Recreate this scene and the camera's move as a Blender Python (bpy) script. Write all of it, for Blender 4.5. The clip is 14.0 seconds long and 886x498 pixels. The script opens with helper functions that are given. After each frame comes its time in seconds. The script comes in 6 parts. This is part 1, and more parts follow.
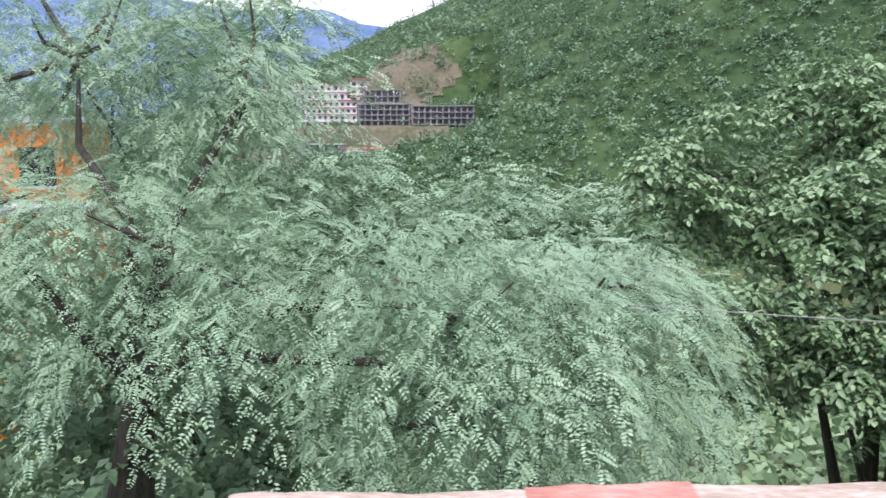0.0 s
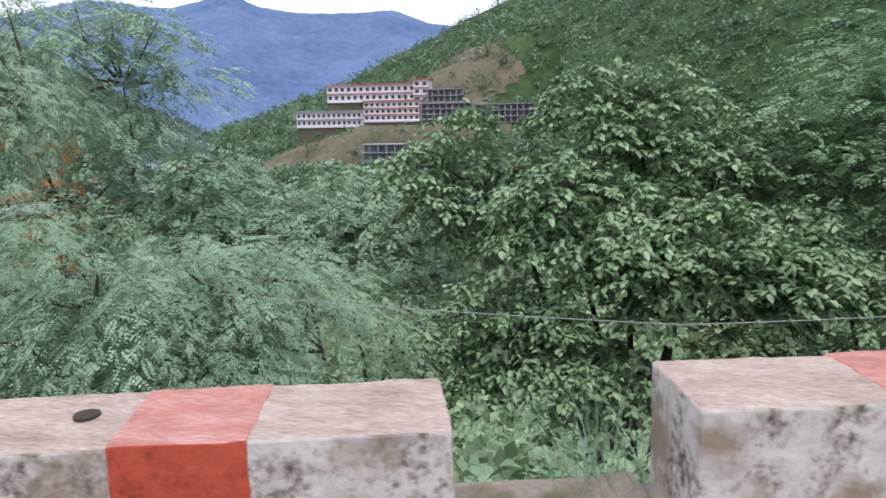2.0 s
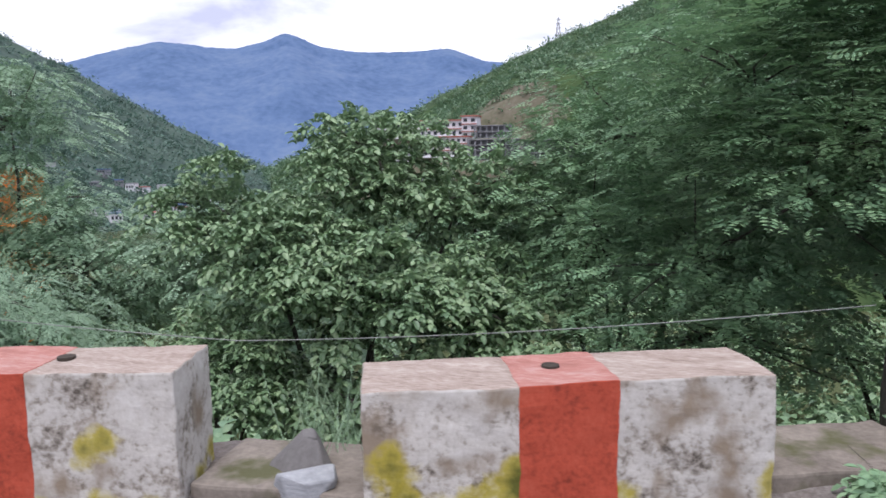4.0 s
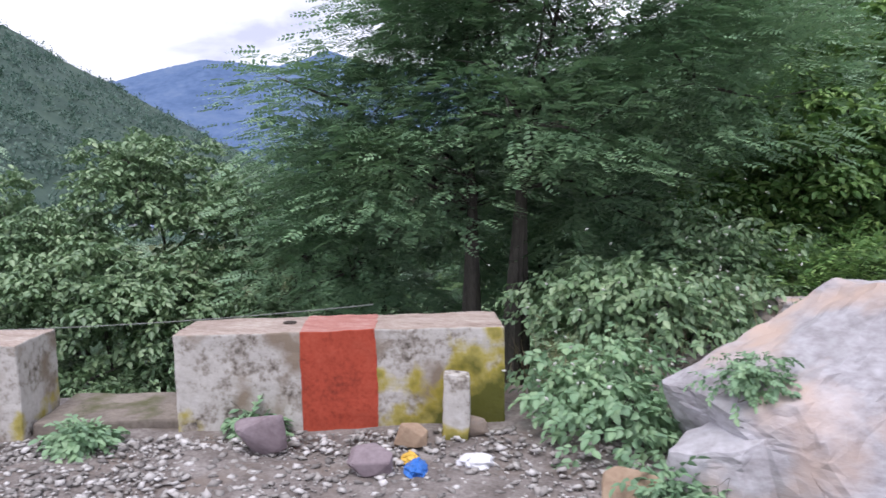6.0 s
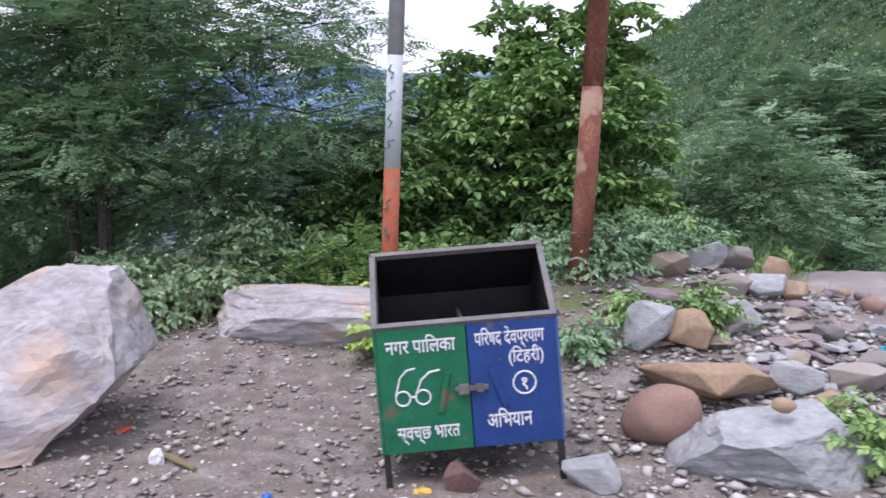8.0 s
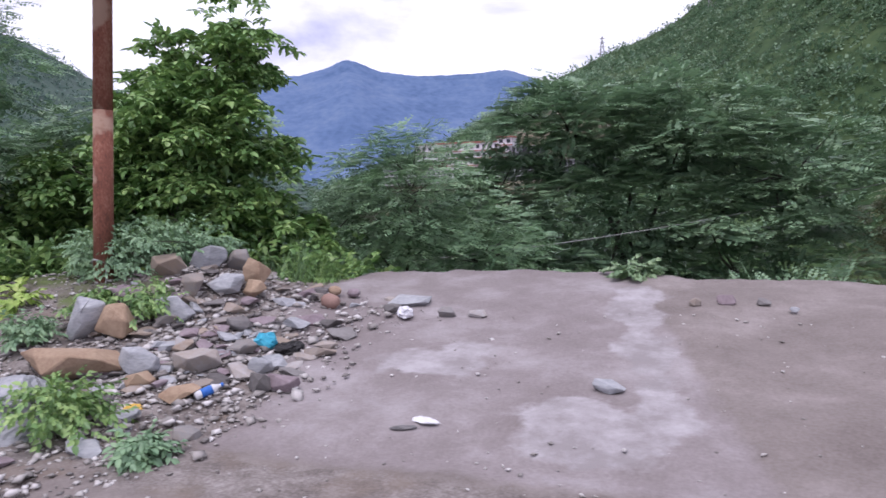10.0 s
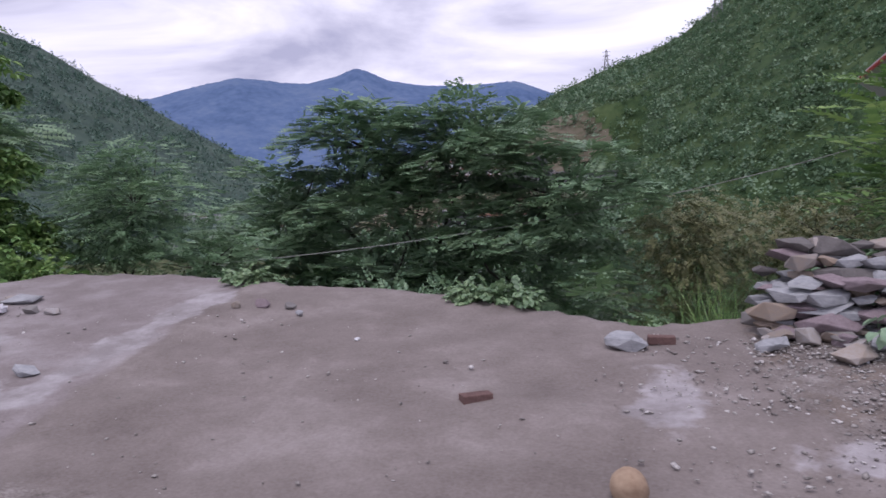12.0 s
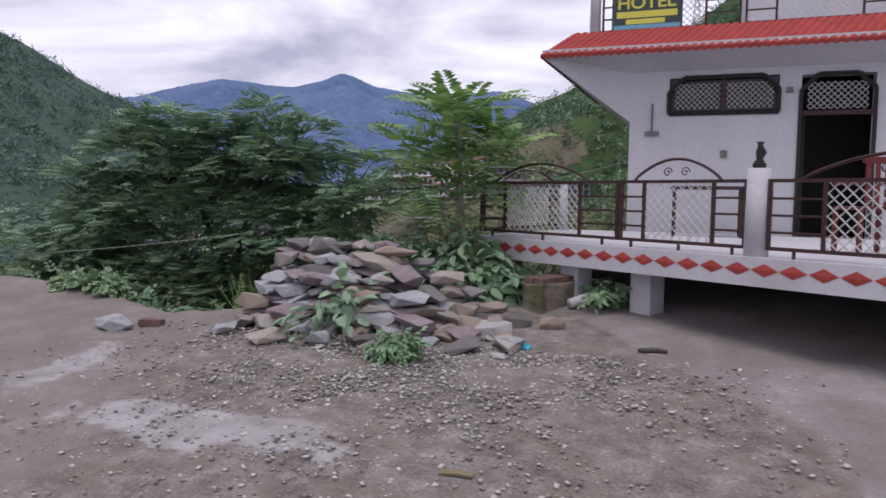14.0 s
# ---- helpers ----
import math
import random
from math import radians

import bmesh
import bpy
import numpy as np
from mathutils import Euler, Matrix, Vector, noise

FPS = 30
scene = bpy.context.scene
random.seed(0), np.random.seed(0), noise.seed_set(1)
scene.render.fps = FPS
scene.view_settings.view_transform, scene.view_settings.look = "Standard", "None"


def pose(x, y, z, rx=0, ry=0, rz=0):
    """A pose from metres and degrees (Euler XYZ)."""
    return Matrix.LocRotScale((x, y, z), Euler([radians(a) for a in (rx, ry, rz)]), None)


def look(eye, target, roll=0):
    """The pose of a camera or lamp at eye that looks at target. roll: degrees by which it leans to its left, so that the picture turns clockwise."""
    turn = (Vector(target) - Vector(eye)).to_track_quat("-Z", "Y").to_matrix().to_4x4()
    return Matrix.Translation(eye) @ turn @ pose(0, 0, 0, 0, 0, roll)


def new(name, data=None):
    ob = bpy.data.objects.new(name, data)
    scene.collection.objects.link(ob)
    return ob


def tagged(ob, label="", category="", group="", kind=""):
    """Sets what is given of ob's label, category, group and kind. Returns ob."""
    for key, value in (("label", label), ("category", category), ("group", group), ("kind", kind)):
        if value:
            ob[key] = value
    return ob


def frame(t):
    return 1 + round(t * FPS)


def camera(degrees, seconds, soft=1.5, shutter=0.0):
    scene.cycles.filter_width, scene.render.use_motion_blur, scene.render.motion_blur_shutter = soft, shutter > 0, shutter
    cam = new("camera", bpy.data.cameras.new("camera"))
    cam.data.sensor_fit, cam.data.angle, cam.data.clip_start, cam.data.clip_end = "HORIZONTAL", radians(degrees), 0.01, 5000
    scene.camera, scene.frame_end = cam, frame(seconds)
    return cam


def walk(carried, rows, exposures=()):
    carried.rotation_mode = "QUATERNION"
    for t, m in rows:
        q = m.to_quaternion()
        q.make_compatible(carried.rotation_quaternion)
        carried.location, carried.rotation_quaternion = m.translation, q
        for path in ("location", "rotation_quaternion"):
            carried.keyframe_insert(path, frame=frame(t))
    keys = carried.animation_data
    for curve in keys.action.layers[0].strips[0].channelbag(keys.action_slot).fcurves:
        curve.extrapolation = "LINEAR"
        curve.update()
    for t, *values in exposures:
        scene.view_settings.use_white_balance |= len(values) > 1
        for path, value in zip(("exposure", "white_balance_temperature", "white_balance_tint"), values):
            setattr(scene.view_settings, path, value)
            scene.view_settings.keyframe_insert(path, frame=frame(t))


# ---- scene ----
cam = camera(63.0, 14.0, soft=1.6, shutter=0.12)
PATH = [
    (0, (-10.47, -0.042, 1.559), (-10.631, 1.92, 1.208), 0.0),
    (0.5, (-9.463, -0.07, 1.565), (-9.68, 1.885, 1.208), -0.4),
    (1, (-8.432, -0.1, 1.575), (-8.687, 1.854, 1.232), -0.2),
    (1.2, (-8.027, -0.137, 1.568), (-8.29, 1.815, 1.224), -0.2),
    (1.5, (-7.444, -0.191, 1.604), (-7.734, 1.756, 1.249), -0.6),
    (2, (-6.456, -0.241, 1.631), (-6.808, 1.696, 1.277), -1.1),
    (2.4, (-5.637, -0.257, 1.648), (-6.003, 1.679, 1.301), -0.4),
    (2.5, (-5.43, -0.263, 1.649), (-5.793, 1.676, 1.319), -0.3),
    (2.7, (-5.003, -0.266, 1.65), (-5.38, 1.674, 1.346), -0.3),
    (4.8, (-0.325, -0.307, 1.658), (-0.869, 1.601, 1.405), -1.0),
    (5, (0.129, -0.289, 1.665), (-0.424, 1.616, 1.41), -0.9),
    (5.5, (1.324, -0.235, 1.679), (0.728, 1.66, 1.45), -0.9),
    (6, (2.503, -0.155, 1.652), (1.899, 1.739, 1.437), -1.1),
    (6.5, (3.732, 0.031, 1.606), (3.1, 1.918, 1.402), -1.4),
    (7, (4.974, 0.121, 1.597), (4.342, 2.008, 1.399), -1.4),
    (7.5, (6.317, 0.264, 1.576), (5.675, 2.149, 1.387), -1.7),
    (8, (7.639, 0.431, 1.538), (6.987, 2.311, 1.337), -1.9),
    (8.5, (8.965, 0.577, 1.528), (8.316, 2.458, 1.327), -1.7),
    (9, (10.299, 0.785, 1.497), (9.638, 2.663, 1.306), -2.2),
    (9.2, (10.812, 0.864, 1.49), (10.151, 2.741, 1.296), -2.3),
    (11.3, (16.166, 1.793, 1.438), (15.494, 3.668, 1.262), -1.0),
    (11.5, (16.635, 1.837, 1.436), (15.959, 3.712, 1.271), -1.0),
    (12, (17.797, 1.952, 1.436), (17.116, 3.825, 1.268), -0.9),
    (12.5, (18.987, 2.098, 1.422), (18.3, 3.971, 1.274), -0.4),
    (13, (20.165, 2.233, 1.425), (19.486, 4.109, 1.28), -0.2),
    (13.5, (21.329, 2.407, 1.423), (20.662, 4.288, 1.287), 0.1),
    (14, (22.46, 2.568, 1.394), (21.824, 4.459, 1.247), 0.8),
]
EXPOSURES = [(0, 1.1, 6700, 15), (1.4, 0.75, 6680, 14), (2.7, 0.48, 6650, 13), (4.8, 0.48, 6600, 14), (7.5, 0.66, 6550, 17), (9.2, 0.62, 6500, 20), (11.3, -0.08, 6500, 25), (14, -0.12, 6800, 18)]
walk(cam, [(t, look(eye, target, roll)) for t, eye, target, roll in PATH], EXPOSURES)

# ---- world and sun ----
SUN_EL, SUN_AZ = radians(70), radians(180)
world = bpy.data.worlds.new("overcast_sky")
world.use_nodes = True
scene.world = world
nt = world.node_tree
nt.nodes.clear()
w_out = nt.nodes.new("ShaderNodeOutputWorld")
w_bg = nt.nodes.new("ShaderNodeBackground")
w_sky = nt.nodes.new("ShaderNodeTexSky")
w_sky.sky_type, w_sky.sun_disc, w_sky.sun_elevation, w_sky.sun_rotation = "NISHITA", False, SUN_EL, SUN_AZ
w_co = nt.nodes.new("ShaderNodeTexCoord")
w_map = nt.nodes.new("ShaderNodeMapping")
w_map.inputs["Scale"].default_value = (1.6, 1.6, 5.5)
w_noise = nt.nodes.new("ShaderNodeTexNoise")
w_noise.inputs["Scale"].default_value, w_noise.inputs["Detail"].default_value, w_noise.inputs["Roughness"].default_value = 1.5, 7, 0.55
w_noise.inputs["Distortion"].default_value = 0.5
w_ramp = nt.nodes.new("ShaderNodeValToRGB")
w_ramp.color_ramp.elements[0].position, w_ramp.color_ramp.elements[0].color = 0.36, (5.6, 6.0, 8.2, 1)
w_ramp.color_ramp.elements[1].position, w_ramp.color_ramp.elements[1].color = 0.60, (12.6, 13.2, 15.2, 1)
w_mix = nt.nodes.new("ShaderNodeMix")
w_mix.data_type = "RGBA"
w_mix.inputs["Factor"].default_value = 0.93
nt.links.new(w_co.outputs["Generated"], w_map.inputs["Vector"])
nt.links.new(w_map.outputs["Vector"], w_noise.inputs["Vector"])
nt.links.new(w_noise.outputs["Fac"], w_ramp.inputs["Fac"])
nt.links.new(w_sky.outputs["Color"], w_mix.inputs["A"])
nt.links.new(w_ramp.outputs["Color"], w_mix.inputs["B"])
nt.links.new(w_mix.outputs["Result"], w_bg.inputs["Color"])
w_bg.inputs["Strength"].default_value = 0.09
nt.links.new(w_bg.outputs["Background"], w_out.inputs["Surface"])
sun = bpy.data.lights.new("sun", "SUN")
sun.energy, sun.angle, sun.color = 1.5, radians(30), (1.0, 0.99, 0.98)
sun_ob = new("sun", sun)
sun_ob.matrix_world = pose(0, 0, 30, 20, 0, 0)


# ---- materials ----
def mat(name, stops, scale=6.0, rough=0.85, metal=0.0, bump=0.3, fine=60.0, stretch=(1, 1, 1), island=0.0, obj=0.0,
        blotch=None, translucent=0.0, spec=0.3):
    """Two scales of noise drive the colour; island / obj: share of variation per island / per object."""
    m = bpy.data.materials.new(name)
    m.use_nodes = True
    t = m.node_tree
    bsdf = t.nodes["Principled BSDF"]
    out = t.nodes["Material Output"]
    link = t.links.new
    geo, co, mp = t.nodes.new("ShaderNodeNewGeometry"), t.nodes.new("ShaderNodeTexCoord"), t.nodes.new("ShaderNodeMapping")
    mp.inputs["Scale"].default_value = stretch
    link(geo.outputs["Position"], mp.inputs["Vector"])
    n1, n2 = t.nodes.new("ShaderNodeTexNoise"), t.nodes.new("ShaderNodeTexNoise")
    for n, s, d in ((n1, scale, 5), (n2, fine, 4)):
        n.inputs["Scale"].default_value, n.inputs["Detail"].default_value, n.inputs["Roughness"].default_value = s, d, 0.6
        link(mp.outputs["Vector"], n.inputs["Vector"])
    add = t.nodes.new("ShaderNodeMath")
    add.operation = "MULTIPLY_ADD"
    add.inputs[1].default_value = 0.45
    link(n2.outputs["Fac"], add.inputs[0])
    sc = t.nodes.new("ShaderNodeMath")
    sc.operation = "MULTIPLY"
    sc.inputs[1].default_value = 0.55
    link(n1.outputs["Fac"], sc.inputs[0])
    link(sc.outputs[0], add.inputs[2])
    fac = add.outputs[0]
    for share, node, sock in ((island, geo, "Random Per Island"), (obj, None, "Random")):
        if share:
            if node is None:
                node = t.nodes.new("ShaderNodeObjectInfo")
            mx = t.nodes.new("ShaderNodeMix")
            mx.inputs["Factor"].default_value = share
            link(fac, mx.inputs["A"])
            link(node.outputs[sock], mx.inputs["B"])
            fac = mx.outputs["Result"]
    ramp = t.nodes.new("ShaderNodeValToRGB")
    ramp.color_ramp.elements[0].position, ramp.color_ramp.elements[0].color = stops[0][0], (*stops[0][1], 1)
    ramp.color_ramp.elements[1].position, ramp.color_ramp.elements[1].color = stops[-1][0], (*stops[-1][1], 1)
    for p, c in stops[1:-1]:
        ramp.color_ramp.elements.new(p).color = (*c, 1)
    link(fac, ramp.inputs["Fac"])
    col = ramp.outputs["Color"]
    if blotch:
        bs, lo, hi, bc = blotch
        n3, mr, mx = t.nodes.new("ShaderNodeTexNoise"), t.nodes.new("ShaderNodeMapRange"), t.nodes.new("ShaderNodeMix")
        n3.inputs["Scale"].default_value, n3.inputs["Detail"].default_value = bs, 6
        link(geo.outputs["Position"], n3.inputs["Vector"])
        mr.inputs["From Min"].default_value, mr.inputs["From Max"].default_value = lo, hi
        link(n3.outputs["Fac"], mr.inputs["Value"])
        mx.data_type = "RGBA"
        link(mr.outputs["Result"], mx.inputs["Factor"])
        link(col, mx.inputs["A"])
        mx.inputs["B"].default_value = (*bc, 1)
        col = mx.outputs["Result"]
    link(col, bsdf.inputs["Base Color"])
    bsdf.inputs["Roughness"].default_value, bsdf.inputs["Metallic"].default_value = rough, metal
    bsdf.inputs["Specular IOR Level"].default_value = spec
    if bump:
        bp = t.nodes.new("ShaderNodeBump")
        bp.inputs["Strength"].default_value, bp.inputs["Distance"].default_value = bump, 0.02
        link(add.outputs[0], bp.inputs["Height"])
        link(bp.outputs["Normal"], bsdf.inputs["Normal"])
    if translucent:
        tr, ms = t.nodes.new("ShaderNodeBsdfTranslucent"), t.nodes.new("ShaderNodeMixShader")
        link(col, tr.inputs["Color"])
        ms.inputs["Fac"].default_value = translucent
        link(bsdf.outputs["BSDF"], ms.inputs[1])
        link(tr.outputs["BSDF"], ms.inputs[2])
        link(ms.outputs["Shader"], out.inputs["Surface"])
    return m


def leaf_mat(name, dark, mid, light, rough=0.5, island=0.3):
    return mat(name, [(0.22, dark), (0.48, mid), (0.8, light)], scale=1.1, fine=9, rough=rough, bump=0, island=island, translucent=0.22, spec=0.5)


M_GRAVEL = mat("gravel_dirt", [(0.3, (0.07, 0.057, 0.05)), (0.5, (0.185, 0.162, 0.15)), (0.7, (0.34, 0.315, 0.3))], 5, 0.95, bump=0.8, fine=45,
               blotch=(2.6, 0.5, 0.75, (0.17, 0.135, 0.11)))


def zones(m):
    """Worn concrete and leaf litter laid into the gravel by the ground's own attributes."""
    t = m.node_tree
    link = t.links.new
    bsdf = t.nodes["Principled BSDF"]
    col = bsdf.inputs["Base Color"].links[0].from_socket
    geo = t.nodes["Geometry"]

    def noise_of(scale, detail=6, rough=0.6):
        n = t.nodes.new("ShaderNodeTexNoise")
        n.inputs["Scale"].default_value, n.inputs["Detail"].default_value, n.inputs["Roughness"].default_value = scale, detail, rough
        link(geo.outputs["Position"], n.inputs["Vector"])
        return n.outputs["Fac"]

    def ramp_of(fac, stops):
        r = t.nodes.new("ShaderNodeValToRGB")
        for i, (p, c) in enumerate(stops):
            e = r.color_ramp.elements[i] if i < 2 else r.color_ramp.elements.new(p)
            e.position, e.color = p, (*c, 1)
        link(fac, r.inputs["Fac"])
        return r.outputs["Color"]

    def mask(name, amount, scale):
        a, mul, add, mr = t.nodes.new("ShaderNodeAttribute"), t.nodes.new("ShaderNodeMath"), t.nodes.new("ShaderNodeMath"), t.nodes.new("ShaderNodeMapRange")
        a.attribute_name = name
        mul.operation, mul.inputs[1].default_value = "MULTIPLY_ADD", amount
        mul.inputs[2].default_value = -amount / 2
        link(noise_of(scale), mul.inputs[0])
        link(a.outputs["Fac"], add.inputs[0])
        link(mul.outputs[0], add.inputs[1])
        mr.inputs["From Min"].default_value, mr.inputs["From Max"].default_value = -0.06, 0.06
        link(add.outputs[0], mr.inputs["Value"])
        return mr.outputs["Result"]

    def mix(fac, a, b):
        x = t.nodes.new("ShaderNodeMix")
        x.data_type = "RGBA"
        link(fac, x.inputs["Factor"])
        link(a, x.inputs["A"])
        link(b, x.inputs["B"])
        return x.outputs["Result"]

    concrete = ramp_of(noise_of(0.9, 9, 0.68), [(0.32, (0.15, 0.125, 0.118)), (0.5, (0.225, 0.197, 0.195)), (0.66, (0.36, 0.335, 0.34))])
    packed = ramp_of(noise_of(1.1, 9, 0.7), [(0.34, (0.125, 0.104, 0.09)), (0.52, (0.19, 0.163, 0.147)), (0.68, (0.285, 0.253, 0.238))])
    specks = ramp_of(noise_of(38, 3, 0.6), [(0.3, (0.15, 0.13, 0.125)), (0.7, (0.3, 0.27, 0.27))])
    half = t.nodes.new("ShaderNodeValue")
    half.outputs[0].default_value = 0.3
    concrete = mix(half.outputs[0], concrete, specks)
    packed = mix(half.outputs[0], packed, specks)
    pale = ramp_of(noise_of(2.2, 8, 0.7), [(0.4, (0.24, 0.22, 0.22)), (0.62, (0.38, 0.36, 0.37))])
    litter = ramp_of(noise_of(3.0, 8, 0.7), [(0.35, (0.03, 0.035, 0.015)), (0.5, (0.07, 0.085, 0.035)), (0.68, (0.12, 0.16, 0.06))])
    col = mix(mask("packed", 0.35, 2.5), col, packed)
    col = mix(mask("paved", 0.3, 3.5), col, concrete)
    col = mix(mask("pale", 1.3, 1.7), col, pale)
    col = mix(mask("litter", 0.8, 1.5), col, litter)
    link(col, bsdf.inputs["Base Color"])


zones(M_GRAVEL)
M_FOREST = mat("forest_slope", [(0.3, (0.012, 0.03, 0.014)), (0.5, (0.035, 0.07, 0.025)), (0.7, (0.08, 0.12, 0.045))], 0.035, 0.95, bump=0, fine=0.22)
# Hillside across the valley: haze mixed into the green, lighter and bluer.
M_LEFT = mat("hazed_wooded_slope", [(0.3, (0.03, 0.055, 0.05)), (0.55, (0.055, 0.09, 0.07)), (0.75, (0.085, 0.125, 0.085))], 0.02, 0.95, bump=0, fine=0.12)
# Aerial haze over the far ridge, painted into its base colour as blue.
M_HAZE = mat("haze_blue_slope", [(0.34, (0.05, 0.095, 0.19)), (0.5, (0.085, 0.14, 0.255)), (0.66, (0.125, 0.18, 0.28))], 0.0035, 1.0, bump=0, fine=0.03)
M_CUT = mat("cut_earth", [(0.34, (0.06, 0.075, 0.035)), (0.5, (0.12, 0.11, 0.075)), (0.74, (0.2, 0.17, 0.135))], 0.05, 0.95, bump=0, fine=0.4)
M_WHITE = mat("worn_whitewash", [(0.3, (0.22, 0.2, 0.18)), (0.48, (0.52, 0.5, 0.48)), (0.65, (0.66, 0.65, 0.64))], 4, 0.9, bump=0.35, fine=30)
M_ROCK = mat("grey_quartzite", [(0.3, (0.2, 0.18, 0.185)), (0.5, (0.37, 0.355, 0.37)), (0.7, (0.52, 0.51, 0.54))], 2.2, 0.85, bump=0.6, fine=14,
             stretch=(1, 1, 2.2), blotch=(1.8, 0.52, 0.7, (0.47, 0.36, 0.3)))
M_STONE = mat("field_stone", [(0.2, (0.1, 0.092, 0.09)), (0.45, (0.22, 0.21, 0.205)), (0.62, (0.28, 0.22, 0.17)), (0.85, (0.38, 0.38, 0.39))], 5, 0.9,
              bump=0.5, fine=30, obj=0.6)
M_PEBBLE = mat("pebbles", [(0.05, (0.11, 0.1, 0.095)), (0.5, (0.34, 0.32, 0.3)), (0.95, (0.64, 0.62, 0.61))], 8, 0.95, bump=0.2, island=0.7)
M_BARK = mat("grey_bark", [(0.3, (0.03, 0.027, 0.023)), (0.7, (0.12, 0.108, 0.092))], 12, 0.95, bump=0.8, fine=60, stretch=(1, 1, 0.25))
M_ACACIA = leaf_mat("acacia_leaf", (0.1, 0.18, 0.125), (0.24, 0.37, 0.24), (0.48, 0.62, 0.42), island=0.1)
M_BROAD = leaf_mat("broad_leaf", (0.08, 0.145, 0.08), (0.185, 0.295, 0.155), (0.39, 0.51, 0.29), 0.4)
M_FEATHER = leaf_mat("feather_leaf", (0.09, 0.175, 0.115), (0.2, 0.34, 0.19), (0.42, 0.58, 0.32), island=0.15)
M_VALLEY = leaf_mat("valley_leaf", (0.075, 0.145, 0.1), (0.18, 0.3, 0.175), (0.39, 0.53, 0.3), island=0.15)
M_BRIGHT = leaf_mat("bright_leaf", (0.06, 0.14, 0.055), (0.16, 0.3, 0.095), (0.4, 0.55, 0.19), 0.42)
M_LIME = leaf_mat("lime_leaf", (0.17, 0.29, 0.06), (0.34, 0.5, 0.12), (0.55, 0.62, 0.24))
M_BROWNISH = leaf_mat("olive_leaf", (0.088, 0.105, 0.051), (0.193, 0.21, 0.101), (0.35, 0.333, 0.161))

# Scrub on the opposite hill, leaf colour lifted and greyed for haze.
M_LEFTLEAF = leaf_mat("hazed_hill_leaf", (0.054, 0.109, 0.093), (0.093, 0.171, 0.132), (0.147, 0.232, 0.163))
M_HILL = leaf_mat("hill_leaf", (0.063, 0.125, 0.082), (0.133, 0.232, 0.134), (0.25, 0.357, 0.205))


# ---- helpers ----
def mesh_of(name, verts, faces, material, smooth=False):
    me = bpy.data.meshes.new(name)
    me.from_pydata([tuple(v) for v in verts], [], [tuple(f) for f in faces])
    me.materials.append(material)
    if smooth:
        me.polygons.foreach_set("use_smooth", [True] * len(me.polygons))
    return me


def part(name, bm, material, parent=None, label="", smooth=False):
    me = bpy.data.meshes.new(name)
    bm.to_mesh(me)
    bm.free()
    me.materials.append(material)
    if smooth:
        me.polygons.foreach_set("use_smooth", [True] * len(me.polygons))
    ob = new(name, me)
    if parent is not None:
        ob.parent = parent
    return tagged(ob, label)


def box(bm, lo, hi, bevel=0.0, m=None):
    g = bmesh.ops.create_cube(bm, size=1)
    lo, hi = Vector(lo), Vector(hi)
    bmesh.ops.scale(bm, verts=g["verts"], vec=hi - lo)
    bmesh.ops.translate(bm, verts=g["verts"], vec=(lo + hi) / 2)
    vs = g["verts"]
    if bevel:
        es = list({e for v in vs for e in v.link_edges})
        r = bmesh.ops.bevel(bm, geom=es, offset=bevel, segments=2, affect="EDGES", profile=0.6)
        vs = list({v for f in r["faces"] for v in f.verts} | {v for v in vs if v.is_valid})
    if m is not None:
        bmesh.ops.transform(bm, matrix=m, verts=vs)
    return vs


def boxes(*specs, bevel=0.0):
    bm = bmesh.new()
    for lo, hi in specs:
        box(bm, lo, hi, bevel)
    return bm


def tube(bm, pts, radii, sides=6, cap=True):
    rings = []
    for i, p in enumerate(pts):
        p = Vector(p)
        d = (Vector(pts[min(i + 1, len(pts) - 1)]) - Vector(pts[max(i - 1, 0)]))
        d = d.normalized() if d.length > 1e-6 else Vector((0, 0, 1))
        a = d.cross(Vector((0.31, 0.17, 0.93)))
        if a.length < 0.05:
            a = d.cross(Vector((1, 0, 0)))
        a.normalize()
        b = d.cross(a)
        rings.append([bm.verts.new(p + radii[i] * (math.cos(k * 2 * math.pi / sides) * a + math.sin(k * 2 * math.pi / sides) * b)) for k in range(sides)])
    for r, s in zip(rings, rings[1:]):
        for k in range(sides):
            bm.faces.new((r[k], r[(k + 1) % sides], s[(k + 1) % sides], s[k]))
    if cap:
        bm.faces.new(rings[0][::-1])
        bm.faces.new(rings[-1])


def empty(name, m, label, category, group="", kind=""):
    ob = new(name)
    ob.matrix_world = m
    ob.empty_display_size = 0.1
    return tagged(ob, label, category, group, kind)


def interp(x, pts):
    return np.interp(x, [p[0] for p in pts], [p[1] for p in pts])


# ---- ground: road shoulder, slab lot, drop to the valley ----
EDGE = [(-60, -9), (-11, 1.75), (-8.5, 2.35), (-6, 2.95), (-3.4, 3.5), (-1.4, 4.15), (1.5, 5.2), (2.6, 6.4), (4, 7.6), (6, 9.0), (8, 9.6), (10.3, 10.1),
        (11.7, 10.1), (12.9, 9.85), (14.2, 9.85), (15.4, 9.6), (16.5, 9.15), (17.3, 8.85), (18.2, 9.3), (19.6, 9.9), (20.6, 10.8), (21.2, 14.5), (26, 16), (60, 18)]
BASE = [(-60, 0.1), (1.5, 0.0), (6, -0.25), (12, -0.26), (22, -0.3), (60, -0.4)]


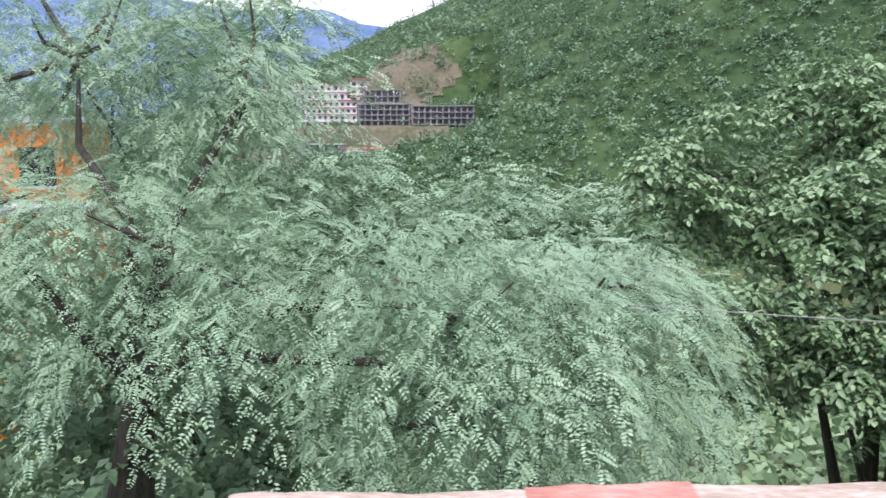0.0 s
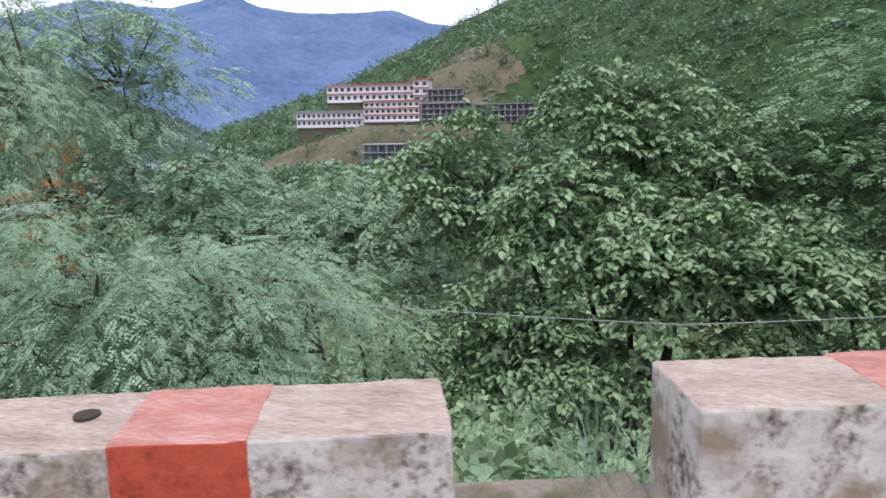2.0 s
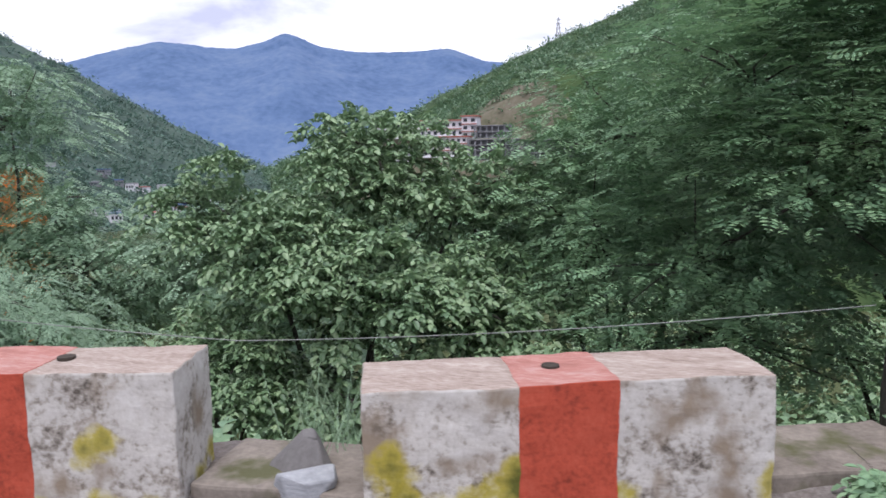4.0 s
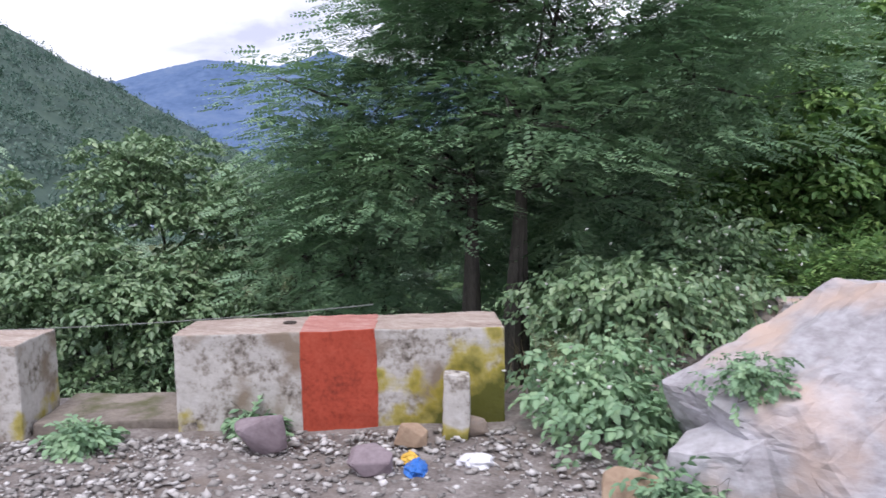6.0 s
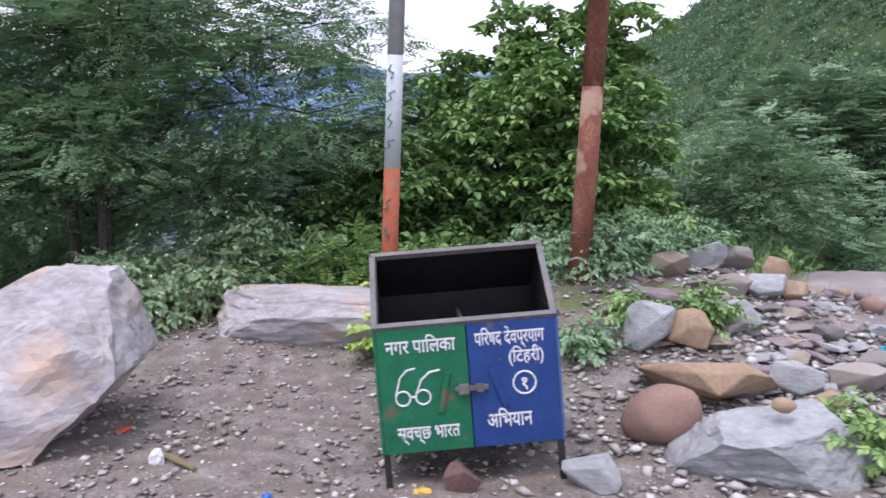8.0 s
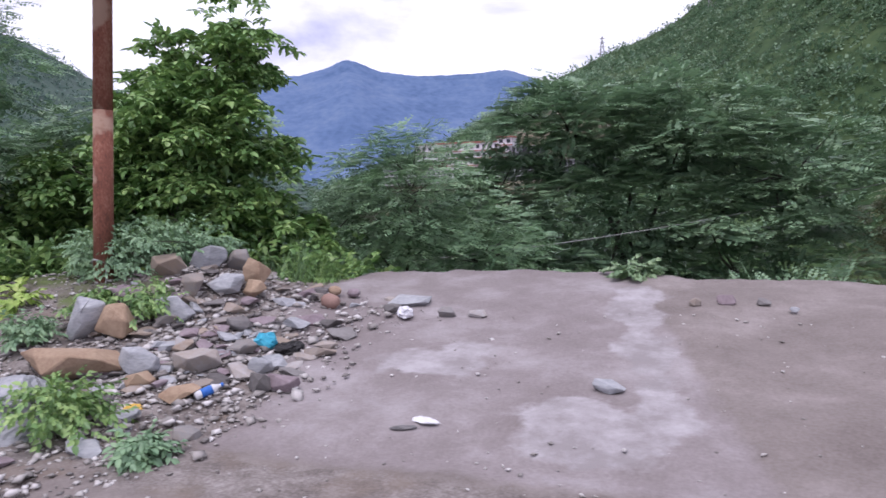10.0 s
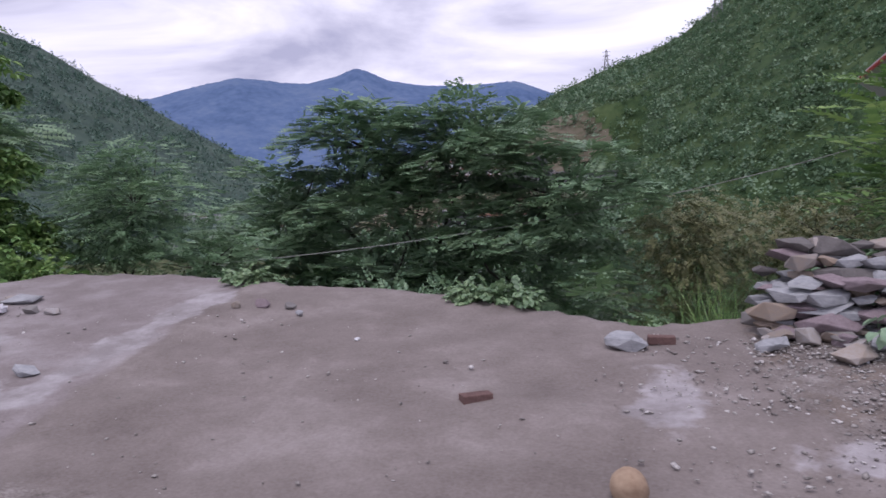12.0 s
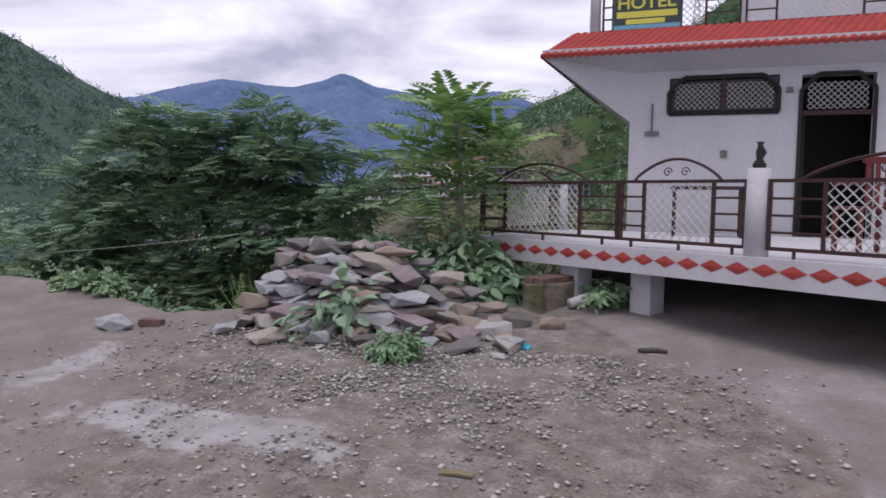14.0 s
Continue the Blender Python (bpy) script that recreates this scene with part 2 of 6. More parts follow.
def near_z(x, y):
    rise = 0.115 * np.clip(y - 5.3, 0, 6) * np.clip((x - 6) / 3, 0, 1)
    mound = 0.72 * np.exp(-(((x - 6.0) / 2.1) ** 2 + ((y - 7.9) / 1.5) ** 2)) + 0.25 * np.exp(-(((x - 3.2) / 1.2) ** 2 + ((y - 6.2) / 0.9) ** 2))
    heap = 0.3 * np.exp(-(((x - 7.9) / 0.8) ** 2 + ((y - 7.9) / 0.8) ** 2))
    return interp(x, BASE) + rise + mound + heap


def ground_z(x, y):
    x, y = np.asarray(x, float), np.asarray(y, float)
    d = np.maximum(y - interp(x, EDGE), 0)
    drop = np.where(d < 0.25, d * 1.2, 0.3 + (d - 0.25) * 1.0)
    drop = np.where(d > 6, 6.05 + (d - 6) * 0.42, drop)
    drop = np.minimum(drop, 46 + 0 * d)
    return near_z(x, y) - drop


def spaced(lo, a, b, hi, step, grow=1.18):
    mid = list(np.arange(a, b, step))
    left, right, s = [], [], step
    p = a
    while p > lo:
        s *= grow
        p -= s
        left.append(p)
    s, p = step, mid[-1]
    while p < hi:
        s *= grow
        p += s
        right.append(p)
    return np.array(left[::-1] + mid + right)


gx, gy = spaced(-900, -13, 27, 900, 0.14), spaced(-60, 1.5, 12, 420, 0.12)
XX, YY = np.meshgrid(gx, gy)
ZZ = ground_z(XX, YY)
rough = np.array([noise.noise(Vector((x * 1.7, y * 1.7, 0))) * 0.035 + noise.noise(Vector((x * 7, y * 7, 3))) * 0.014
                  for x, y in zip(XX.ravel(), YY.ravel())]).reshape(XX.shape)
ZZ = ZZ + rough * np.clip((YY - 2.2) / 1.0, 0.2, 1)
nx, ny = len(gx), len(gy)
ids = np.arange(nx * ny).reshape(ny, nx)
quads = np.stack([ids[:-1, :-1], ids[:-1, 1:], ids[1:, 1:], ids[1:, :-1]], -1).reshape(-1, 4)
ground = tagged(new("ground", mesh_of("ground", np.stack([XX, YY, ZZ], -1).reshape(-1, 3), quads, M_GRAVEL, True)),
                "brown gravel and dirt road shoulder falling to a valley", "ground", kind="structure")


def zone(name, values):
    a = ground.data.attributes.new(name, "FLOAT", "POINT")
    a.data.foreach_set("value", np.ascontiguousarray(values, dtype=np.float32).ravel())


LOT_L = [(-60, 9.9), (4.6, 9.75), (6.2, 9.75), (7.4, 8.95), (9, 8.75), (11.5, 8.3)]
LOT_R = [(-60, 19.2), (5.9, 19.0), (7.5, 18.3), (8.8, 18.1), (12, 18.0)]
lot = np.minimum(XX - interp(YY, LOT_L), interp(YY, LOT_R) - XX)
yard = np.minimum(XX - interp(YY, [(5, 23.4), (7.3, 23.4), (8.6, 22.4), (9.7, 21.5), (12, 21.5)]), YY - 6.6)
edge_d = YY - interp(XX, EDGE)
slab = np.minimum(np.minimum(lot, 13.28 - 0.25 * (YY - 5.4) - XX), YY - 5.08)
zone("packed", np.clip(np.maximum(np.minimum(lot, YY - 5.0), np.where(XX > 9, 4.4 - YY, -1)), -1, 1))
zone("paved", np.clip(np.maximum(slab, yard), -1, 1))
stain = 0.55 - np.hypot((XX - 19.4) / 1.6, (YY - 6.5) / 0.55)
stain = np.maximum(stain, 0.4 - np.hypot((XX - 17.6) / 0.6, (YY - 7.2) / 1.3))
stain = np.maximum(stain, 0.5 - np.hypot((XX - 12.2) / 1.0, (YY - 5.9) / 0.9))
stain = np.maximum(stain, 0.35 - np.hypot((XX - 10.9) / 1.3, (YY - 6.9) / 1.0))
stain = np.maximum(stain, 0.3 - np.abs(XX - 12.45 + 0.12 * (YY - 8)) / 0.7 - np.clip(np.abs(YY - 7.6) - 1.6, 0, 9))
zone("pale", np.clip(stain, -1, 1))
grass = 0.45 * np.exp(-(((XX - 5.5) / 2.6) ** 2 + ((YY - 7.9) / 0.9) ** 2)) - 0.3
zone("litter", np.clip(np.maximum(edge_d - 0.35, grass), -1, 1))


# ---- hills ----
def ridge(name, crest, r_near, r_far, z_near, material, label, wobble, cols=360, rowsn=70, bow=1.0, lo=None, hi=None, ox=5.0, carve=None):
    b = np.radians(np.linspace(lo if lo is not None else crest[0][0], hi if hi is not None else crest[-1][0], cols))
    el = interp(np.degrees(b), crest)
    k = np.hanning(7)
    el = np.convolve(np.pad(el, 3, mode="edge"), k / k.sum(), mode="valid")
    s = np.concatenate([np.linspace(0, 1, rowsn), 1 + np.linspace(0.03, 0.4, 8)])
    S, B = np.meshgrid(s, b)
    top = 1.5 + np.tan(np.radians(el))[:, None] * r_far
    R = r_near + (r_far - r_near) * S
    Z = np.where(S <= 1, z_near + (top - z_near) * np.clip(S, 0, 1) ** bow, top - (S - 1) * (r_far - r_near) * 0.8)
    X, Y = ox + R * np.sin(B), R * np.cos(B)
    f1, f2 = 6.0 / r_far, 40.0 / r_far
    nz = np.array([noise.noise(Vector((x * f1, y * f1, 1.0))) * wobble + noise.noise(Vector((x * f2, y * f2, 5.0))) * wobble * 0.16
                   for x, y in zip(X.ravel(), Y.ravel())]).reshape(X.shape)
    Z = Z + nz * np.clip(S * 4, 0, 1) * np.where(S > 0.9, 0.35, 1.0)
    crest_z = np.array([noise.noise(Vector((q * 900, 0.0, 2.0))) + noise.noise(Vector((q * 2300, 0.0, 4.0))) for q in b])
    Z = Z + (crest_z * r_far * 0.0011)[:, None] * np.exp(-((S - 1) / 0.05) ** 2)
    if carve is not None:
        Z = carve(X, Y, Z)
    n, m = X.shape
    i = np.arange(n * m).reshape(n, m)
    q = np.stack([i[:-1, :-1], i[:-1, 1:], i[1:, 1:], i[1:, :-1]], -1).reshape(-1, 4)
    ob = tagged(new(name, mesh_of(name, np.stack([X, Y, Z], -1).reshape(-1, 3), q, material, True)), label, "hill", kind="structure")
    return X, Y, Z, S


FAR = [(-75, 9), (-50, 6.5), (-41.5, 6.8), (-39.4, 7.4), (-35.3, 8.3), (-32.4, 8.1), (-30, 8.2), (-27.6, 8.9), (-26.4, 9.5), (-25.2, 9.1), (-23.8, 8.4), (-20.7, 7.9), (-16.7, 8.0),
       (-13.8, 8.2), (-11.2, 7.2), (-6, 6.5), (30, 6)]
LEFT = [(-100, 15), (-60, 13.5), (-51, 11), (-47.8, 9.9), (-44.3, 7.8), (-41.5, 6.5), (-38.7, 4.7), (-35, 2.5), (-31, 0.6), (-26, -1.5)]
RIGHT = [(-28, -0.5), (-24, 0.9), (-18.1, 2.8), (-14.6, 4.8), (-12.7, 5.5), (-8.9, 7.35), (-5.5, 8.7), (-2, 9.9), (0, 10.9), (1.5, 12.1), (6, 15.6), (15, 21), (40, 24),
         (80, 20)]


def site(X, Y, Z):
    """Building terraces cut into the hill."""
    level = interp(Y, [(328, -26), (362, -22), (369, -3), (403, -1), (410, 10), (437, 12), (462, 45), (480, 80)])
    return np.where((X > -175) & (X < -12) & (Y > 325) & (Y < 478), np.minimum(Z, level), Z)


ridge("far_mountain", FAR, 2600, 4000, -50, M_HAZE, "distant forested mountain ridge, its colour painted haze blue", 60, cols=420)
LX, LY, LZ, LS = ridge("left_hill", LEFT, 500, 1100, -60, M_LEFT, "dark green wooded hillside across the valley, tinted for haze", 16)
HX, HY, HZ, HS = ridge("right_hill", RIGHT, 240, 620, -46, M_FOREST, "green scrub covered hill above the valley", 9, cols=420, rowsn=110, bow=0.8, ox=0.0, carve=site)


# ---- foliage ----
rng = np.random.default_rng(7)


def leaf(l, w, fold=0.25, droop=0.2):
    """A leaf along +x: six corners, folded on its midrib."""
    v = [(0, 0, 0), (0.35 * l, w / 2, fold * w / 2), (0.72 * l, w * 0.4, fold * w * 0.4 - droop * l * 0.4), (l, 0, -droop * l),
         (0.72 * l, -w * 0.4, fold * w * 0.4 - droop * l * 0.4), (0.35 * l, -w / 2, fold * w / 2)]
    return np.array(v), [(0, 1, 2, 3), (0, 3, 4, 5)]


def join(parts_):
    vs, fs, k = [], [], 0
    for v, f in parts_:
        vs.append(v)
        fs += [tuple(i + k for i in q) for q in f]
        k += len(v)
    return np.concatenate(vs), fs


def turned(v, yaw=0.0, pitch=0.0, roll=0.0, at=(0, 0, 0), s=1.0):
    r = np.array(Euler((roll, pitch, yaw)).to_matrix())
    return s * (v @ r.T) + np.array(at)


def frond(l, pairs, ll, lw, bend=0.35, seed=1, rag=0.0):
    """A feathery frond along +x: pairs of narrow leaflets; rag: how uneven they are."""
    out = []
    r = random.Random(seed)
    for i in range(pairs):
        u = (i + 0.6) / pairs
        at = (u * l, 0, -bend * l * u * u)
        k = math.sin(math.pi * (0.15 + 0.8 * u)) ** 0.6
        for s in (1, -1):
            if rag and r.random() < 0.18:
                continue
            k2 = r.uniform(1 - rag, 1 + 0.4 * rag)
            q = k2 * np.array([(0, 0, 0), (0.5 * ll, lw / 2, 0), (ll, 0, -0.1 * ll), (0.5 * ll, -lw / 2, 0)]) * k
            out.append((turned(q, yaw=s * r.uniform(1.15 - 0.5 * rag, 1.15 + 0.3 * rag), pitch=r.uniform(-0.7, 0.7) * rag, roll=r.uniform(-1, 1) * rag, at=at), [(0, 1, 2, 3)]))
    return join(out)


def bunch(n, l, w, spread=0.9, seed=1):
    r = random.Random(seed)
    out = []
    for i in range(n):
        v, f = leaf(l * r.uniform(0.7, 1.15), w * r.uniform(0.8, 1.1), droop=r.uniform(0.1, 0.5))
        u = i / max(n - 1, 1)
        out.append((turned(v, yaw=(1 if i % 2 else -1) * r.uniform(0.3, spread) * (1.2 - 0.6 * u), pitch=r.uniform(-0.1, 0.7), roll=r.uniform(-0.5, 0.5),
                           at=(u * l * 2.0, 0, -0.25 * l * u * u)), f))
    return join(out)


def spray(n, l, w, seed=1):
    """A few broad four-cornered leaf masses, for foliage far off."""
    r = random.Random(seed)
    out = []
    for i in range(n):
        q = np.array([(0, 0, 0), (0.55 * l, w / 2, 0.08 * l), (l, 0, -0.2 * l), (0.5 * l, -w / 2, 0.06 * l)]) * r.uniform(0.7, 1.2)
        u = i / max(n - 1, 1)
        out.append((turned(q, yaw=(1 if i % 2 else -1) * r.uniform(0.3, 0.9), pitch=r.uniform(-0.2, 0.6), roll=r.uniform(-0.6, 0.6), at=(u * l * 1.6, 0, -0.2 * l * u * u)), [(0, 1, 2, 3)]))
    return join(out)


def rosette(n, l, w, seed=1, dip=0.35):
    """Leaves set all round a twig's tip, their faces to the sky."""
    r = random.Random(seed)
    out = []
    for i in range(n):
        v, f = leaf(l * r.uniform(0.65, 1.15), w * r.uniform(0.8, 1.15), droop=r.uniform(0.1, 0.35))
        out.append((turned(v, yaw=i * 2.4 + r.uniform(-0.3, 0.3), pitch=dip * r.uniform(-0.2, 1.6) - 0.05, roll=r.uniform(-0.35, 0.35), at=(0.03 * i, 0, -0.01 * i)), f))
    return join(out)


def scattered(template, pos, dirs, sizes, twist=0.22):
    """All copies of a sprig in one set of corners: +x of the sprig follows dirs."""
    tv, tf = template
    n = len(pos)
    d = dirs / np.linalg.norm(dirs, axis=1, keepdims=True)
    up = np.array([0, 0, 1.0]) + rng.normal(0, twist, (n, 3))
    y = np.cross(up, d)
    y /= np.linalg.norm(y, axis=1, keepdims=True) + 1e-9
    z = np.cross(d, y)
    rot = np.stack([d, y, z], -1) * sizes[:, None, None]
    v = np.einsum("nij,kj->nki", rot, tv) + pos[:, None, :]
    k = len(tv)
    f4 = np.array(tf)[None] + (np.arange(n) * k)[:, None, None]
    return v.reshape(-1, 3), f4.reshape(-1, f4.shape[-1])


def scattered_all(template, pos, dirs, sizes):
    """scattered() for one sprig, or for several kinds taken in turn."""
    if not isinstance(template, list):
        return scattered(template, pos, dirs, sizes)
    vs, fs, k = [], [], 0
    for i, tpl in enumerate(template):
        v, f = scattered(tpl, pos[i::len(template)], dirs[i::len(template)], sizes[i::len(template)])
        vs.append(v)
        fs.append(f + k)
        k += len(v)
    return np.concatenate(vs), np.concatenate(fs)


def quad_mesh(name, v, f, material):
    me = bpy.data.meshes.new(name)
    me.vertices.add(len(v))
    me.vertices.foreach_set("co", np.ascontiguousarray(v, dtype=np.float32).ravel())
    me.loops.add(f.size)
    me.loops.foreach_set("vertex_index", np.ascontiguousarray(f, dtype=np.int32).ravel())
    me.polygons.add(len(f))
    me.polygons.foreach_set("loop_start", np.arange(len(f), dtype=np.int32) * f.shape[1])
    me.update(calc_edges=True)
    me.materials.append(material)
    return me


def crown_points(blobs, clumps, per, spread, shell=0.55, droop=0.35, level=1.0, dome=0.5):
    """Sprigs gathered in domed pads spread over ellipsoids (centre, radii, weight), with gaps between the pads."""
    pos, dirs, centres = [], [], []
    total = sum(w for *_, w in blobs)
    for c, r, w in blobs:
        c, r = np.array(c, float), np.array(r, float)
        k = max(2, round(clumps * w / total))
        picked = []
        for _ in range(k):
            u = rng.normal(size=(3, 3))
            u /= np.linalg.norm(u, axis=1, keepdims=True)
            u *= (shell + (1 - shell) * rng.random((3, 1)) ** 0.7)
            far = [min((np.sum((q - o) ** 2) for o in picked), default=1.0) for q in u]
            picked.append(u[int(np.argmax(far))])
        u = np.array(picked)
        cc = c + u * r
        centres.append(cc)
        for q, o in zip(cc, u):
            m = max(3, int(per * rng.uniform(0.6, 1.4)))
            rad = spread * rng.uniform(1.2, 2.5)
            a, rr = rng.uniform(0, 2 * math.pi, m), np.sqrt(rng.random(m))
            ray = np.stack([np.cos(a), np.sin(a), np.zeros(m)], -1)
            s = ray * (rr * rad)[:, None]
            s[:, 2] = dome * rad * (0.5 - rr ** 2) - 0.45 * (s[:, 0] * o[0] + s[:, 1] * o[1])
            s += rng.normal(size=(m, 3)) * rad * 0.14
            pos.append(q + s)
            d = ray * (0.35 + rr)[:, None] + o * np.array([0.5, 0.5, 0.25]) + rng.normal(size=(m, 3)) * np.array([0.3, 0.3, 0.3 * level])
            d[:, 2] -= droop * (0.3 + rr)
            dirs.append(d)
        m = int(k * per * 0.3)
        q = rng.normal(size=(m, 3))
        q *= 0.62 * rng.random((m, 1)) ** 0.4 / np.linalg.norm(q, axis=1, keepdims=True)
        pos.append(c + q * r)
        dirs.append(q + rng.normal(size=(m, 3)) * np.array([0.6, 0.6, 0.3]))
    return np.concatenate(pos), np.concatenate(dirs), np.concatenate(centres)


def tree(name, label, base, blobs, template, leaves, clumps, per, spread, size=(0.8, 1.25), trunk_r=0.1, shell=0.55, droop=0.35, category="tree",
         bark=None, twigs=0.35, forks=None, group="", level=1.0, dome=0.5):
    t = empty(name, pose(*base), label, category, group)
    b0 = np.array(base, float)
    pos, dirs, centres = crown_points(blobs, clumps, per, spread, shell, droop, level, dome)
    v, f = scattered_all(template, pos, dirs, rng.uniform(*size, len(pos)))
    crown = new("crown", quad_mesh("crown", v - b0, f, leaves))
    crown.parent = t
    bm = bmesh.new()
    for c, r, w in blobs:
        c = np.array(c, float) - b0
        start = np.array(forks) - b0 if forks is not None else c * 0.35 * np.array([0.5, 0.5, 1])
        sway = c - start
        m1 = start + sway * 0.3 + np.array([0, 0, 0.12 * np.linalg.norm(sway)]) + rng.normal(size=3) * 0.1
        m2 = start + sway * 0.68 + np.array([0, 0, 0.13 * np.linalg.norm(sway)]) + rng.normal(size=3) * 0.12
        tube(bm, [(0, 0, -0.3), tuple(start * 0.5 + rng.normal(size=3) * 0.05), tuple(start), tuple(m1), tuple(m2), tuple(c)],
             [trunk_r * 1.15, trunk_r, trunk_r * 0.75, trunk_r * 0.36, trunk_r * 0.22, trunk_r * 0.1], 7)
    for cc in centres[rng.random(len(centres)) < twigs]:
        bc = min((np.array(c, float) for c, *_ in blobs), key=lambda q: np.sum((q - cc) ** 2))
        a, e = bc - b0, cc - b0
        m = (a + e) / 2 + rng.normal(size=3) * 0.1
        tube(bm, [tuple(a * 0.8 + m * 0.2), tuple(m), tuple(e)], [trunk_r * 0.25, trunk_r * 0.16, trunk_r * 0.05], 4, cap=False)
    part("trunk", bm, bark or M_BARK, t)
    return t


FROND = [frond(0.3, 7, 0.08, 0.042, 0.16, seed=s, rag=0.07) for s in (1, 2, 3)]
FROND_BIG = [frond(0.5, 7, 0.16, 0.09, 0.14, seed=s, rag=0.07) for s in (4, 5, 6)]


def mesquite(seed):
    """A drooping spray: small fronds on both sides of a bent twig."""
    r = random.Random(seed)
    out = []
    for i in range(11):
        v, f = frond(0.19 * r.uniform(0.75, 1.15), 8, 0.04, 0.019, 0.25, seed + i, 0.08)
        out.append((turned(v, yaw=(0.75 if i % 2 else -0.75) * r.uniform(0.6, 1.25), pitch=0.05 * i, roll=r.uniform(-0.3, 0.3), at=(0.05 * i, 0, -0.0045 * i * i)), f))
    return join(out)


MESQ = [mesquite(s) for s in (20, 30, 40)]
BROAD = [rosette(9, 0.17, 0.085, s) for s in (3, 4, 5)]
BROAD_BIG = [rosette(9, 0.19, 0.1, s, 0.45) for s in (6, 7, 8)]
SHRUB = bunch(6, 0.075, 0.045, seed=5)
THICKET = spray(6, 0.085, 0.05, 6)


def gz(x, y):
    return float(ground_z(x, y))


tree("acacia_tree", "large feathery grey-green acacia tree leaning over the parapet", (-14.4, 6.2, gz(-14.4, 6.2)),
     [((-13.2, 6.0, 0.35), (1.7, 1.1, 0.8), 3), ((-10.9, 5.6, 0.0), (1.5, 0.9, 0.95), 3.4), ((-9.9, 6.4, -0.1), (1.1, 1.0, 0.8), 2.4), ((-14.9, 7.4, 2.2), (2.0, 1.3, 1.2), 3.2),
      ((-13.3, 8.0, 2.1), (0.9, 1.0, 1.0), 1.6), ((-10.6, 5.2, -0.8), (1.0, 0.6, 0.5), 0.8), ((-15.0, 5.4, 0.6), (1.0, 0.9, 0.7), 1.2), ((-9.2, 7.2, -0.9), (0.9, 0.8, 0.7), 1)],
     MESQ, M_ACACIA, 100, 21, 0.24, trunk_r=0.16, shell=0.72, droop=0.22, forks=(-13.7, 5.9, -0.75), dome=0.7, level=0.4)
tree("acacia_tree", "feathery grey-green acacia tree on the slope", (-14.8, 12.4, gz(-14.8, 12.4)),
     [((-14.8, 12.4, 2.4), (1.6, 1.5, 1.7), 3), ((-13.5, 12.2, 0.5), (1.2, 1.0, 0.9), 1.6), ((-15.4, 12.0, 0.2), (1.9, 1.3, 1.3), 3), ((-17.4, 12.6, 2.2), (2.0, 1.5, 2.2), 3), ((-12.8, 12.0, -0.6), (1.8, 1.4, 1.1), 2),
      ((-18.5, 11.0, -0.5), (2.0, 1.3, 1.4), 2)],
     FROND, M_ACACIA, 145, 34, 0.34, size=(1.1, 1.6), trunk_r=0.14, shell=0.5, droop=0.4, level=0.5)
tree("feathery_tree", "pale green feathery tree on the slope beyond the acacia", (-10.4, 12.6, gz(-10.4, 12.6)),
     [((-10.6, 12.6, -0.3), (1.7, 1.3, 1.0), 3), ((-9.0, 12.2, -0.5), (1.6, 1.2, 1.0), 3), ((-12.0, 12.8, -0.8), (1.5, 1.2, 1.0), 2), ((-8.2, 11.4, -1.5), (1.6, 1.2, 0.9), 2)],
     FROND, M_ACACIA, 120, 30, 0.32, size=(1.0, 1.5), trunk_r=0.1, shell=0.5, droop=0.3, level=0.4)
tree("mulberry_tree", "broad-leaved green tree with drooping leaves behind the parapet", (-5.6, 9.0, gz(-5.6, 9.0)),
     [((-5.7, 9.8, 1.65), (1.1, 1.0, 0.9), 2.6), ((-7.7, 9.2, 0.75), (1.1, 1.0, 0.9), 2.2), ((-5.0, 7.8, 0.0), (1.4, 0.8, 0.65), 2.6), ((-6.5, 8.3, 0.45), (1.0, 0.8, 0.6), 1.8),
      ((-7.1, 8.0, -0.9), (1.4, 0.9, 0.65), 2), ((-3.9, 8.4, -0.2), (1.0, 0.9, 0.7), 1.6), ((-5.2, 7.5, -1.3), (2.0, 0.8, 0.5), 1.6), ((-4.5, 9.8, 1.0), (1.0, 0.9, 0.9), 1.5)],
     BROAD, M_BROAD, 105, 46, 0.21, size=(0.5, 0.82), trunk_r=0.12, shell=0.75, droop=0.02, level=0.4, dome=0.7)
tree("siris_tree", "tall feathery tree with a slim leaning trunk", (0.85, 7.3, gz(0.85, 7.3)),
     [((1.2, 7.6, 3.4), (1.9, 1.4, 1.2), 4), ((1.1, 6.9, 2.1), (1.3, 0.6, 0.6), 1.6), ((2.7, 7.9, 2.5), (1.3, 1.2, 1.0), 2.5), ((1.6, 8.2, 1.3), (1.6, 1.1, 0.8), 2), ((1.6, 8.4, 5.0), (1.9, 1.5, 0.9), 2),
      ((3.2, 8.8, 3.5), (0.9, 0.9, 0.8), 1)],
     FROND, M_FEATHER, 130, 56, 0.27, trunk_r=0.075, shell=0.6, twigs=0.3, forks=(1.0, 7.3, 1.5), level=0.25, droop=0.05)
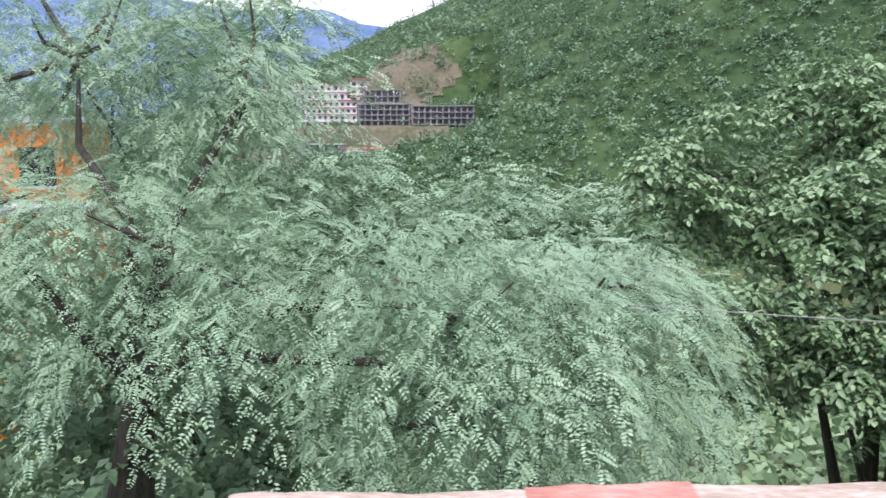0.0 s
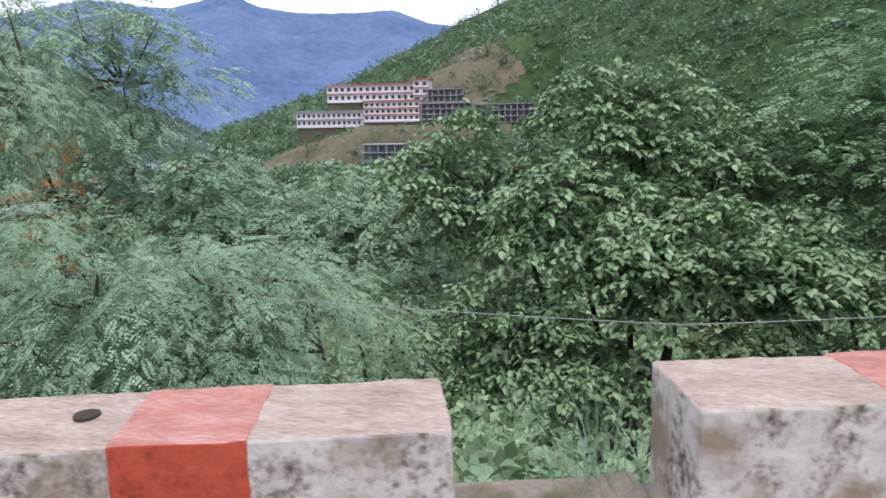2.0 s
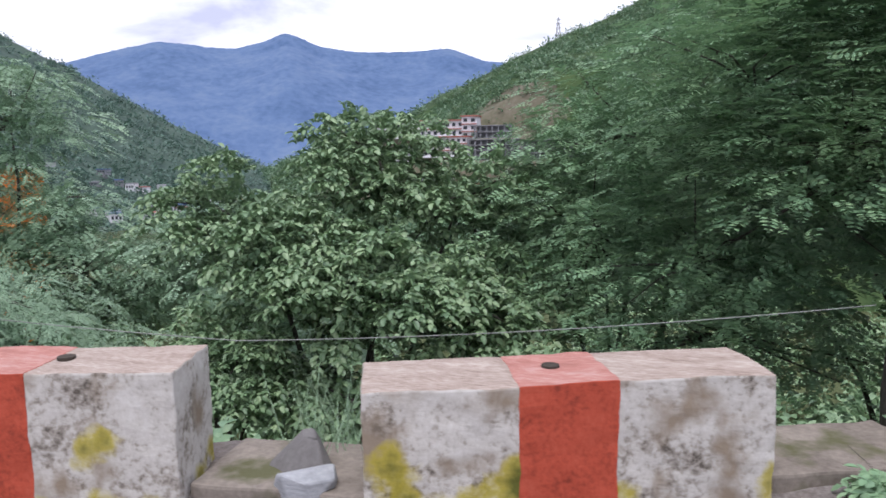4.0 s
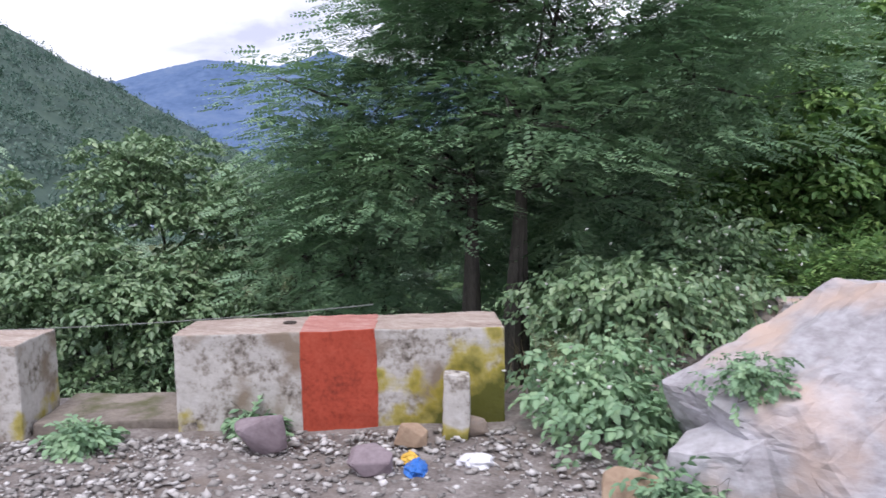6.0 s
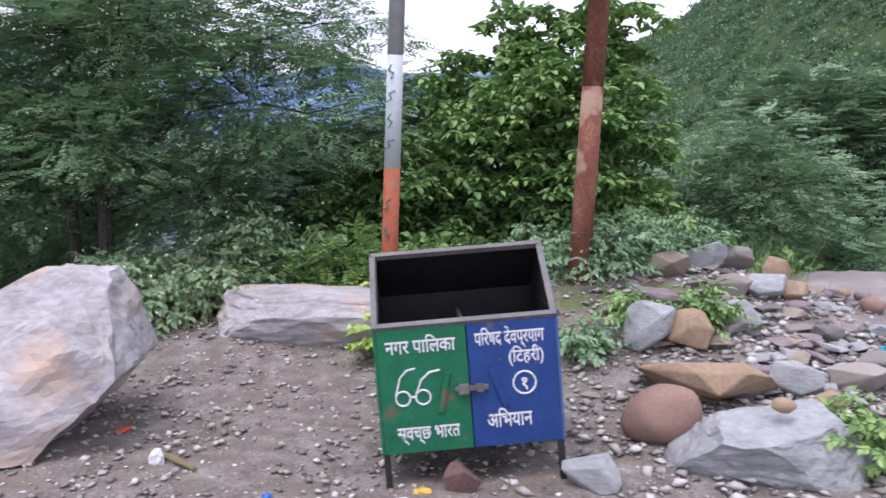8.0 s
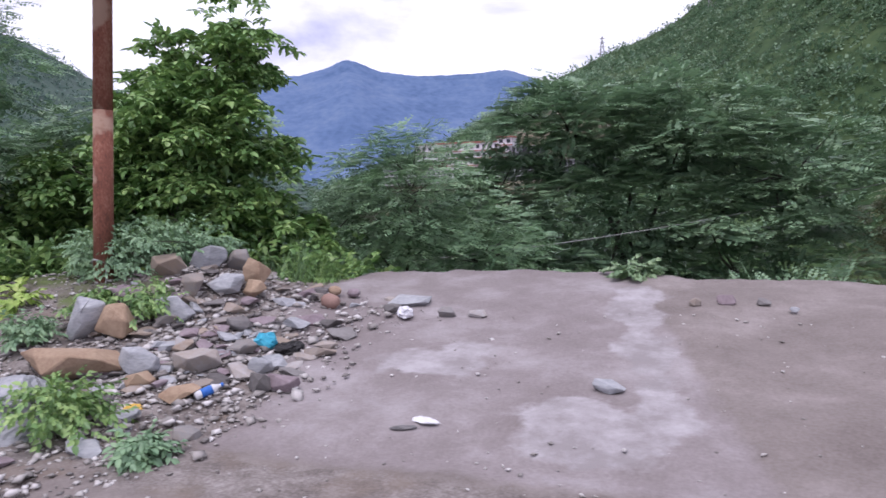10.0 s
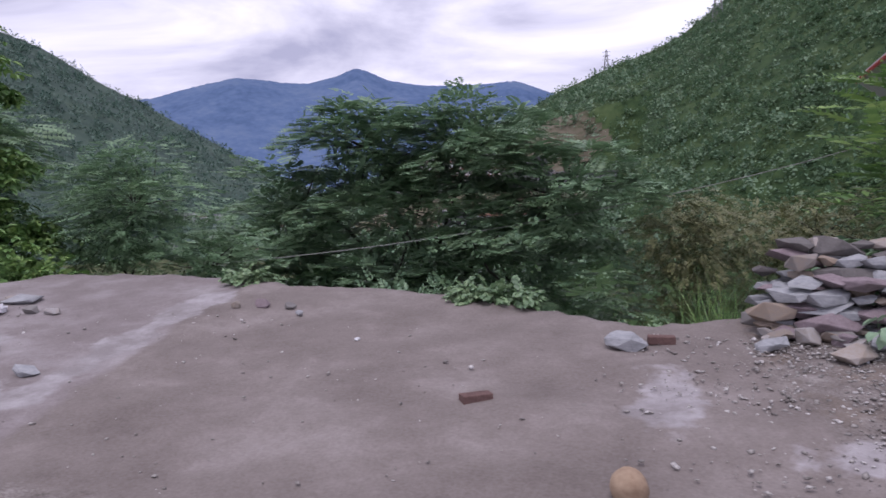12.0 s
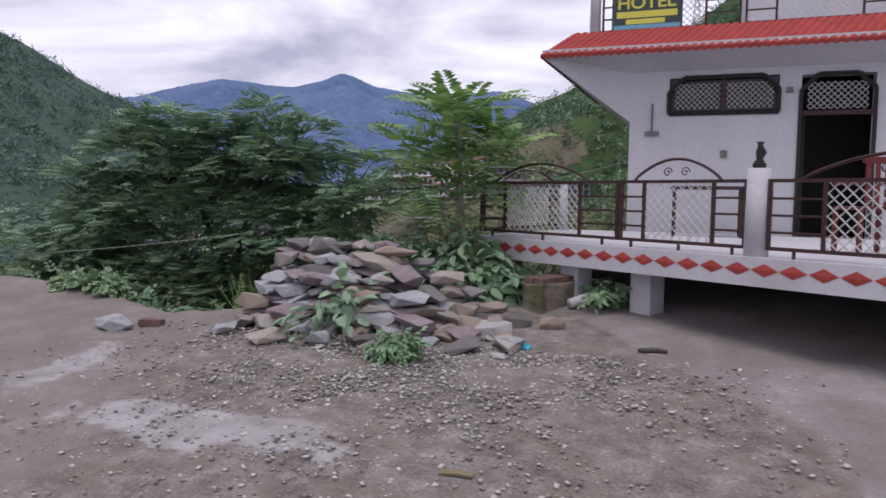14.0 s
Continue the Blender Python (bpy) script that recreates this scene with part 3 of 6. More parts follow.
tree("siris_tree", "slim feathery tree standing beside its twin", (0.42, 7.35, gz(0.42, 7.35)),
     [((-0.9, 7.8, 2.3), (1.4, 1.2, 0.9), 3), ((-0.3, 7.0, 1.7), (1.2, 0.6, 0.6), 1.6), ((0.2, 7.9, 3.4), (1.3, 1.2, 1.0), 2.5), ((-0.2, 8.3, 1.1), (1.7, 1.1, 0.8), 2.2), ((-1.4, 8.2, 0.4), (1.2, 0.9, 0.8), 1.6)],
     FROND, M_FEATHER, 105, 56, 0.27, trunk_r=0.07, shell=0.5, twigs=0.3, forks=(0.45, 7.35, 1.3), level=0.25, droop=0.05)
tree("feathery_tree", "feathery green tree on the slope behind the parapet", (-2.2, 9.8, gz(-2.2, 9.8)),
     [((-2.2, 10.0, 1.9), (1.5, 1.4, 1.0), 3), ((-3.1, 10.2, 1.0), (1.2, 1.0, 0.9), 1.8), ((-0.6, 9.8, 4.0), (1.5, 1.4, 0.9), 2.2), ((-2.6, 9.4, 0.6), (1.5, 1.1, 1.0), 2), ((-0.9, 9.0, -0.6), (1.9, 1.0, 0.8), 2)],
     FROND, M_FEATHER, 125, 46, 0.3, trunk_r=0.09, shell=0.5, level=0.4, droop=0.2)
tree("feathery_tree", "dense feathery tree down the slope behind the boulder", (2.6, 12.4, gz(2.6, 12.4)),
     [((2.0, 12.2, 1.2), (2.2, 1.3, 1.3), 3), ((0.6, 12.4, 2.0), (1.7, 1.1, 0.8), 2.0), ((0.0, 12.6, 0.4), (1.8, 1.2, 1.3), 2), ((3.4, 12.6, 2.4), (1.4, 1.2, 1.1), 2), ((3.8, 12.0, 0.2), (1.8, 1.2, 1.1), 2)],
     FROND_BIG, M_VALLEY, 150, 32, 0.36, trunk_r=0.1, shell=0.5, level=0.4, droop=0.2)
tree("broadleaf_tree", "bushy bright green broad-leaved tree behind the poles", (6.0, 10.2, gz(6.0, 10.2)),
     [((6.0, 10.2, 1.9), (1.2, 1.0, 1.2), 4), ((4.5, 10.0, 1.5), (1.2, 0.9, 1.0), 3), ((6.9, 10.3, 0.7), (0.8, 0.8, 0.8), 1.8), ((5.4, 10.6, 3.2), (0.4, 0.4, 0.7), 0.8),
      ((6.5, 10.6, 3.4), (0.4, 0.4, 0.8), 0.9), ((4.3, 10.8, 2.8), (0.4, 0.4, 0.6), 0.6), ((3.4, 9.8, 0.9), (0.9, 0.8, 0.8), 1.6)],
     BROAD_BIG, M_BRIGHT, 95, 34, 0.19, size=(0.55, 0.95), trunk_r=0.09, shell=0.75, droop=0.0, level=0.5, dome=0.7)
tree("shrub_tree", "light green young feathery tree at the lot's edge", (8.6, 11.8, gz(8.6, 11.8)),
     [((8.6, 11.8, 1.2), (1.1, 1.0, 1.1), 3), ((7.5, 12.0, 0.9), (1.0, 1.0, 1.0), 2), ((9.6, 12.4, 0.1), (1.0, 0.9, 0.9), 2)],
     FROND, M_FEATHER, 85, 38, 0.24, trunk_r=0.06, shell=0.6, level=0.3, droop=0.02)
tree("valley_tree", "wide spreading dark green feathery tree below the lot", (11.6, 18.4, gz(11.6, 18.4)),
     [((10.1, 18.0, 2.4), (1.8, 1.5, 1.1), 3), ((12.7, 18.2, 2.4), (1.8, 1.5, 1.1), 3), ((14.8, 18.0, 1.2), (1.7, 1.4, 1.2), 2.6), ((8.0, 17.6, 0.9), (1.6, 1.4, 1.2), 2.6),
      ((11.4, 17.5, 0.5), (2.6, 1.3, 1.2), 3.2), ((8.8, 17.0, -1.0), (2.4, 1.2, 1.1), 2.6), ((13.8, 17.6, -0.9), (2.6, 1.2, 1.1), 2.8), ((6.6, 17.5, -0.7), (1.3, 1.2, 1.1), 1.6)],
     FROND_BIG, M_VALLEY, 135, 56, 0.3, trunk_r=0.15, shell=0.8, droop=0.0, level=0.2, forks=(11.6, 18.2, -1.6), dome=0.55)
tree("olive_bush", "olive green scrubby tree on the slope", (17.6, 19, gz(17.6, 19)),
     [((17.6, 18.6, 0.3), (1.5, 1.3, 1.0), 2), ((20.2, 19.6, 0.3), (1.9, 1.5, 1.0), 2), ((17.2, 19.4, -1.0), (1.6, 1.2, 0.9), 1), ((19.4, 20.4, -0.8), (1.6, 1.2, 0.9), 1)],
     FROND, M_BROWNISH, 120, 32, 0.3, trunk_r=0.07, shell=0.45, level=0.6)


# ---- undergrowth on the slope, and the wooded valley ----
def undergrowth(name, label, spots, template, leaves, per, spread, size):
    pos, dirs = [], []
    for x, y, z, s in spots:
        m = int(per * rng.uniform(0.7, 1.3))
        u = rng.normal(size=(m, 3))
        u[:, 2] = np.abs(u[:, 2])
        u /= np.linalg.norm(u, axis=1, keepdims=True)
        k = rng.uniform(0.55, 1.0, (m, 1)) * s
        pos.append(np.array([x, y, z]) + u * k * np.array([1, 1, 0.85]) * spread)
        dirs.append(u + rng.normal(size=(m, 3)) * 0.4 - np.array([0, 0, 0.15]))
    pos, dirs = np.concatenate(pos), np.concatenate(dirs)
    v, f = scattered_all(template, pos, dirs, rng.uniform(*size, len(pos)))
    return tagged(new(name, quad_mesh(name, v, f, leaves)), label, "undergrowth", kind="stuff")


def slope_spots(n, x0, x1, d0, d1, s0, s1):
    out = []
    for _ in range(n):
        x = rng.uniform(x0, x1)
        y = float(interp(x, EDGE)) + d0 + (d1 - d0) * rng.random() ** 1.4
        out.append((x, y, gz(x, y) - 0.1, rng.uniform(s0, s1)))
    return out


undergrowth("deep_bushes", "dark green thicket on the slope under the acacia", [(rng.uniform(-21, -11.5), rng.uniform(6.5, 13), rng.uniform(-3.2, -1.6), rng.uniform(1.0, 1.7)) for _ in range(46)], THICKET, M_VALLEY, 190, 1.0, (1.2, 2.0))
undergrowth("slope_bushes", "dense green bushes covering the slope below the parapet", slope_spots(170, -18, 3, 0.9, 7.5, 0.45, 0.9), THICKET, M_VALLEY, 110, 1.0, (1.0, 1.7))
undergrowth("verge_bushes", "green bushes along the edge behind the rocks", slope_spots(60, 2.2, 9.5, 0.1, 3.0, 0.5, 0.95), THICKET, M_BRIGHT, 120, 1.0, (0.9, 1.6))
undergrowth("lot_bushes", "dark green bushes below the lot's edge", slope_spots(110, 9, 24, 1.0, 9, 0.6, 1.3), FROND, M_VALLEY, 70, 1.0, (0.9, 1.5))
CLUMP = spray(5, 0.5, 0.42, 9)
undergrowth("valley_woods", "wooded valley floor of mixed green trees", slope_spots(300, -60, 60, 10, 75, 1.4, 3.0), CLUMP, M_BROAD, 90, 1.0, (0.7, 1.2))
CLUMP_FAR = spray(4, 1.5, 1.3, 10)


def valley_spots(n):
    out = []
    for _ in range(n):
        r, b = rng.uniform(80, 300), radians(rng.uniform(-58, 34))
        x, y = r * math.sin(b), r * math.cos(b)
        out.append((x, y, gz(x, y) - 0.5, rng.uniform(3.0, 6.0)))
    return out


undergrowth("far_woods", "far green woods on the valley floor", valley_spots(560), CLUMP_FAR, M_BROAD, 45, 1.0, (0.7, 1.2))


def hill_spots(X, Y, Z, S, n, s0, s1, top=1.0, keep=None):
    ok = np.argwhere((S > 0.05) & (S <= top))
    out = []
    for i, j in ok[rng.integers(0, len(ok), n)]:
        x, y, z = X[i, j] + rng.normal() * 2, Y[i, j] + rng.normal() * 2, Z[i, j]
        if keep is None or keep(x, y, z):
            out.append((x, y, z - 1.0, rng.uniform(s0, s1)))
    return out


def off_site(x, y, z):
    return not (-170 < x < -30 and 322 < y < 450 and z < 40) or rng.random() < (0.5 if z > 14 else 0.2)


CANOPY = spray(3, 2.4, 2.2, 12)
undergrowth("hill_scrub", "dense green scrub and small trees covering the hill", hill_spots(HX, HY, HZ, HS, 12500, 1.6, 3.6, keep=off_site), CANOPY, M_HILL, 11, 1.0, (0.45, 0.85))
undergrowth("opposite_hill_scrub", "dark green scrub covering the opposite hillside, tinted for haze", hill_spots(LX, LY, LZ, LS, 5000, 2.6, 5), spray(3, 4.4, 4.0, 13), M_LEFTLEAF, 10, 1.0, (0.4, 0.75))


# ---- parapet blocks ----
def paint_mat(name, stops, moss=0.0, scale=4.0, run=None):
    """Peeling paint on concrete; moss: how much yellow-green growth has taken hold, thickening over the stretch run along x."""
    m = mat(name, stops, scale, 0.9, bump=0.45, fine=28, blotch=(3.2, 0.52, 0.66, (0.25, 0.2, 0.15)))
    if not moss:
        return m
    t = m.node_tree
    link = t.links.new
    bsdf = t.nodes["Principled BSDF"]
    col = bsdf.inputs["Base Color"].links[0].from_socket
    geo = t.nodes["Geometry"]
    sep, n = t.nodes.new("ShaderNodeSeparateXYZ"), t.nodes.new("ShaderNodeTexNoise")
    link(geo.outputs["Position"], sep.inputs[0])
    n.inputs["Scale"].default_value, n.inputs["Detail"].default_value = 2.3, 7
    link(geo.outputs["Position"], n.inputs["Vector"])
    a = t.nodes.new("ShaderNodeMath")
    a.operation = "MULTIPLY_ADD"
    a.inputs[1].default_value = -0.42
    link(sep.outputs["Z"], a.inputs[0])
    link(n.outputs["Fac"], a.inputs[2])
    grown = a.outputs[0]
    if run:
        mr, ad = t.nodes.new("ShaderNodeMapRange"), t.nodes.new("ShaderNodeMath")
        mr.inputs["From Min"].default_value, mr.inputs["From Max"].default_value = run
        mr.inputs["To Min"].default_value, mr.inputs["To Max"].default_value = -0.12, 0.12
        link(sep.outputs["X"], mr.inputs["Value"])
        link(mr.outputs["Result"], ad.inputs[0])
        link(grown, ad.inputs[1])
        grown = ad.outputs[0]
    for lo, hi, c in ((0.5 - moss, 0.56 - moss, (0.4, 0.33, 0.04)), (0.55 - moss, 0.63 - moss, (0.05, 0.065, 0.012))):
        mr, mx = t.nodes.new("ShaderNodeMapRange"), t.nodes.new("ShaderNodeMix")
        mr.inputs["From Min"].default_value, mr.inputs["From Max"].default_value = lo, hi
        mr.inputs["To Max"].default_value = 0.85
        link(grown, mr.inputs["Value"])
        mx.data_type = "RGBA"
        link(mr.outputs["Result"], mx.inputs["Factor"])
        link(col, mx.inputs["A"])
        mx.inputs["B"].default_value = (*c, 1)
        col = mx.outputs["Result"]
    link(col, bsdf.inputs["Base Color"])
    return m


WASH = [(0.36, (0.1, 0.085, 0.07)), (0.43, (0.3, 0.27, 0.235)), (0.5, (0.47, 0.445, 0.41)), (0.66, (0.56, 0.54, 0.51))]
M_WASH = [paint_mat("whitewashed_concrete", WASH, 0.0), paint_mat("mossy_whitewash", WASH, 0.03), paint_mat("heavily_mossy_whitewash", WASH, 0.13, run=(0.2, 1.5))]
M_TOP = mat("bare_worn_concrete", [(0.3, (0.2, 0.145, 0.115)), (0.5, (0.35, 0.28, 0.24)), (0.7, (0.49, 0.43, 0.38))], 3, 0.92, bump=0.4, fine=24, stretch=(1, 3, 1))
M_RED = mat("red_paint", [(0.3, (0.2, 0.035, 0.02)), (0.5, (0.4, 0.065, 0.035)), (0.75, (0.46, 0.1, 0.06))], 5, 0.85, bump=0.3, fine=40)
M_REDTOP = mat("rain_faded_red_paint", [(0.3, (0.27, 0.11, 0.09)), (0.5, (0.4, 0.18, 0.15)), (0.72, (0.5, 0.34, 0.31))], 4, 0.9, bump=0.4, fine=24, stretch=(1, 3, 1))
M_CONC = mat("old_concrete", [(0.3, (0.12, 0.1, 0.085)), (0.7, (0.3, 0.26, 0.22))], 4, 0.95, bump=0.5, fine=30, blotch=(3, 0.5, 0.62, (0.1, 0.1, 0.05)))


# Near-black colour for the shade inside the blocks' holes.
M_HOLESHADE = mat("hole_shade", [(0.3, (0.025, 0.02, 0.016)), (0.7, (0.07, 0.056, 0.045))], 20, 0.95, bump=0.4)


def rough_box(size, seed, cuts=9, amp=0.01, bevel=0.018, off=0.0):
    bm = bmesh.new()
    box(bm, (0, 0, 0), size, bevel)
    bmesh.ops.subdivide_edges(bm, edges=[e for e in bm.edges if e.calc_length() > 0.25], cuts=cuts, use_grid_fill=True)
    for v in bm.verts:
        p = Vector(((v.co.x + off) * 3 + seed * 7.3, v.co.y * 3, v.co.z * 3))
        v.co += noise.noise_vector(p) * amp + noise.noise_vector(p * 4) * amp * 0.6
    return bm


def two_tone(ob, top):
    ob.data.materials.append(top)
    for p in ob.data.polygons:
        if p.normal.z > 0.7:
            p.material_index = 1


def parapet(x0, y0, x1, y1, h, s0, s1, hole, seed, wash, label):
    L = math.hypot(x1 - x0, y1 - y0)
    a = math.degrees(math.atan2(y1 - y0, x1 - x0))
    t = empty("parapet_block", pose(x0, y0, gz(x0 + 0.5, y0) - 0.04, 0, 0, a), label, "parapet", "parapet blocks along the road")
    hh = h + 0.04
    body = part("body", rough_box((L, 0.5, hh), seed, 26, 0.01, 0.012), M_WASH[wash], t)
    two_tone(body, M_TOP)
    band = part("stripe", rough_box((s1 - s0, 0.506, hh + 0.003), seed, 20, 0.01, 0.006, s0), M_RED, t, "faded red painted band")
    band.location = (s0, -0.003, 0)
    two_tone(band, M_REDTOP)
    # No real recess: a closed dark plug carries the hole's shade as colour.
    bm = bmesh.new()
    tube(bm, [(0, 0, -0.05), (0, 0, 0.008)], [0.048, 0.045], 14)
    socket = part("drain_hole_plug", bm, M_HOLESHADE, t, "dark plug coloured as the hole's shade")
    socket.location = (hole, 0.27, hh + 0.004)
    return t


parapet(-11.08, 1.09, -9.39, 1.285, 0.62, 0.74, 1.17, 0.92, 1, 0, "weathered white concrete parapet block with a faded red band")
parapet(-8.57, 1.47, -6.83, 1.93, 0.62, 0.7, 1.15, 0.55, 2, 0, "weathered white concrete parapet block with a faded red band")
parapet(-6.02, 2.15, -4.2, 2.58, 0.65, 0.71, 1.16, 1.22, 3, 1, "brown-stained white concrete parapet block with a red band")
parapet(-3.28, 2.63, -1.44, 3.29, 0.6, 0.72, 1.19, 0.93, 4, 1, "white concrete parapet block with moss at its foot")
parapet(-0.52, 3.62, 1.47, 4.36, 0.64, 0.8, 1.29, 0.7, 5, 2, "white concrete parapet block overgrown with yellow-green moss")


def sill(x0, y0, x1, y1):
    L, a = math.hypot(x1 - x0, y1 - y0), math.degrees(math.atan2(y1 - y0, x1 - x0))
    ob = part("parapet_sill", rough_box((L, 0.62, 0.13), x0, 8, 0.012), M_CONC)
    ob.matrix_world = pose(x0, y0 + 0.05, gz(x0, y0) - 0.06, 0, 0, a)
    tagged(ob, "low brown concrete sill between two parapet blocks", "sill", "sills between the blocks")


for s in ((-9.3, 1.32, -8.5, 1.52), (-6.83, 1.95, -6.02, 2.17), (-4.2, 2.6, -3.28, 2.65), (-1.44, 3.31, -0.52, 3.64)):
    sill(*s)


# ---- rocks and stones ----
def hull(size, seed, n=14):
    bm = bmesh.new()
    r = random.Random(seed)
    vs = []
    for _ in range(n):
        u = Vector((r.gauss(0, 1), r.gauss(0, 1), r.gauss(0, 1))).normalized()
        k = r.uniform(0.85, 1.05)
        c = [max(-0.78, min(0.78, q)) for q in u * k]
        vs.append(bm.verts.new(Vector((c[0] * size[0] / 1.5, c[1] * size[1] / 1.5, c[2] * size[2] / 1.5))))
    res = bmesh.ops.convex_hull(bm, input=vs)
    junk = {g for g in res["geom_interior"] + res["geom_unused"] if isinstance(g, bmesh.types.BMVert)}
    bmesh.ops.delete(bm, geom=list(junk), context="VERTS")
    return bm


def boulder(name, label, at, size, seed, cuts, material, rot=(0, 0, 0), sub=5, amp=0.05):
    bm = bmesh.new()
    bmesh.ops.create_icosphere(bm, subdivisions=sub, radius=1)
    cuts = [(Vector(n).normalized(), d) for n, d in cuts]
    for v in bm.verts:
        p = v.co * 1.6
        for _ in range(2):
            for n, d in cuts:
                k = p.dot(n) - d
                if k > 0:
                    p -= n * k * 0.97
        q = p * 1.3 + Vector((seed, 0, 0))
        p += noise.noise_vector(q * 1.2) * amp + noise.noise_vector(q * 4) * amp * 0.4 + noise.noise_vector(q * 12) * amp * 0.15
        v.co = Vector((p.x * size[0] / 2, p.y * size[1] / 2, p.z * size[2] / 2))
    ob = part(name, bm, material, None, label)
    ob.matrix_world = pose(*at, *rot)
    return tagged(ob, label, "rock")


boulder("boulder", "huge pale grey angular boulder on the gravel", (3.42, 3.94, 0.45), (1.52, 1.22, 1.14), 11,
        [((-0.62, 0, 0.8), 0.62), ((0.1, 0, 1), 0.97), ((0.95, 0, 0.2), 0.93), ((0.75, 0, -0.65), 0.86), ((-0.1, -0.85, 0.55), 0.62), ((0.3, -1, 0.05), 0.85),
         ((-1, 0, -0.25), 0.98), ((-0.2, 0, -1), 0.95), ((-0.85, -0.5, 0.1), 0.95), ((0, 1, 0.2), 0.9), ((0.5, -0.6, 0.75), 0.8)], M_ROCK, (0, 0, 27), amp=0.085)
boulder("boulder", "smaller pale grey rock leaning on the boulder", (2.84, 3.5, 0.1), (0.44, 0.46, 0.56), 17,
        [((-0.3, 0, 1), 0.85), ((-0.6, -0.7, 0.2), 0.8), ((0.2, -1, 0.3), 0.8), ((1, 0, 0.2), 0.9)], M_ROCK, (0, 0, 10), 4, 0.08)
boulder("rock_slab", "long flat grey rock slab lying on the verge", (4.4, 6.45, 0.27), (2.2, 0.9, 0.6), 5,
        [((0, 0, 1), 0.72), ((0.05, -0.95, -0.2), 0.8), ((0, -0.9, 0.5), 0.8), ((-1, -0.15, 0.1), 0.96), ((-0.7, -0.6, 0.2), 0.92), ((1, 0, 0.1), 0.97), ((0, 1, 0), 0.9), ((0.1, 0, -1), 0.85)],
        M_ROCK, (0, 2, 12), amp=0.1)

M_TAN = mat("tan_sandstone", [(0.3, (0.23, 0.15, 0.1)), (0.7, (0.41, 0.31, 0.22))], 4, 0.9, bump=0.5, fine=30)
M_PURPLE = mat("mauve_stone", [(0.3, (0.16, 0.12, 0.13)), (0.7, (0.3, 0.25, 0.27))], 5, 0.9, bump=0.4, fine=30)
M_BROWNR = mat("brown_cobble", [(0.3, (0.2, 0.12, 0.1)), (0.7, (0.34, 0.22, 0.18))], 3, 0.7, bump=0.15, fine=40)
M_SLATE = mat("slate_grey_stone", [(0.3, (0.2, 0.21, 0.22)), (0.7, (0.42, 0.43, 0.45))], 4, 0.85, bump=0.5, fine=20, stretch=(1, 1, 3))
M_BRICK = mat("fired_brick", [(0.3, (0.09, 0.05, 0.047)), (0.7, (0.2, 0.125, 0.11))], 6, 0.9, bump=0.3, fine=50)


def stone(x, y, w, h, material, label, seed, flat=0.75, smooth=False, lift=0.0, turn=None, n=15):
    if smooth:
        bm = bmesh.new()
        bmesh.ops.create_icosphere(bm, subdivisions=3, radius=1)
        for v in bm.verts:
            v.co += noise.noise_vector(v.co * 1.1 + Vector((seed, 0, 0))) * 0.16
            v.co = Vector((v.co.x * w / 2, v.co.y * w * flat / 2, v.co.z * h / 2))
    else:
        bm = hull((w, w * flat, h), seed, n)
        bmesh.ops.bevel(bm, geom=list(bm.edges), offset=min(w, h) * 0.03, segments=1, affect="EDGES")
    if len(label.split()) < 4:
        label += " on the stony verge"
    ob = part("stone", bm, material, None, label, smooth)
    ob.matrix_world = pose(x, y, gz(x, y) + h * 0.4 + lift, random.Random(seed).uniform(-8, 8), random.Random(seed + 1).uniform(-8, 8),
                           turn if turn is not None else random.Random(seed + 2).uniform(-30, 30))
    return tagged(ob, label, "stone", "loose stones on the verge")


stone(7.45, 5.25, 0.52, 0.4, M_BROWNR, "smooth rounded brown cobble boulder", 31, 0.8, True)
boulder("stone", "large grey slate rock lying among rubble", (8.06, 4.88, -0.04), (0.86, 0.66, 0.5), 23,
        [((0.1, -0.35, 0.9), 0.5), ((-0.4, -0.8, -0.3), 0.75), ((0.9, 0.2, 0.3), 0.9), ((-0.8, 0, 0.6), 0.8), ((0.3, -0.9, 0.1), 0.8), ((0.7, -0.6, 0.2), 0.85), ((0, 0.6, 0.8), 0.7)], M_SLATE, (0, -10, 10), 5, 0.11)
stone(8.13, 4.8, 0.13, 0.09, M_TAN, "small tan pebble resting on a grey rock", 33, 0.7, True, lift=0.4)
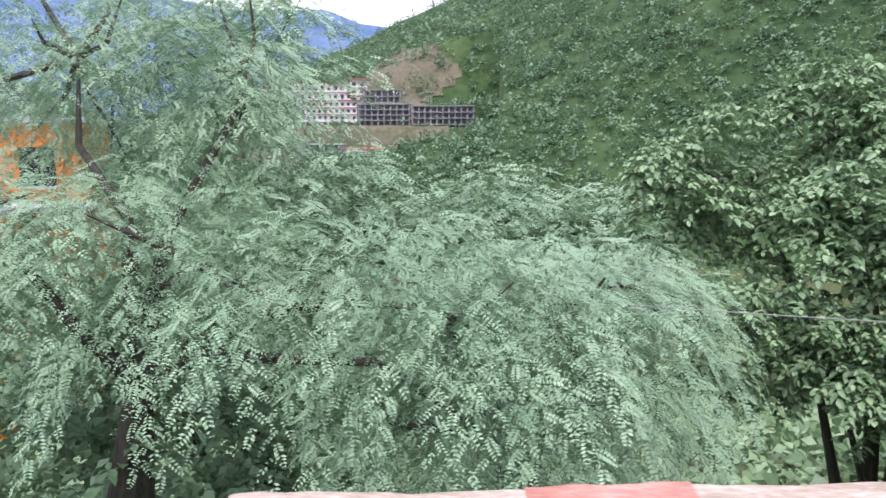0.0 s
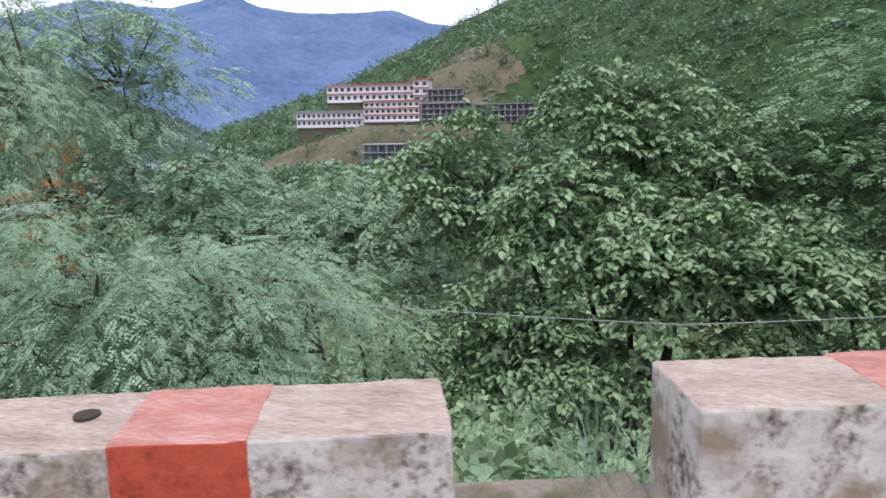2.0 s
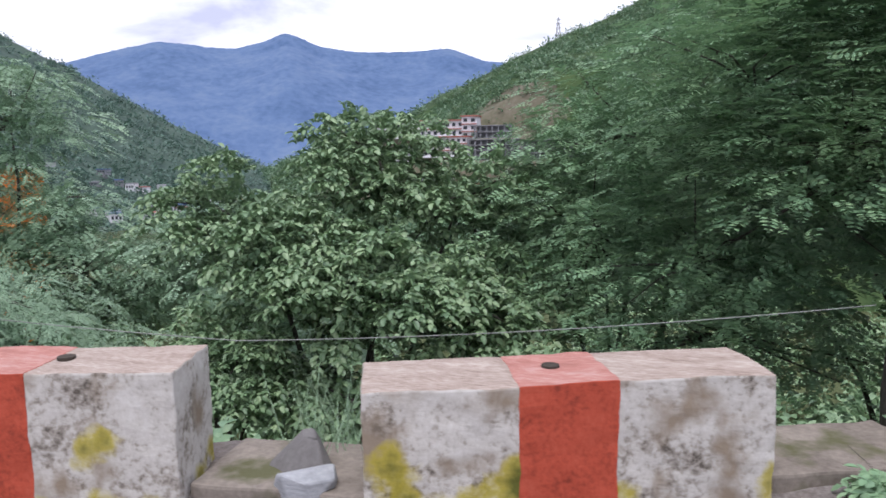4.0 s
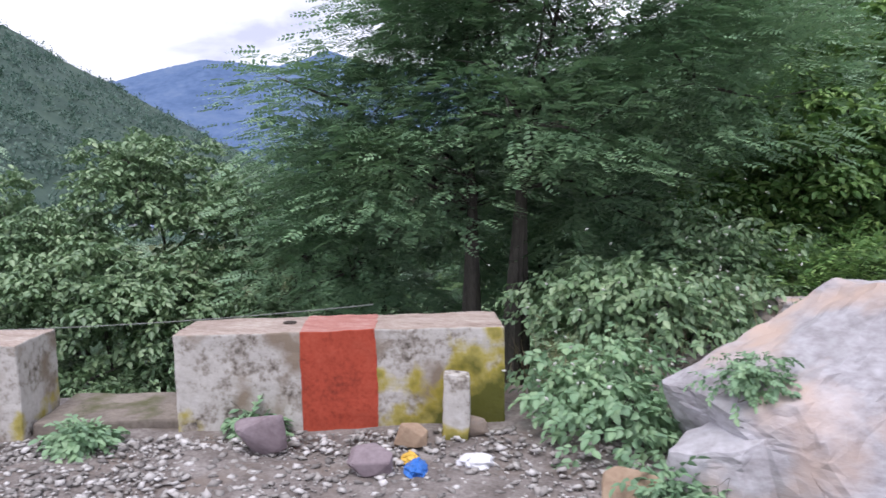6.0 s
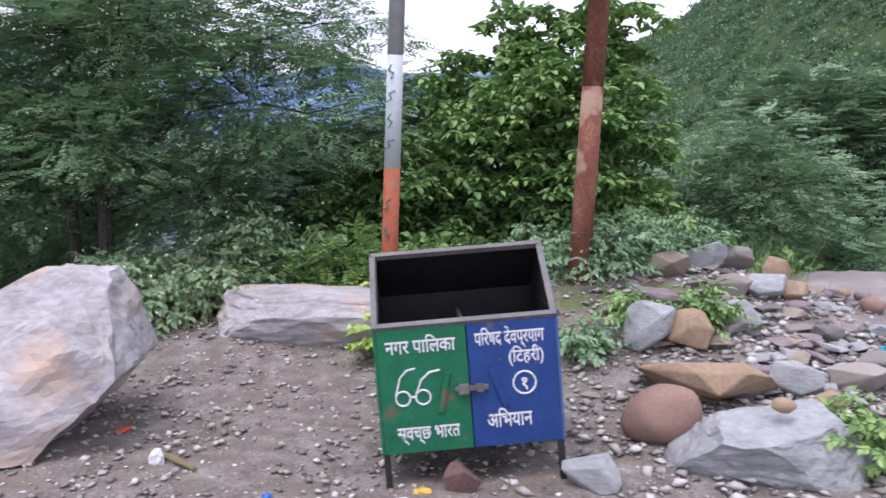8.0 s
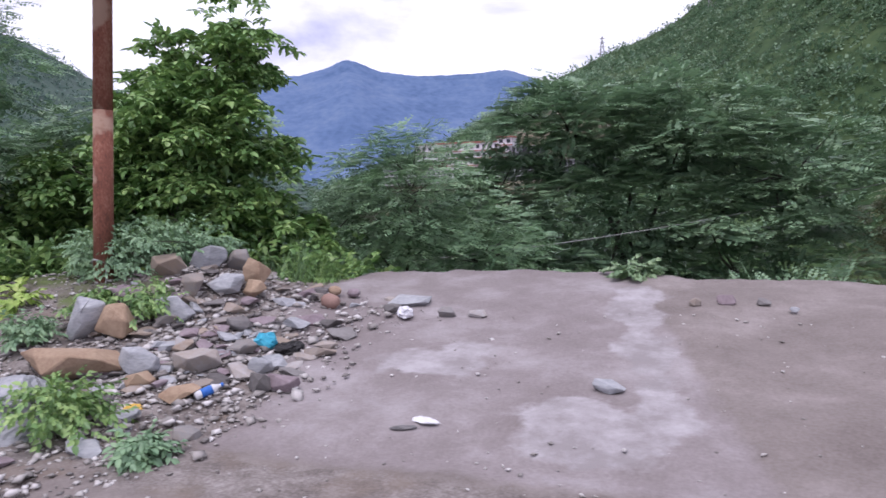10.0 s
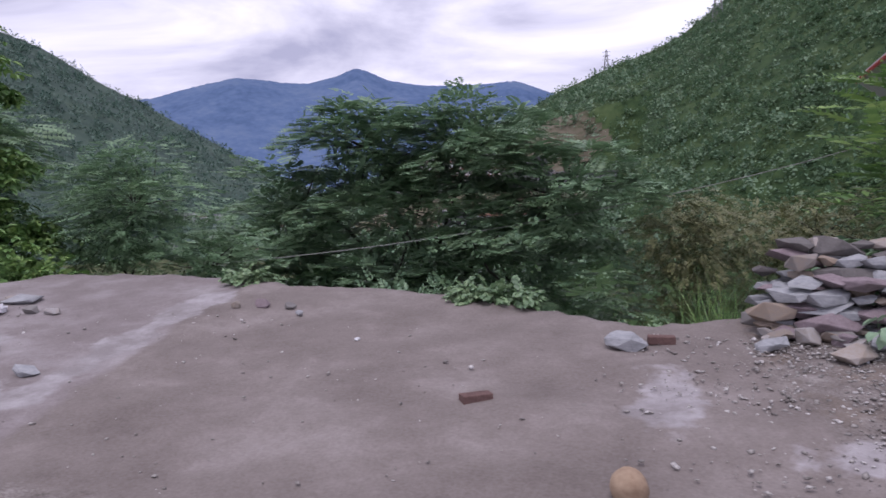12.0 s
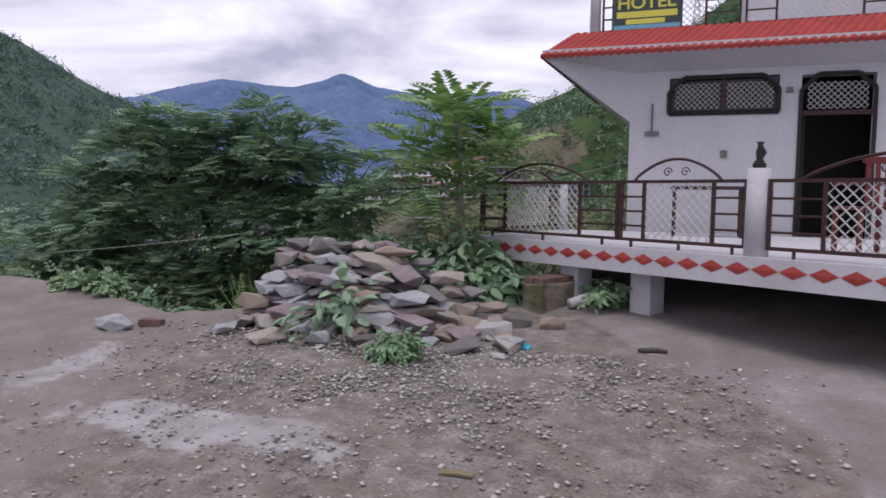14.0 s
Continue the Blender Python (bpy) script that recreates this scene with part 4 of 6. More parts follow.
for i, (x, y, w, h, m, lab) in enumerate((
        (7.72, 6.0, 0.9, 0.28, M_TAN, "long tan sandstone rock"), (7.3, 6.6, 0.44, 0.44, M_SLATE, "upright grey slate slab"), (7.62, 6.65, 0.36, 0.34, M_TAN, "orange-tan angular rock"),
        (7.36, 7.15, 0.4, 0.24, M_PURPLE, "flat mauve stone"), (8.0, 7.0, 0.4, 0.26, M_SLATE, "angular grey stone"), (8.0, 7.4, 0.34, 0.24, M_STONE, "angular grey stone"),
        (8.25, 7.55, 0.4, 0.24, M_SLATE, "pale slate block"), (7.4, 7.65, 0.44, 0.26, M_STONE, "dark grey stone"), (7.75, 7.95, 0.42, 0.3, M_SLATE, "tilted grey stone"),
        (8.05, 8.1, 0.36, 0.28, M_STONE, "dark grey stone"), (7.5, 8.2, 0.4, 0.2, M_PURPLE, "flat mauve stone"), (8.4, 7.9, 0.28, 0.34, M_TAN, "orange sandstone block"),
        (8.5, 7.65, 0.26, 0.2, M_TAN, "orange sandstone block"), (8.8, 6.3, 0.42, 0.2, M_STONE, "flat grey stone"), (8.35, 6.1, 0.36, 0.26, M_SLATE, "angular grey stone"),
        (9.06, 5.78, 0.34, 0.11, M_TAN, "flat tan stone"), (9.62, 6.05, 0.22, 0.18, M_STONE, "dark broken stone"), (9.78, 6.1, 0.26, 0.15, M_PURPLE, "dark broken stone"),
        (9.16, 7.34, 0.3, 0.11, M_SLATE, "flat grey stone"), (9.42, 6.35, 0.2, 0.16, M_SLATE, "grey stone"), (7.1, 4.4, 0.32, 0.24, M_SLATE, "pale grey stone"),
        (6.75, 5.2, 0.22, 0.16, M_STONE, "grey stone"), (8.08, 4.2, 0.26, 0.08, M_STONE, "flat grey stone"), (8.68, 4.4, 0.33, 0.1, M_PURPLE, "flat grey stone"),
        (9.93, 8.44, 0.48, 0.1, M_SLATE, "flat dark slate on the lot"), (9.87, 8.12, 0.2, 0.09, M_STONE, "flat grey stone"), (10.48, 8.1, 0.22, 0.09, M_STONE, "flat grey stone"),
        (10.8, 8.12, 0.2, 0.08, M_STONE, "flat dark stone"), (17.17, 8.2, 0.38, 0.14, M_SLATE, "flat grey stone on the lot"), (12.28, 6.5, 0.23, 0.1, M_SLATE, "flat grey stone"),
        (12.87, 8.7, 0.12, 0.09, M_STONE, "small stone"), (13.16, 8.79, 0.17, 0.11, M_PURPLE, "small mauve stone"), (13.5, 8.8, 0.13, 0.08, M_STONE, "small stone"),
        (13.74, 8.6, 0.1, 0.06, M_SLATE, "small pale stone"), (0.19, 3.46, 0.3, 0.3, M_PURPLE, "pointed mauve stone by the parapet"), (1.02, 3.8, 0.22, 0.15, M_TAN, "cream broken stone"),
        (1.3, 4.12, 0.26, 0.13, M_STONE, "flat grey stone"), (2.33, 3.45, 0.3, 0.2, M_TAN, "brown sandstone rock"), (0.95, 3.4, 0.3, 0.16, M_PURPLE, "dark grey stone"),
        (-3.75, 2.95, 0.5, 0.24, M_STONE, "grey rock between two parapet blocks"), (-3.62, 2.75, 0.3, 0.2, M_SLATE, "grey slab between two parapet blocks"),
        (21.3, 9.3, 0.24, 0.16, M_STONE, "grey stone"), (8.55, 5.9, 0.24, 0.16, M_TAN, "tan stone"), (9.0, 6.7, 0.3, 0.12, M_STONE, "flat grey stone"),
        (8.7, 7.1, 0.28, 0.14, M_STONE, "grey stone"), (8.9, 5.35, 0.2, 0.1, M_SLATE, "pale flat stone"), (6.4, 4.2, 0.2, 0.16, M_BRICK, "red broken stone under the bin"))):
    stone(x, y, w, h, m, lab, 100 + 5 * i, 0.72)
stone(9.22, 7.98, 0.22, 0.17, M_BROWNR, "round brown cobble on the lot", 61, 0.8, True)
stone(9.04, 8.42, 0.17, 0.11, M_TAN, "round tan cobble on the lot", 62, 0.8, True)
stone(9.24, 8.5, 0.16, 0.1, M_PURPLE, "round mauve cobble on the lot", 63, 0.8, True)
stone(17.44, 5.75, 0.23, 0.2, M_TAN, "rounded yellow stone on the roadside", 64, 0.8, True)


def brick(name, at, rot, label, category="brick"):
    ob = part(name, rough_box((0.23, 0.11, 0.07), at[0], 3, 0.004, 0.008), M_BRICK, None, label)
    ob.matrix_world = pose(*at, *rot)
    return tagged(ob, label, category, "loose bricks")


brick("brick", (16.2, 6.72, gz(16.2, 6.72)), (0, 0, 38), "dusty red brick on the lot")
brick("brick", (17.35, 8.32, gz(17.35, 8.3)), (0, 0, 10), "red brick beside a flat stone")

# marker stone
mk = part("marker_stone", rough_box((0.17, 0.14, 0.46), 4, 5, 0.012, 0.03), M_WASH[1], None, "short whitewashed marker stone in front of the parapet")
mk.matrix_world = pose(1.16, 3.95, -0.05, 0, 2, 15)
tagged(mk, "short whitewashed marker stone in front of the parapet", "marker stone")

# ---- stone pile beside the hotel yard ----
pile = empty("stone_pile", pose(19.6, 9.0, gz(19.6, 9.0)), "collapsed dry-stone wall of mixed grey and brown stones", "stone pile")
shapes = [(hull((1, 0.8, 0.5), s, 13), m) for s, m in ((1, M_STONE), (2, M_STONE), (3, M_SLATE), (4, M_STONE), (5, M_PURPLE), (6, M_STONE), (7, M_SLATE), (8, M_STONE), (9, M_PURPLE), (10, M_SLATE), (11, M_STONE))]
shape_me = []
for bmx, m in shapes:
    bmesh.ops.bevel(bmx, geom=list(bmx.edges), offset=0.015, segments=1, affect="EDGES")
    me = bpy.data.meshes.new("stone")
    bmx.to_mesh(me)
    bmx.free()
    me.materials.append(m)
    shape_me.append(me)
R = random.Random(77)


def pile_stone(x, y, z, s, tilt=7, turn=25):
    ob = new("stone", R.choice(shape_me))
    ob.parent = pile
    ob.matrix_local = pose(x - 19.6, y - 9.0, z - gz(19.6, 9.0), R.uniform(-tilt, tilt), R.uniform(-tilt, tilt), R.choice((0, 180)) + R.uniform(-turn, turn)) @ Matrix.Diagonal(
        (s * R.uniform(0.85, 1.25), s * R.uniform(0.8, 1.1), s * R.uniform(0.7, 1.15), 1))


for row in range(3):
    for course in range(6):
        u = 0.0
        while u < 1:
            top = float(interp(u, [(0, 0.5), (0.08, 0.74), (0.35, 0.8), (0.6, 0.7), (0.8, 0.5), (1, 0.2)])) - 0.12 * row
            z = 0.06 + course * 0.135
            s = R.choice((R.uniform(0.18, 0.28), R.uniform(0.28, 0.42)))
            if z < top:
                x = 18.35 + 2.5 * u
                y = 9.35 - 0.1 * u - 0.24 * row + R.uniform(-0.05, 0.05)
                pile_stone(x, y, gz(x, min(y, 9.0)) + z, s)
            u += s * 0.8 / 2.5
for _ in range(70):
    u = R.random()
    x, y = 18.3 + 2.8 * u + R.uniform(-0.15, 0.15), 8.95 - abs(R.gauss(0, 0.33))
    s = R.uniform(0.12, 0.34)
    pile_stone(x, y, gz(x, y) + s * 0.16, s, 20, 180)
for x, y, z, s in ((18.75, 8.85, 0.28, 0.5), (18.85, 8.8, 0.12, 0.55), (19.75, 8.7, 0.2, 0.45), (20.15, 8.62, 0.12, 0.34), (18.9, 9.3, 0.74, 0.4), (19.75, 9.25, 0.7, 0.44)):
    pile_stone(x, y, gz(x, 8.8) + z, s, 8)

# ---- rubble heap beside the lot ----
rub = empty("rubble_heap", pose(8.4, 6.6, gz(8.4, 6.6)), "heap of broken flat grey and tan stones", "rubble heap")
for _ in range(150):
    x, y = min(R.gauss(8.35, 0.7), 9.7), R.gauss(6.7, 0.85)
    if y < 4.6 or x < 6.9:
        continue
    s = R.uniform(0.1, 0.27)
    ob = new("stone", R.choice(shape_me))
    ob.parent = rub
    ob.matrix_local = pose(x - 8.4, y - 6.6, gz(x, y) + s * 0.12 - gz(8.4, 6.6), R.uniform(-15, 15), R.uniform(-15, 15), R.uniform(0, 360)) @ Matrix.Diagonal(
        (s * R.uniform(0.9, 1.4), s, s * R.uniform(0.5, 1.0), 1))

# ---- pebbles and chips ----
octa = (np.array([(1, 0.25, 0.1), (-0.1, 0.75, 0.2), (-0.85, -0.2, 0), (0.35, -0.6, 0.15), (-0.25, 0.1, 0.42), (0, 0, -0.3)]), [(0, 1, 4), (1, 2, 4), (2, 3, 4), (3, 0, 4), (1, 0, 5), (2, 1, 5), (3, 2, 5), (0, 3, 5)])


def pebbles(name, label, n, pick, s0, s1, material):
    pts = []
    while len(pts) < n:
        x, y = pick()
        pts.append((x, y, gz(x, y)))
    pos = np.array(pts)
    size = s0 * (s1 / s0) ** (rng.random(n) ** 2.2)
    pos[:, 2] += size * 0.25
    v, f = scattered(octa, pos, np.stack([rng.normal(size=n), rng.normal(size=n), rng.normal(size=n) * 0.15], -1), size, 0.3)
    tagged(new(name, quad_mesh(name, v, f, material)), label, "gravel", kind="stuff")


def verge():
    x = rng.uniform(-2, 9.8)
    e = float(interp(x, EDGE))
    return x, rng.uniform(2.6, min(e, 8.2)) if x > 1.6 else rng.uniform(2.2, e - 0.95)


def fan():
    x, y = 20.3 + 1.25 * rng.normal(), 8.6 - abs(1.3 * rng.normal())
    while not (17.2 < x < 23.4 and y > 4.4):
        x, y = 20.3 + 1.25 * rng.normal(), 8.6 - abs(1.3 * rng.normal())
    return float(x), float(y)


def heap():
    x, y = 8.3 + 0.75 * rng.normal(), 6.5 + 1.1 * rng.normal()
    while not (6.4 < x < 10.2 and 3.7 < y < 8.7):
        x, y = 8.3 + 0.75 * rng.normal(), 6.5 + 1.1 * rng.normal()
    return float(x), float(y)


def anywhere():
    return rng.uniform(9.5, 24), rng.uniform(3.6, 8.4)


pebbles("verge_gravel", "grey and brown gravel chips on the verge", 17000, verge, 0.01, 0.05, M_PEBBLE)
pebbles("heap_rubble", "broken grey stone rubble beside the lot", 3600, heap, 0.015, 0.085, M_PEBBLE)
pebbles("yard_gravel", "grey gravel chips below the stone pile", 11000, fan, 0.008, 0.034, M_PEBBLE)
pebbles("lot_chips", "sparse stone chips on worn concrete", 900, anywhere, 0.01, 0.035, M_PEBBLE)


# ---- dustbin ----
M_GREEN = mat("green_paint", [(0.3, (0.004, 0.09, 0.045)), (0.7, (0.01, 0.17, 0.08))], 6, 0.45, bump=0.1, fine=50, blotch=(7, 0.62, 0.7, (0.12, 0.1, 0.07)))
M_BLUEP = mat("blue_paint", [(0.3, (0.01, 0.035, 0.14)), (0.7, (0.02, 0.065, 0.24))], 6, 0.45, bump=0.1, fine=50, blotch=(7, 0.62, 0.7, (0.1, 0.1, 0.12)))
M_BLUES = mat("faded_blue_paint", [(0.3, (0.03, 0.08, 0.22)), (0.7, (0.06, 0.13, 0.32))], 5, 0.5, bump=0.1, fine=50)
M_STEEL = mat("bare_grey_steel", [(0.3, (0.1, 0.1, 0.1)), (0.7, (0.22, 0.21, 0.21))], 9, 0.6, 0.4, bump=0.15)
# Black for ironwork, and for shade put inside the bin and doorway.
M_DARK = mat("black_steel_and_shade", [(0.3, (0.008, 0.008, 0.009)), (0.7, (0.03, 0.028, 0.027))], 10, 0.6, bump=0.1)
M_LETTER = mat("white_lettering", [(0.3, (0.55, 0.57, 0.6)), (0.7, (0.75, 0.77, 0.8))], 20, 0.8, bump=0)


def text_mesh(name, body, size, at, parent, material, rot=(90, 0, 0), width=None, thick=0.0015, bold=0.0):
    c = bpy.data.curves.new("letters", "FONT")
    c.body, c.size, c.extrude, c.offset = body, size, thick, bold
    c.align_x = "CENTER"
    tmp = new("letters", c)
    bpy.context.view_layer.update()
    me = bpy.data.meshes.new_from_object(tmp.evaluated_get(bpy.context.evaluated_depsgraph_get()))
    k = width / max(tmp.dimensions.x, 1e-3) if width else 1.0
    bpy.data.objects.remove(tmp)
    me.materials.clear()
    me.materials.append(material)
    ob = new(name, me)
    ob.parent = parent
    ob.matrix_local = pose(*at, *rot) @ Matrix.Diagonal((k, 1, 1, 1))
    return ob


BW, BD, P0, P1, RY, RZ = 1.05, 0.81, 0.21, 0.945, 0.37, 1.325
bin_ = empty("dustbin", pose(5.98, 4.085, -0.255, -2.0, -2.6, 21.3), "green and blue steel roadside dustbin with an open sloping front", "dustbin")
door_g = part("door", boxes(((0.012, 0, P0), (0.523, 0.018, P1)), bevel=0.004), M_GREEN, bin_, "green steel door with white lettering")
door_b = part("door", boxes(((0.53, 0, P0), (BW - 0.012, 0.018, P1)), bevel=0.004), M_BLUEP, bin_, "blue steel door with white lettering")


def side(x0, x1, material, lab):
    bm = bmesh.new()
    prof = [(0, P0), (0, P1), (RY, RZ), (BD, 1.02), (BD, P0)]
    a = [bm.verts.new((x0, y, z)) for y, z in prof]
    b = [bm.verts.new((x1, y, z)) for y, z in prof]
    bm.faces.new(a)
    bm.faces.new(b[::-1])
    for i in range(5):
        bm.faces.new((a[i], b[i], b[(i + 1) % 5], a[(i + 1) % 5]))
    bmesh.ops.recalc_face_normals(bm, faces=bm.faces)
    return part("side_panel", bm, material, bin_, lab)


side(-0.006, 0.01, M_GREEN, "green steel side panel")
side(BW - 0.01, BW + 0.006, M_BLUES, "blue steel side panel")
# Thin sheets added over the panels: the bin's inner darkness as black colour.
side(0.011, 0.014, M_DARK, "black sheet coloured as the bin's inner shade")
side(BW - 0.014, BW - 0.011, M_DARK, "black sheet coloured as the bin's inner shade")
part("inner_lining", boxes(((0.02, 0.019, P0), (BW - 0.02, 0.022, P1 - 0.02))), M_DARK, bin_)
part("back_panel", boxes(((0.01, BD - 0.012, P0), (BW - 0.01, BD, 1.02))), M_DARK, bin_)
bm = bmesh.new()
for q in (((0.01, RY, RZ), (BW - 0.01, RY, RZ), (BW - 0.01, BD, 1.02), (0.01, BD, 1.02)),):
    lo = [bm.verts.new(p) for p in q]
    hi = [bm.verts.new((p[0], p[1], p[2] + 0.012)) for p in q]
    bm.faces.new(lo[::-1])
    bm.faces.new(hi)
    for i in range(4):
        bm.faces.new((lo[i], lo[(i + 1) % 4], hi[(i + 1) % 4], hi[i]))
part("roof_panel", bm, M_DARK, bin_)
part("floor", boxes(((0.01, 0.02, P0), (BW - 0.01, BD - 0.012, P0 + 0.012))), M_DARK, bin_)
part("divider", boxes(((BW / 2 - 0.012, 0.03, P0), (BW / 2 + 0.012, BD - 0.02, P1 - 0.04))), M_STEEL, bin_)
for lab, pts in (("ridge_bar", [(0, RY, RZ), (BW, RY, RZ)]), ("front_bar", [(0, 0.01, P1), (BW, 0.01, P1)]), ("side_bar", [(0.012, 0.01, P1), (0.012, RY, RZ)]),
                 ("side_bar", [(BW - 0.012, 0.01, P1), (BW - 0.012, RY, RZ)]), ("side_bar", [(BW + 0.008, 0.02, P1), (BW + 0.008, BD, 1.0)])):
    bm = bmesh.new()
    a, b = Vector(pts[0]), Vector(pts[1])
    tube(bm, [a, b], [0.024, 0.024], 4)
    part(lab, bm, M_STEEL, bin_)
for x in (0.02, BW - 0.02):
    for y in (0.02, BD - 0.02):
        part("leg", boxes(((x - 0.018, y - 0.018, -0.03), (x + 0.018, y + 0.018, P0 + 0.3))), M_DARK, bin_)
part("latch", boxes(((0.44, -0.03, 0.55), (0.63, -0.002, 0.575)), ((0.46, -0.045, 0.535), (0.52, -0.004, 0.59)), ((0.56, -0.04, 0.54), (0.6, -0.004, 0.585)), bevel=0.004), M_STEEL, bin_)
for parent, x, lean, m in ((door_g, 0.375, 14, M_GREEN), (door_b, 0.69, -18, M_BLUEP)):
    bm = bmesh.new()
    box(bm, (-0.018, -0.014, -0.12), (0.018, 0.0, 0.12), 0.006)
    h = part("handle", bm, m, parent, "welded bar handle")
    h.matrix_local = pose(x, -0.002, 0.55, 0, lean, 0)
for parent, body, size, x, z, w in ((door_g, "नगर पािलका", 0.11, 0.26, 0.79, 0.4), (door_g, "स्वच्छ भारत", 0.11, 0.27, 0.29, 0.36),
                                    (door_b, "पिरषद देवप्रयाग", 0.11, 0.77, 0.8, 0.4), (door_b, "(िटहरी)", 0.1, 0.86, 0.69, 0.2),
                                    (door_b, "१", 0.1, 0.84, 0.53, None), (door_b, "अिभयान", 0.12, 0.74, 0.32, 0.26)):
    text_mesh("lettering", body, size, (x, -0.004, z), parent, M_LETTER, width=w, bold=0.0015)


def ring(parent, x, z, r, t=0.006):
    bm = bmesh.new()
    pts = [(x + r * math.cos(a), -0.003, z + r * math.sin(a)) for a in np.linspace(0, 2 * math.pi, 21)]
    tube(bm, pts, [t] * 21, 4, cap=False)
    part("painted_line", bm, M_LETTER, parent)


def stroke(parent, pts, t=0.006):
    bm = bmesh.new()
    tube(bm, [(x, -0.003, z) for x, z in pts], [t] * len(pts), 4)
    part("painted_line", bm, M_LETTER, parent)


ring(door_g, 0.14, 0.53, 0.042)
ring(door_g, 0.255, 0.53, 0.042)
stroke(door_g, [(0.1, 0.55), (0.13, 0.65), (0.17, 0.69), (0.22, 0.7)])
stroke(door_g, [(0.215, 0.55), (0.25, 0.63), (0.3, 0.67), (0.36, 0.68)])
stroke(door_g, [(0.182, 0.535), (0.213, 0.535)])
ring(door_b, 0.84, 0.565, 0.065)

# ---- poles ----
M_GALV = mat("galvanised_steel", [(0.3, (0.3, 0.32, 0.35)), (0.7, (0.5, 0.52, 0.56))], 8, 0.5, 0.2, bump=0.1)
M_RUST = mat("rusty_steel", [(0.3, (0.07, 0.03, 0.022)), (0.5, (0.2, 0.075, 0.05)), (0.72, (0.36, 0.22, 0.16))], 4, 0.85, bump=0.3, stretch=(1, 1, 0.5), blotch=(2.5, 0.55, 0.62, (0.3, 0.2, 0.15)))
M_PALE = mat("pale_blue_paint", [(0.3, (0.42, 0.46, 0.5)), (0.7, (0.58, 0.62, 0.65))], 8, 0.7, bump=0.1)
M_ORANGE = mat("orange_red_paint", [(0.3, (0.28, 0.07, 0.035)), (0.7, (0.45, 0.14, 0.08))], 7, 0.8, bump=0.2, blotch=(5, 0.55, 0.65, (0.25, 0.14, 0.1)))
M_TEAL = mat("teal_painted_marks", [(0.3, (0.02, 0.14, 0.12)), (0.7, (0.04, 0.22, 0.18))], 12, 0.7, bump=0)


def pole(label, foot, head, r, bands):
    t = empty("utility_pole", pose(*foot), label, "pole")
    d = Vector(head) - Vector(foot)
    for nm, a, b, m, lab in bands:
        bm = bmesh.new()
        tube(bm, [d * a, d * ((a + b) / 2), d * b], [r * (1.05 - 0.2 * a), r * (1.05 - 0.1 * (a + b)), r * (1.05 - 0.2 * b)], 20)
        part(nm, bm, m, t, lab, True)
    return t, d


pa, pd = pole("grey steel pole with pale and faded red bands", (4.76, 6.95, gz(4.76, 6.95) - 0.2), (5.46, 6.4, 6.2), 0.078,
              (("red_band", 0, 0.265, M_ORANGE, "faded orange-red band"), ("pale_band", 0.265, 0.43, M_PALE, "pale band with teal marks"), ("shaft", 0.43, 1, M_GALV, "")))
for k, (a, tw) in enumerate(((0.12, 20), (0.165, -30), (0.21, 10), (0.3, 25), (0.335, -15), (0.37, 15), (0.405, -25))):
    bm = bmesh.new()
    tube(bm, [(-0.025, -0.003, -0.06), (0.02, -0.006, -0.02), (-0.02, -0.006, 0.02), (0.025, -0.003, 0.06)], [0.008] * 4, 4)
    ob = part("painted_mark", bm, M_TEAL, pa)
    ob.matrix_local = pose(*(pd * a + Vector((-0.005, -0.078 * (1.03 - 0.2 * a), 0))), 0, 7 + tw, 0)
bm = bmesh.new()
tube(bm, [pd * 0.64, pd * 0.645], [0.085, 0.085], 16)
part("collar", bm, M_GALV, pa)
pb, qd = pole("rusty brown steel utility pole", (6.55, 7.6, gz(6.55, 7.6) - 0.2), (7.15, 7.66, 7.2), 0.105, (("shaft", 0, 0.3, M_RUST, ""), ("shaft", 0.3, 1.0, M_RUST, "")))
M_WIRE = mat("pale_cord", [(0.3, (0.22, 0.23, 0.22)), (0.7, (0.34, 0.34, 0.33))], 20, 0.7, bump=0)
bm = bmesh.new()
tube(bm, [(0.11 * math.cos(a) + 0.02, 0.11 * math.sin(a), 0.42 + 0.02 * math.sin(3 * a)) for a in np.linspace(0, 6.28, 16)], [0.012] * 16, 5)
tube(bm, [(0.12, -0.05, 0.4), (0.16, -0.1, 0.25), (0.15, -0.12, 0.1)], [0.01] * 3, 5)
part("rope", bm, M_WIRE, pb, "pale rope tied round the pole")


def cable(label, a, b, sag, r=0.008, n=24):
    bm = bmesh.new()
    a, b = Vector(a), Vector(b)
    tube(bm, [a.lerp(b, u) - Vector((0, 0, sag * 4 * u * (1 - u))) for u in np.linspace(0, 1, n)], [r] * n, 5)
    tagged(part("cable", bm, M_WIRE, None, label), label, "cable")


cable("thin pale cable slung across the slope to the hotel", (7.81, 14.0, -0.08), (21.68, 20.14, 2.4), 0.4, 0.009)
cable("thin pale cable slung behind the parapet", (-12.0, 5.6, 0.3), (-5.6, 5.5, 0.0), 0.05, 0.0045)
cable("thin pale cable slung behind the parapet", (-5.6, 5.5, 0.0), (-0.2, 6.1, 0.4), 0.06, 0.0045)

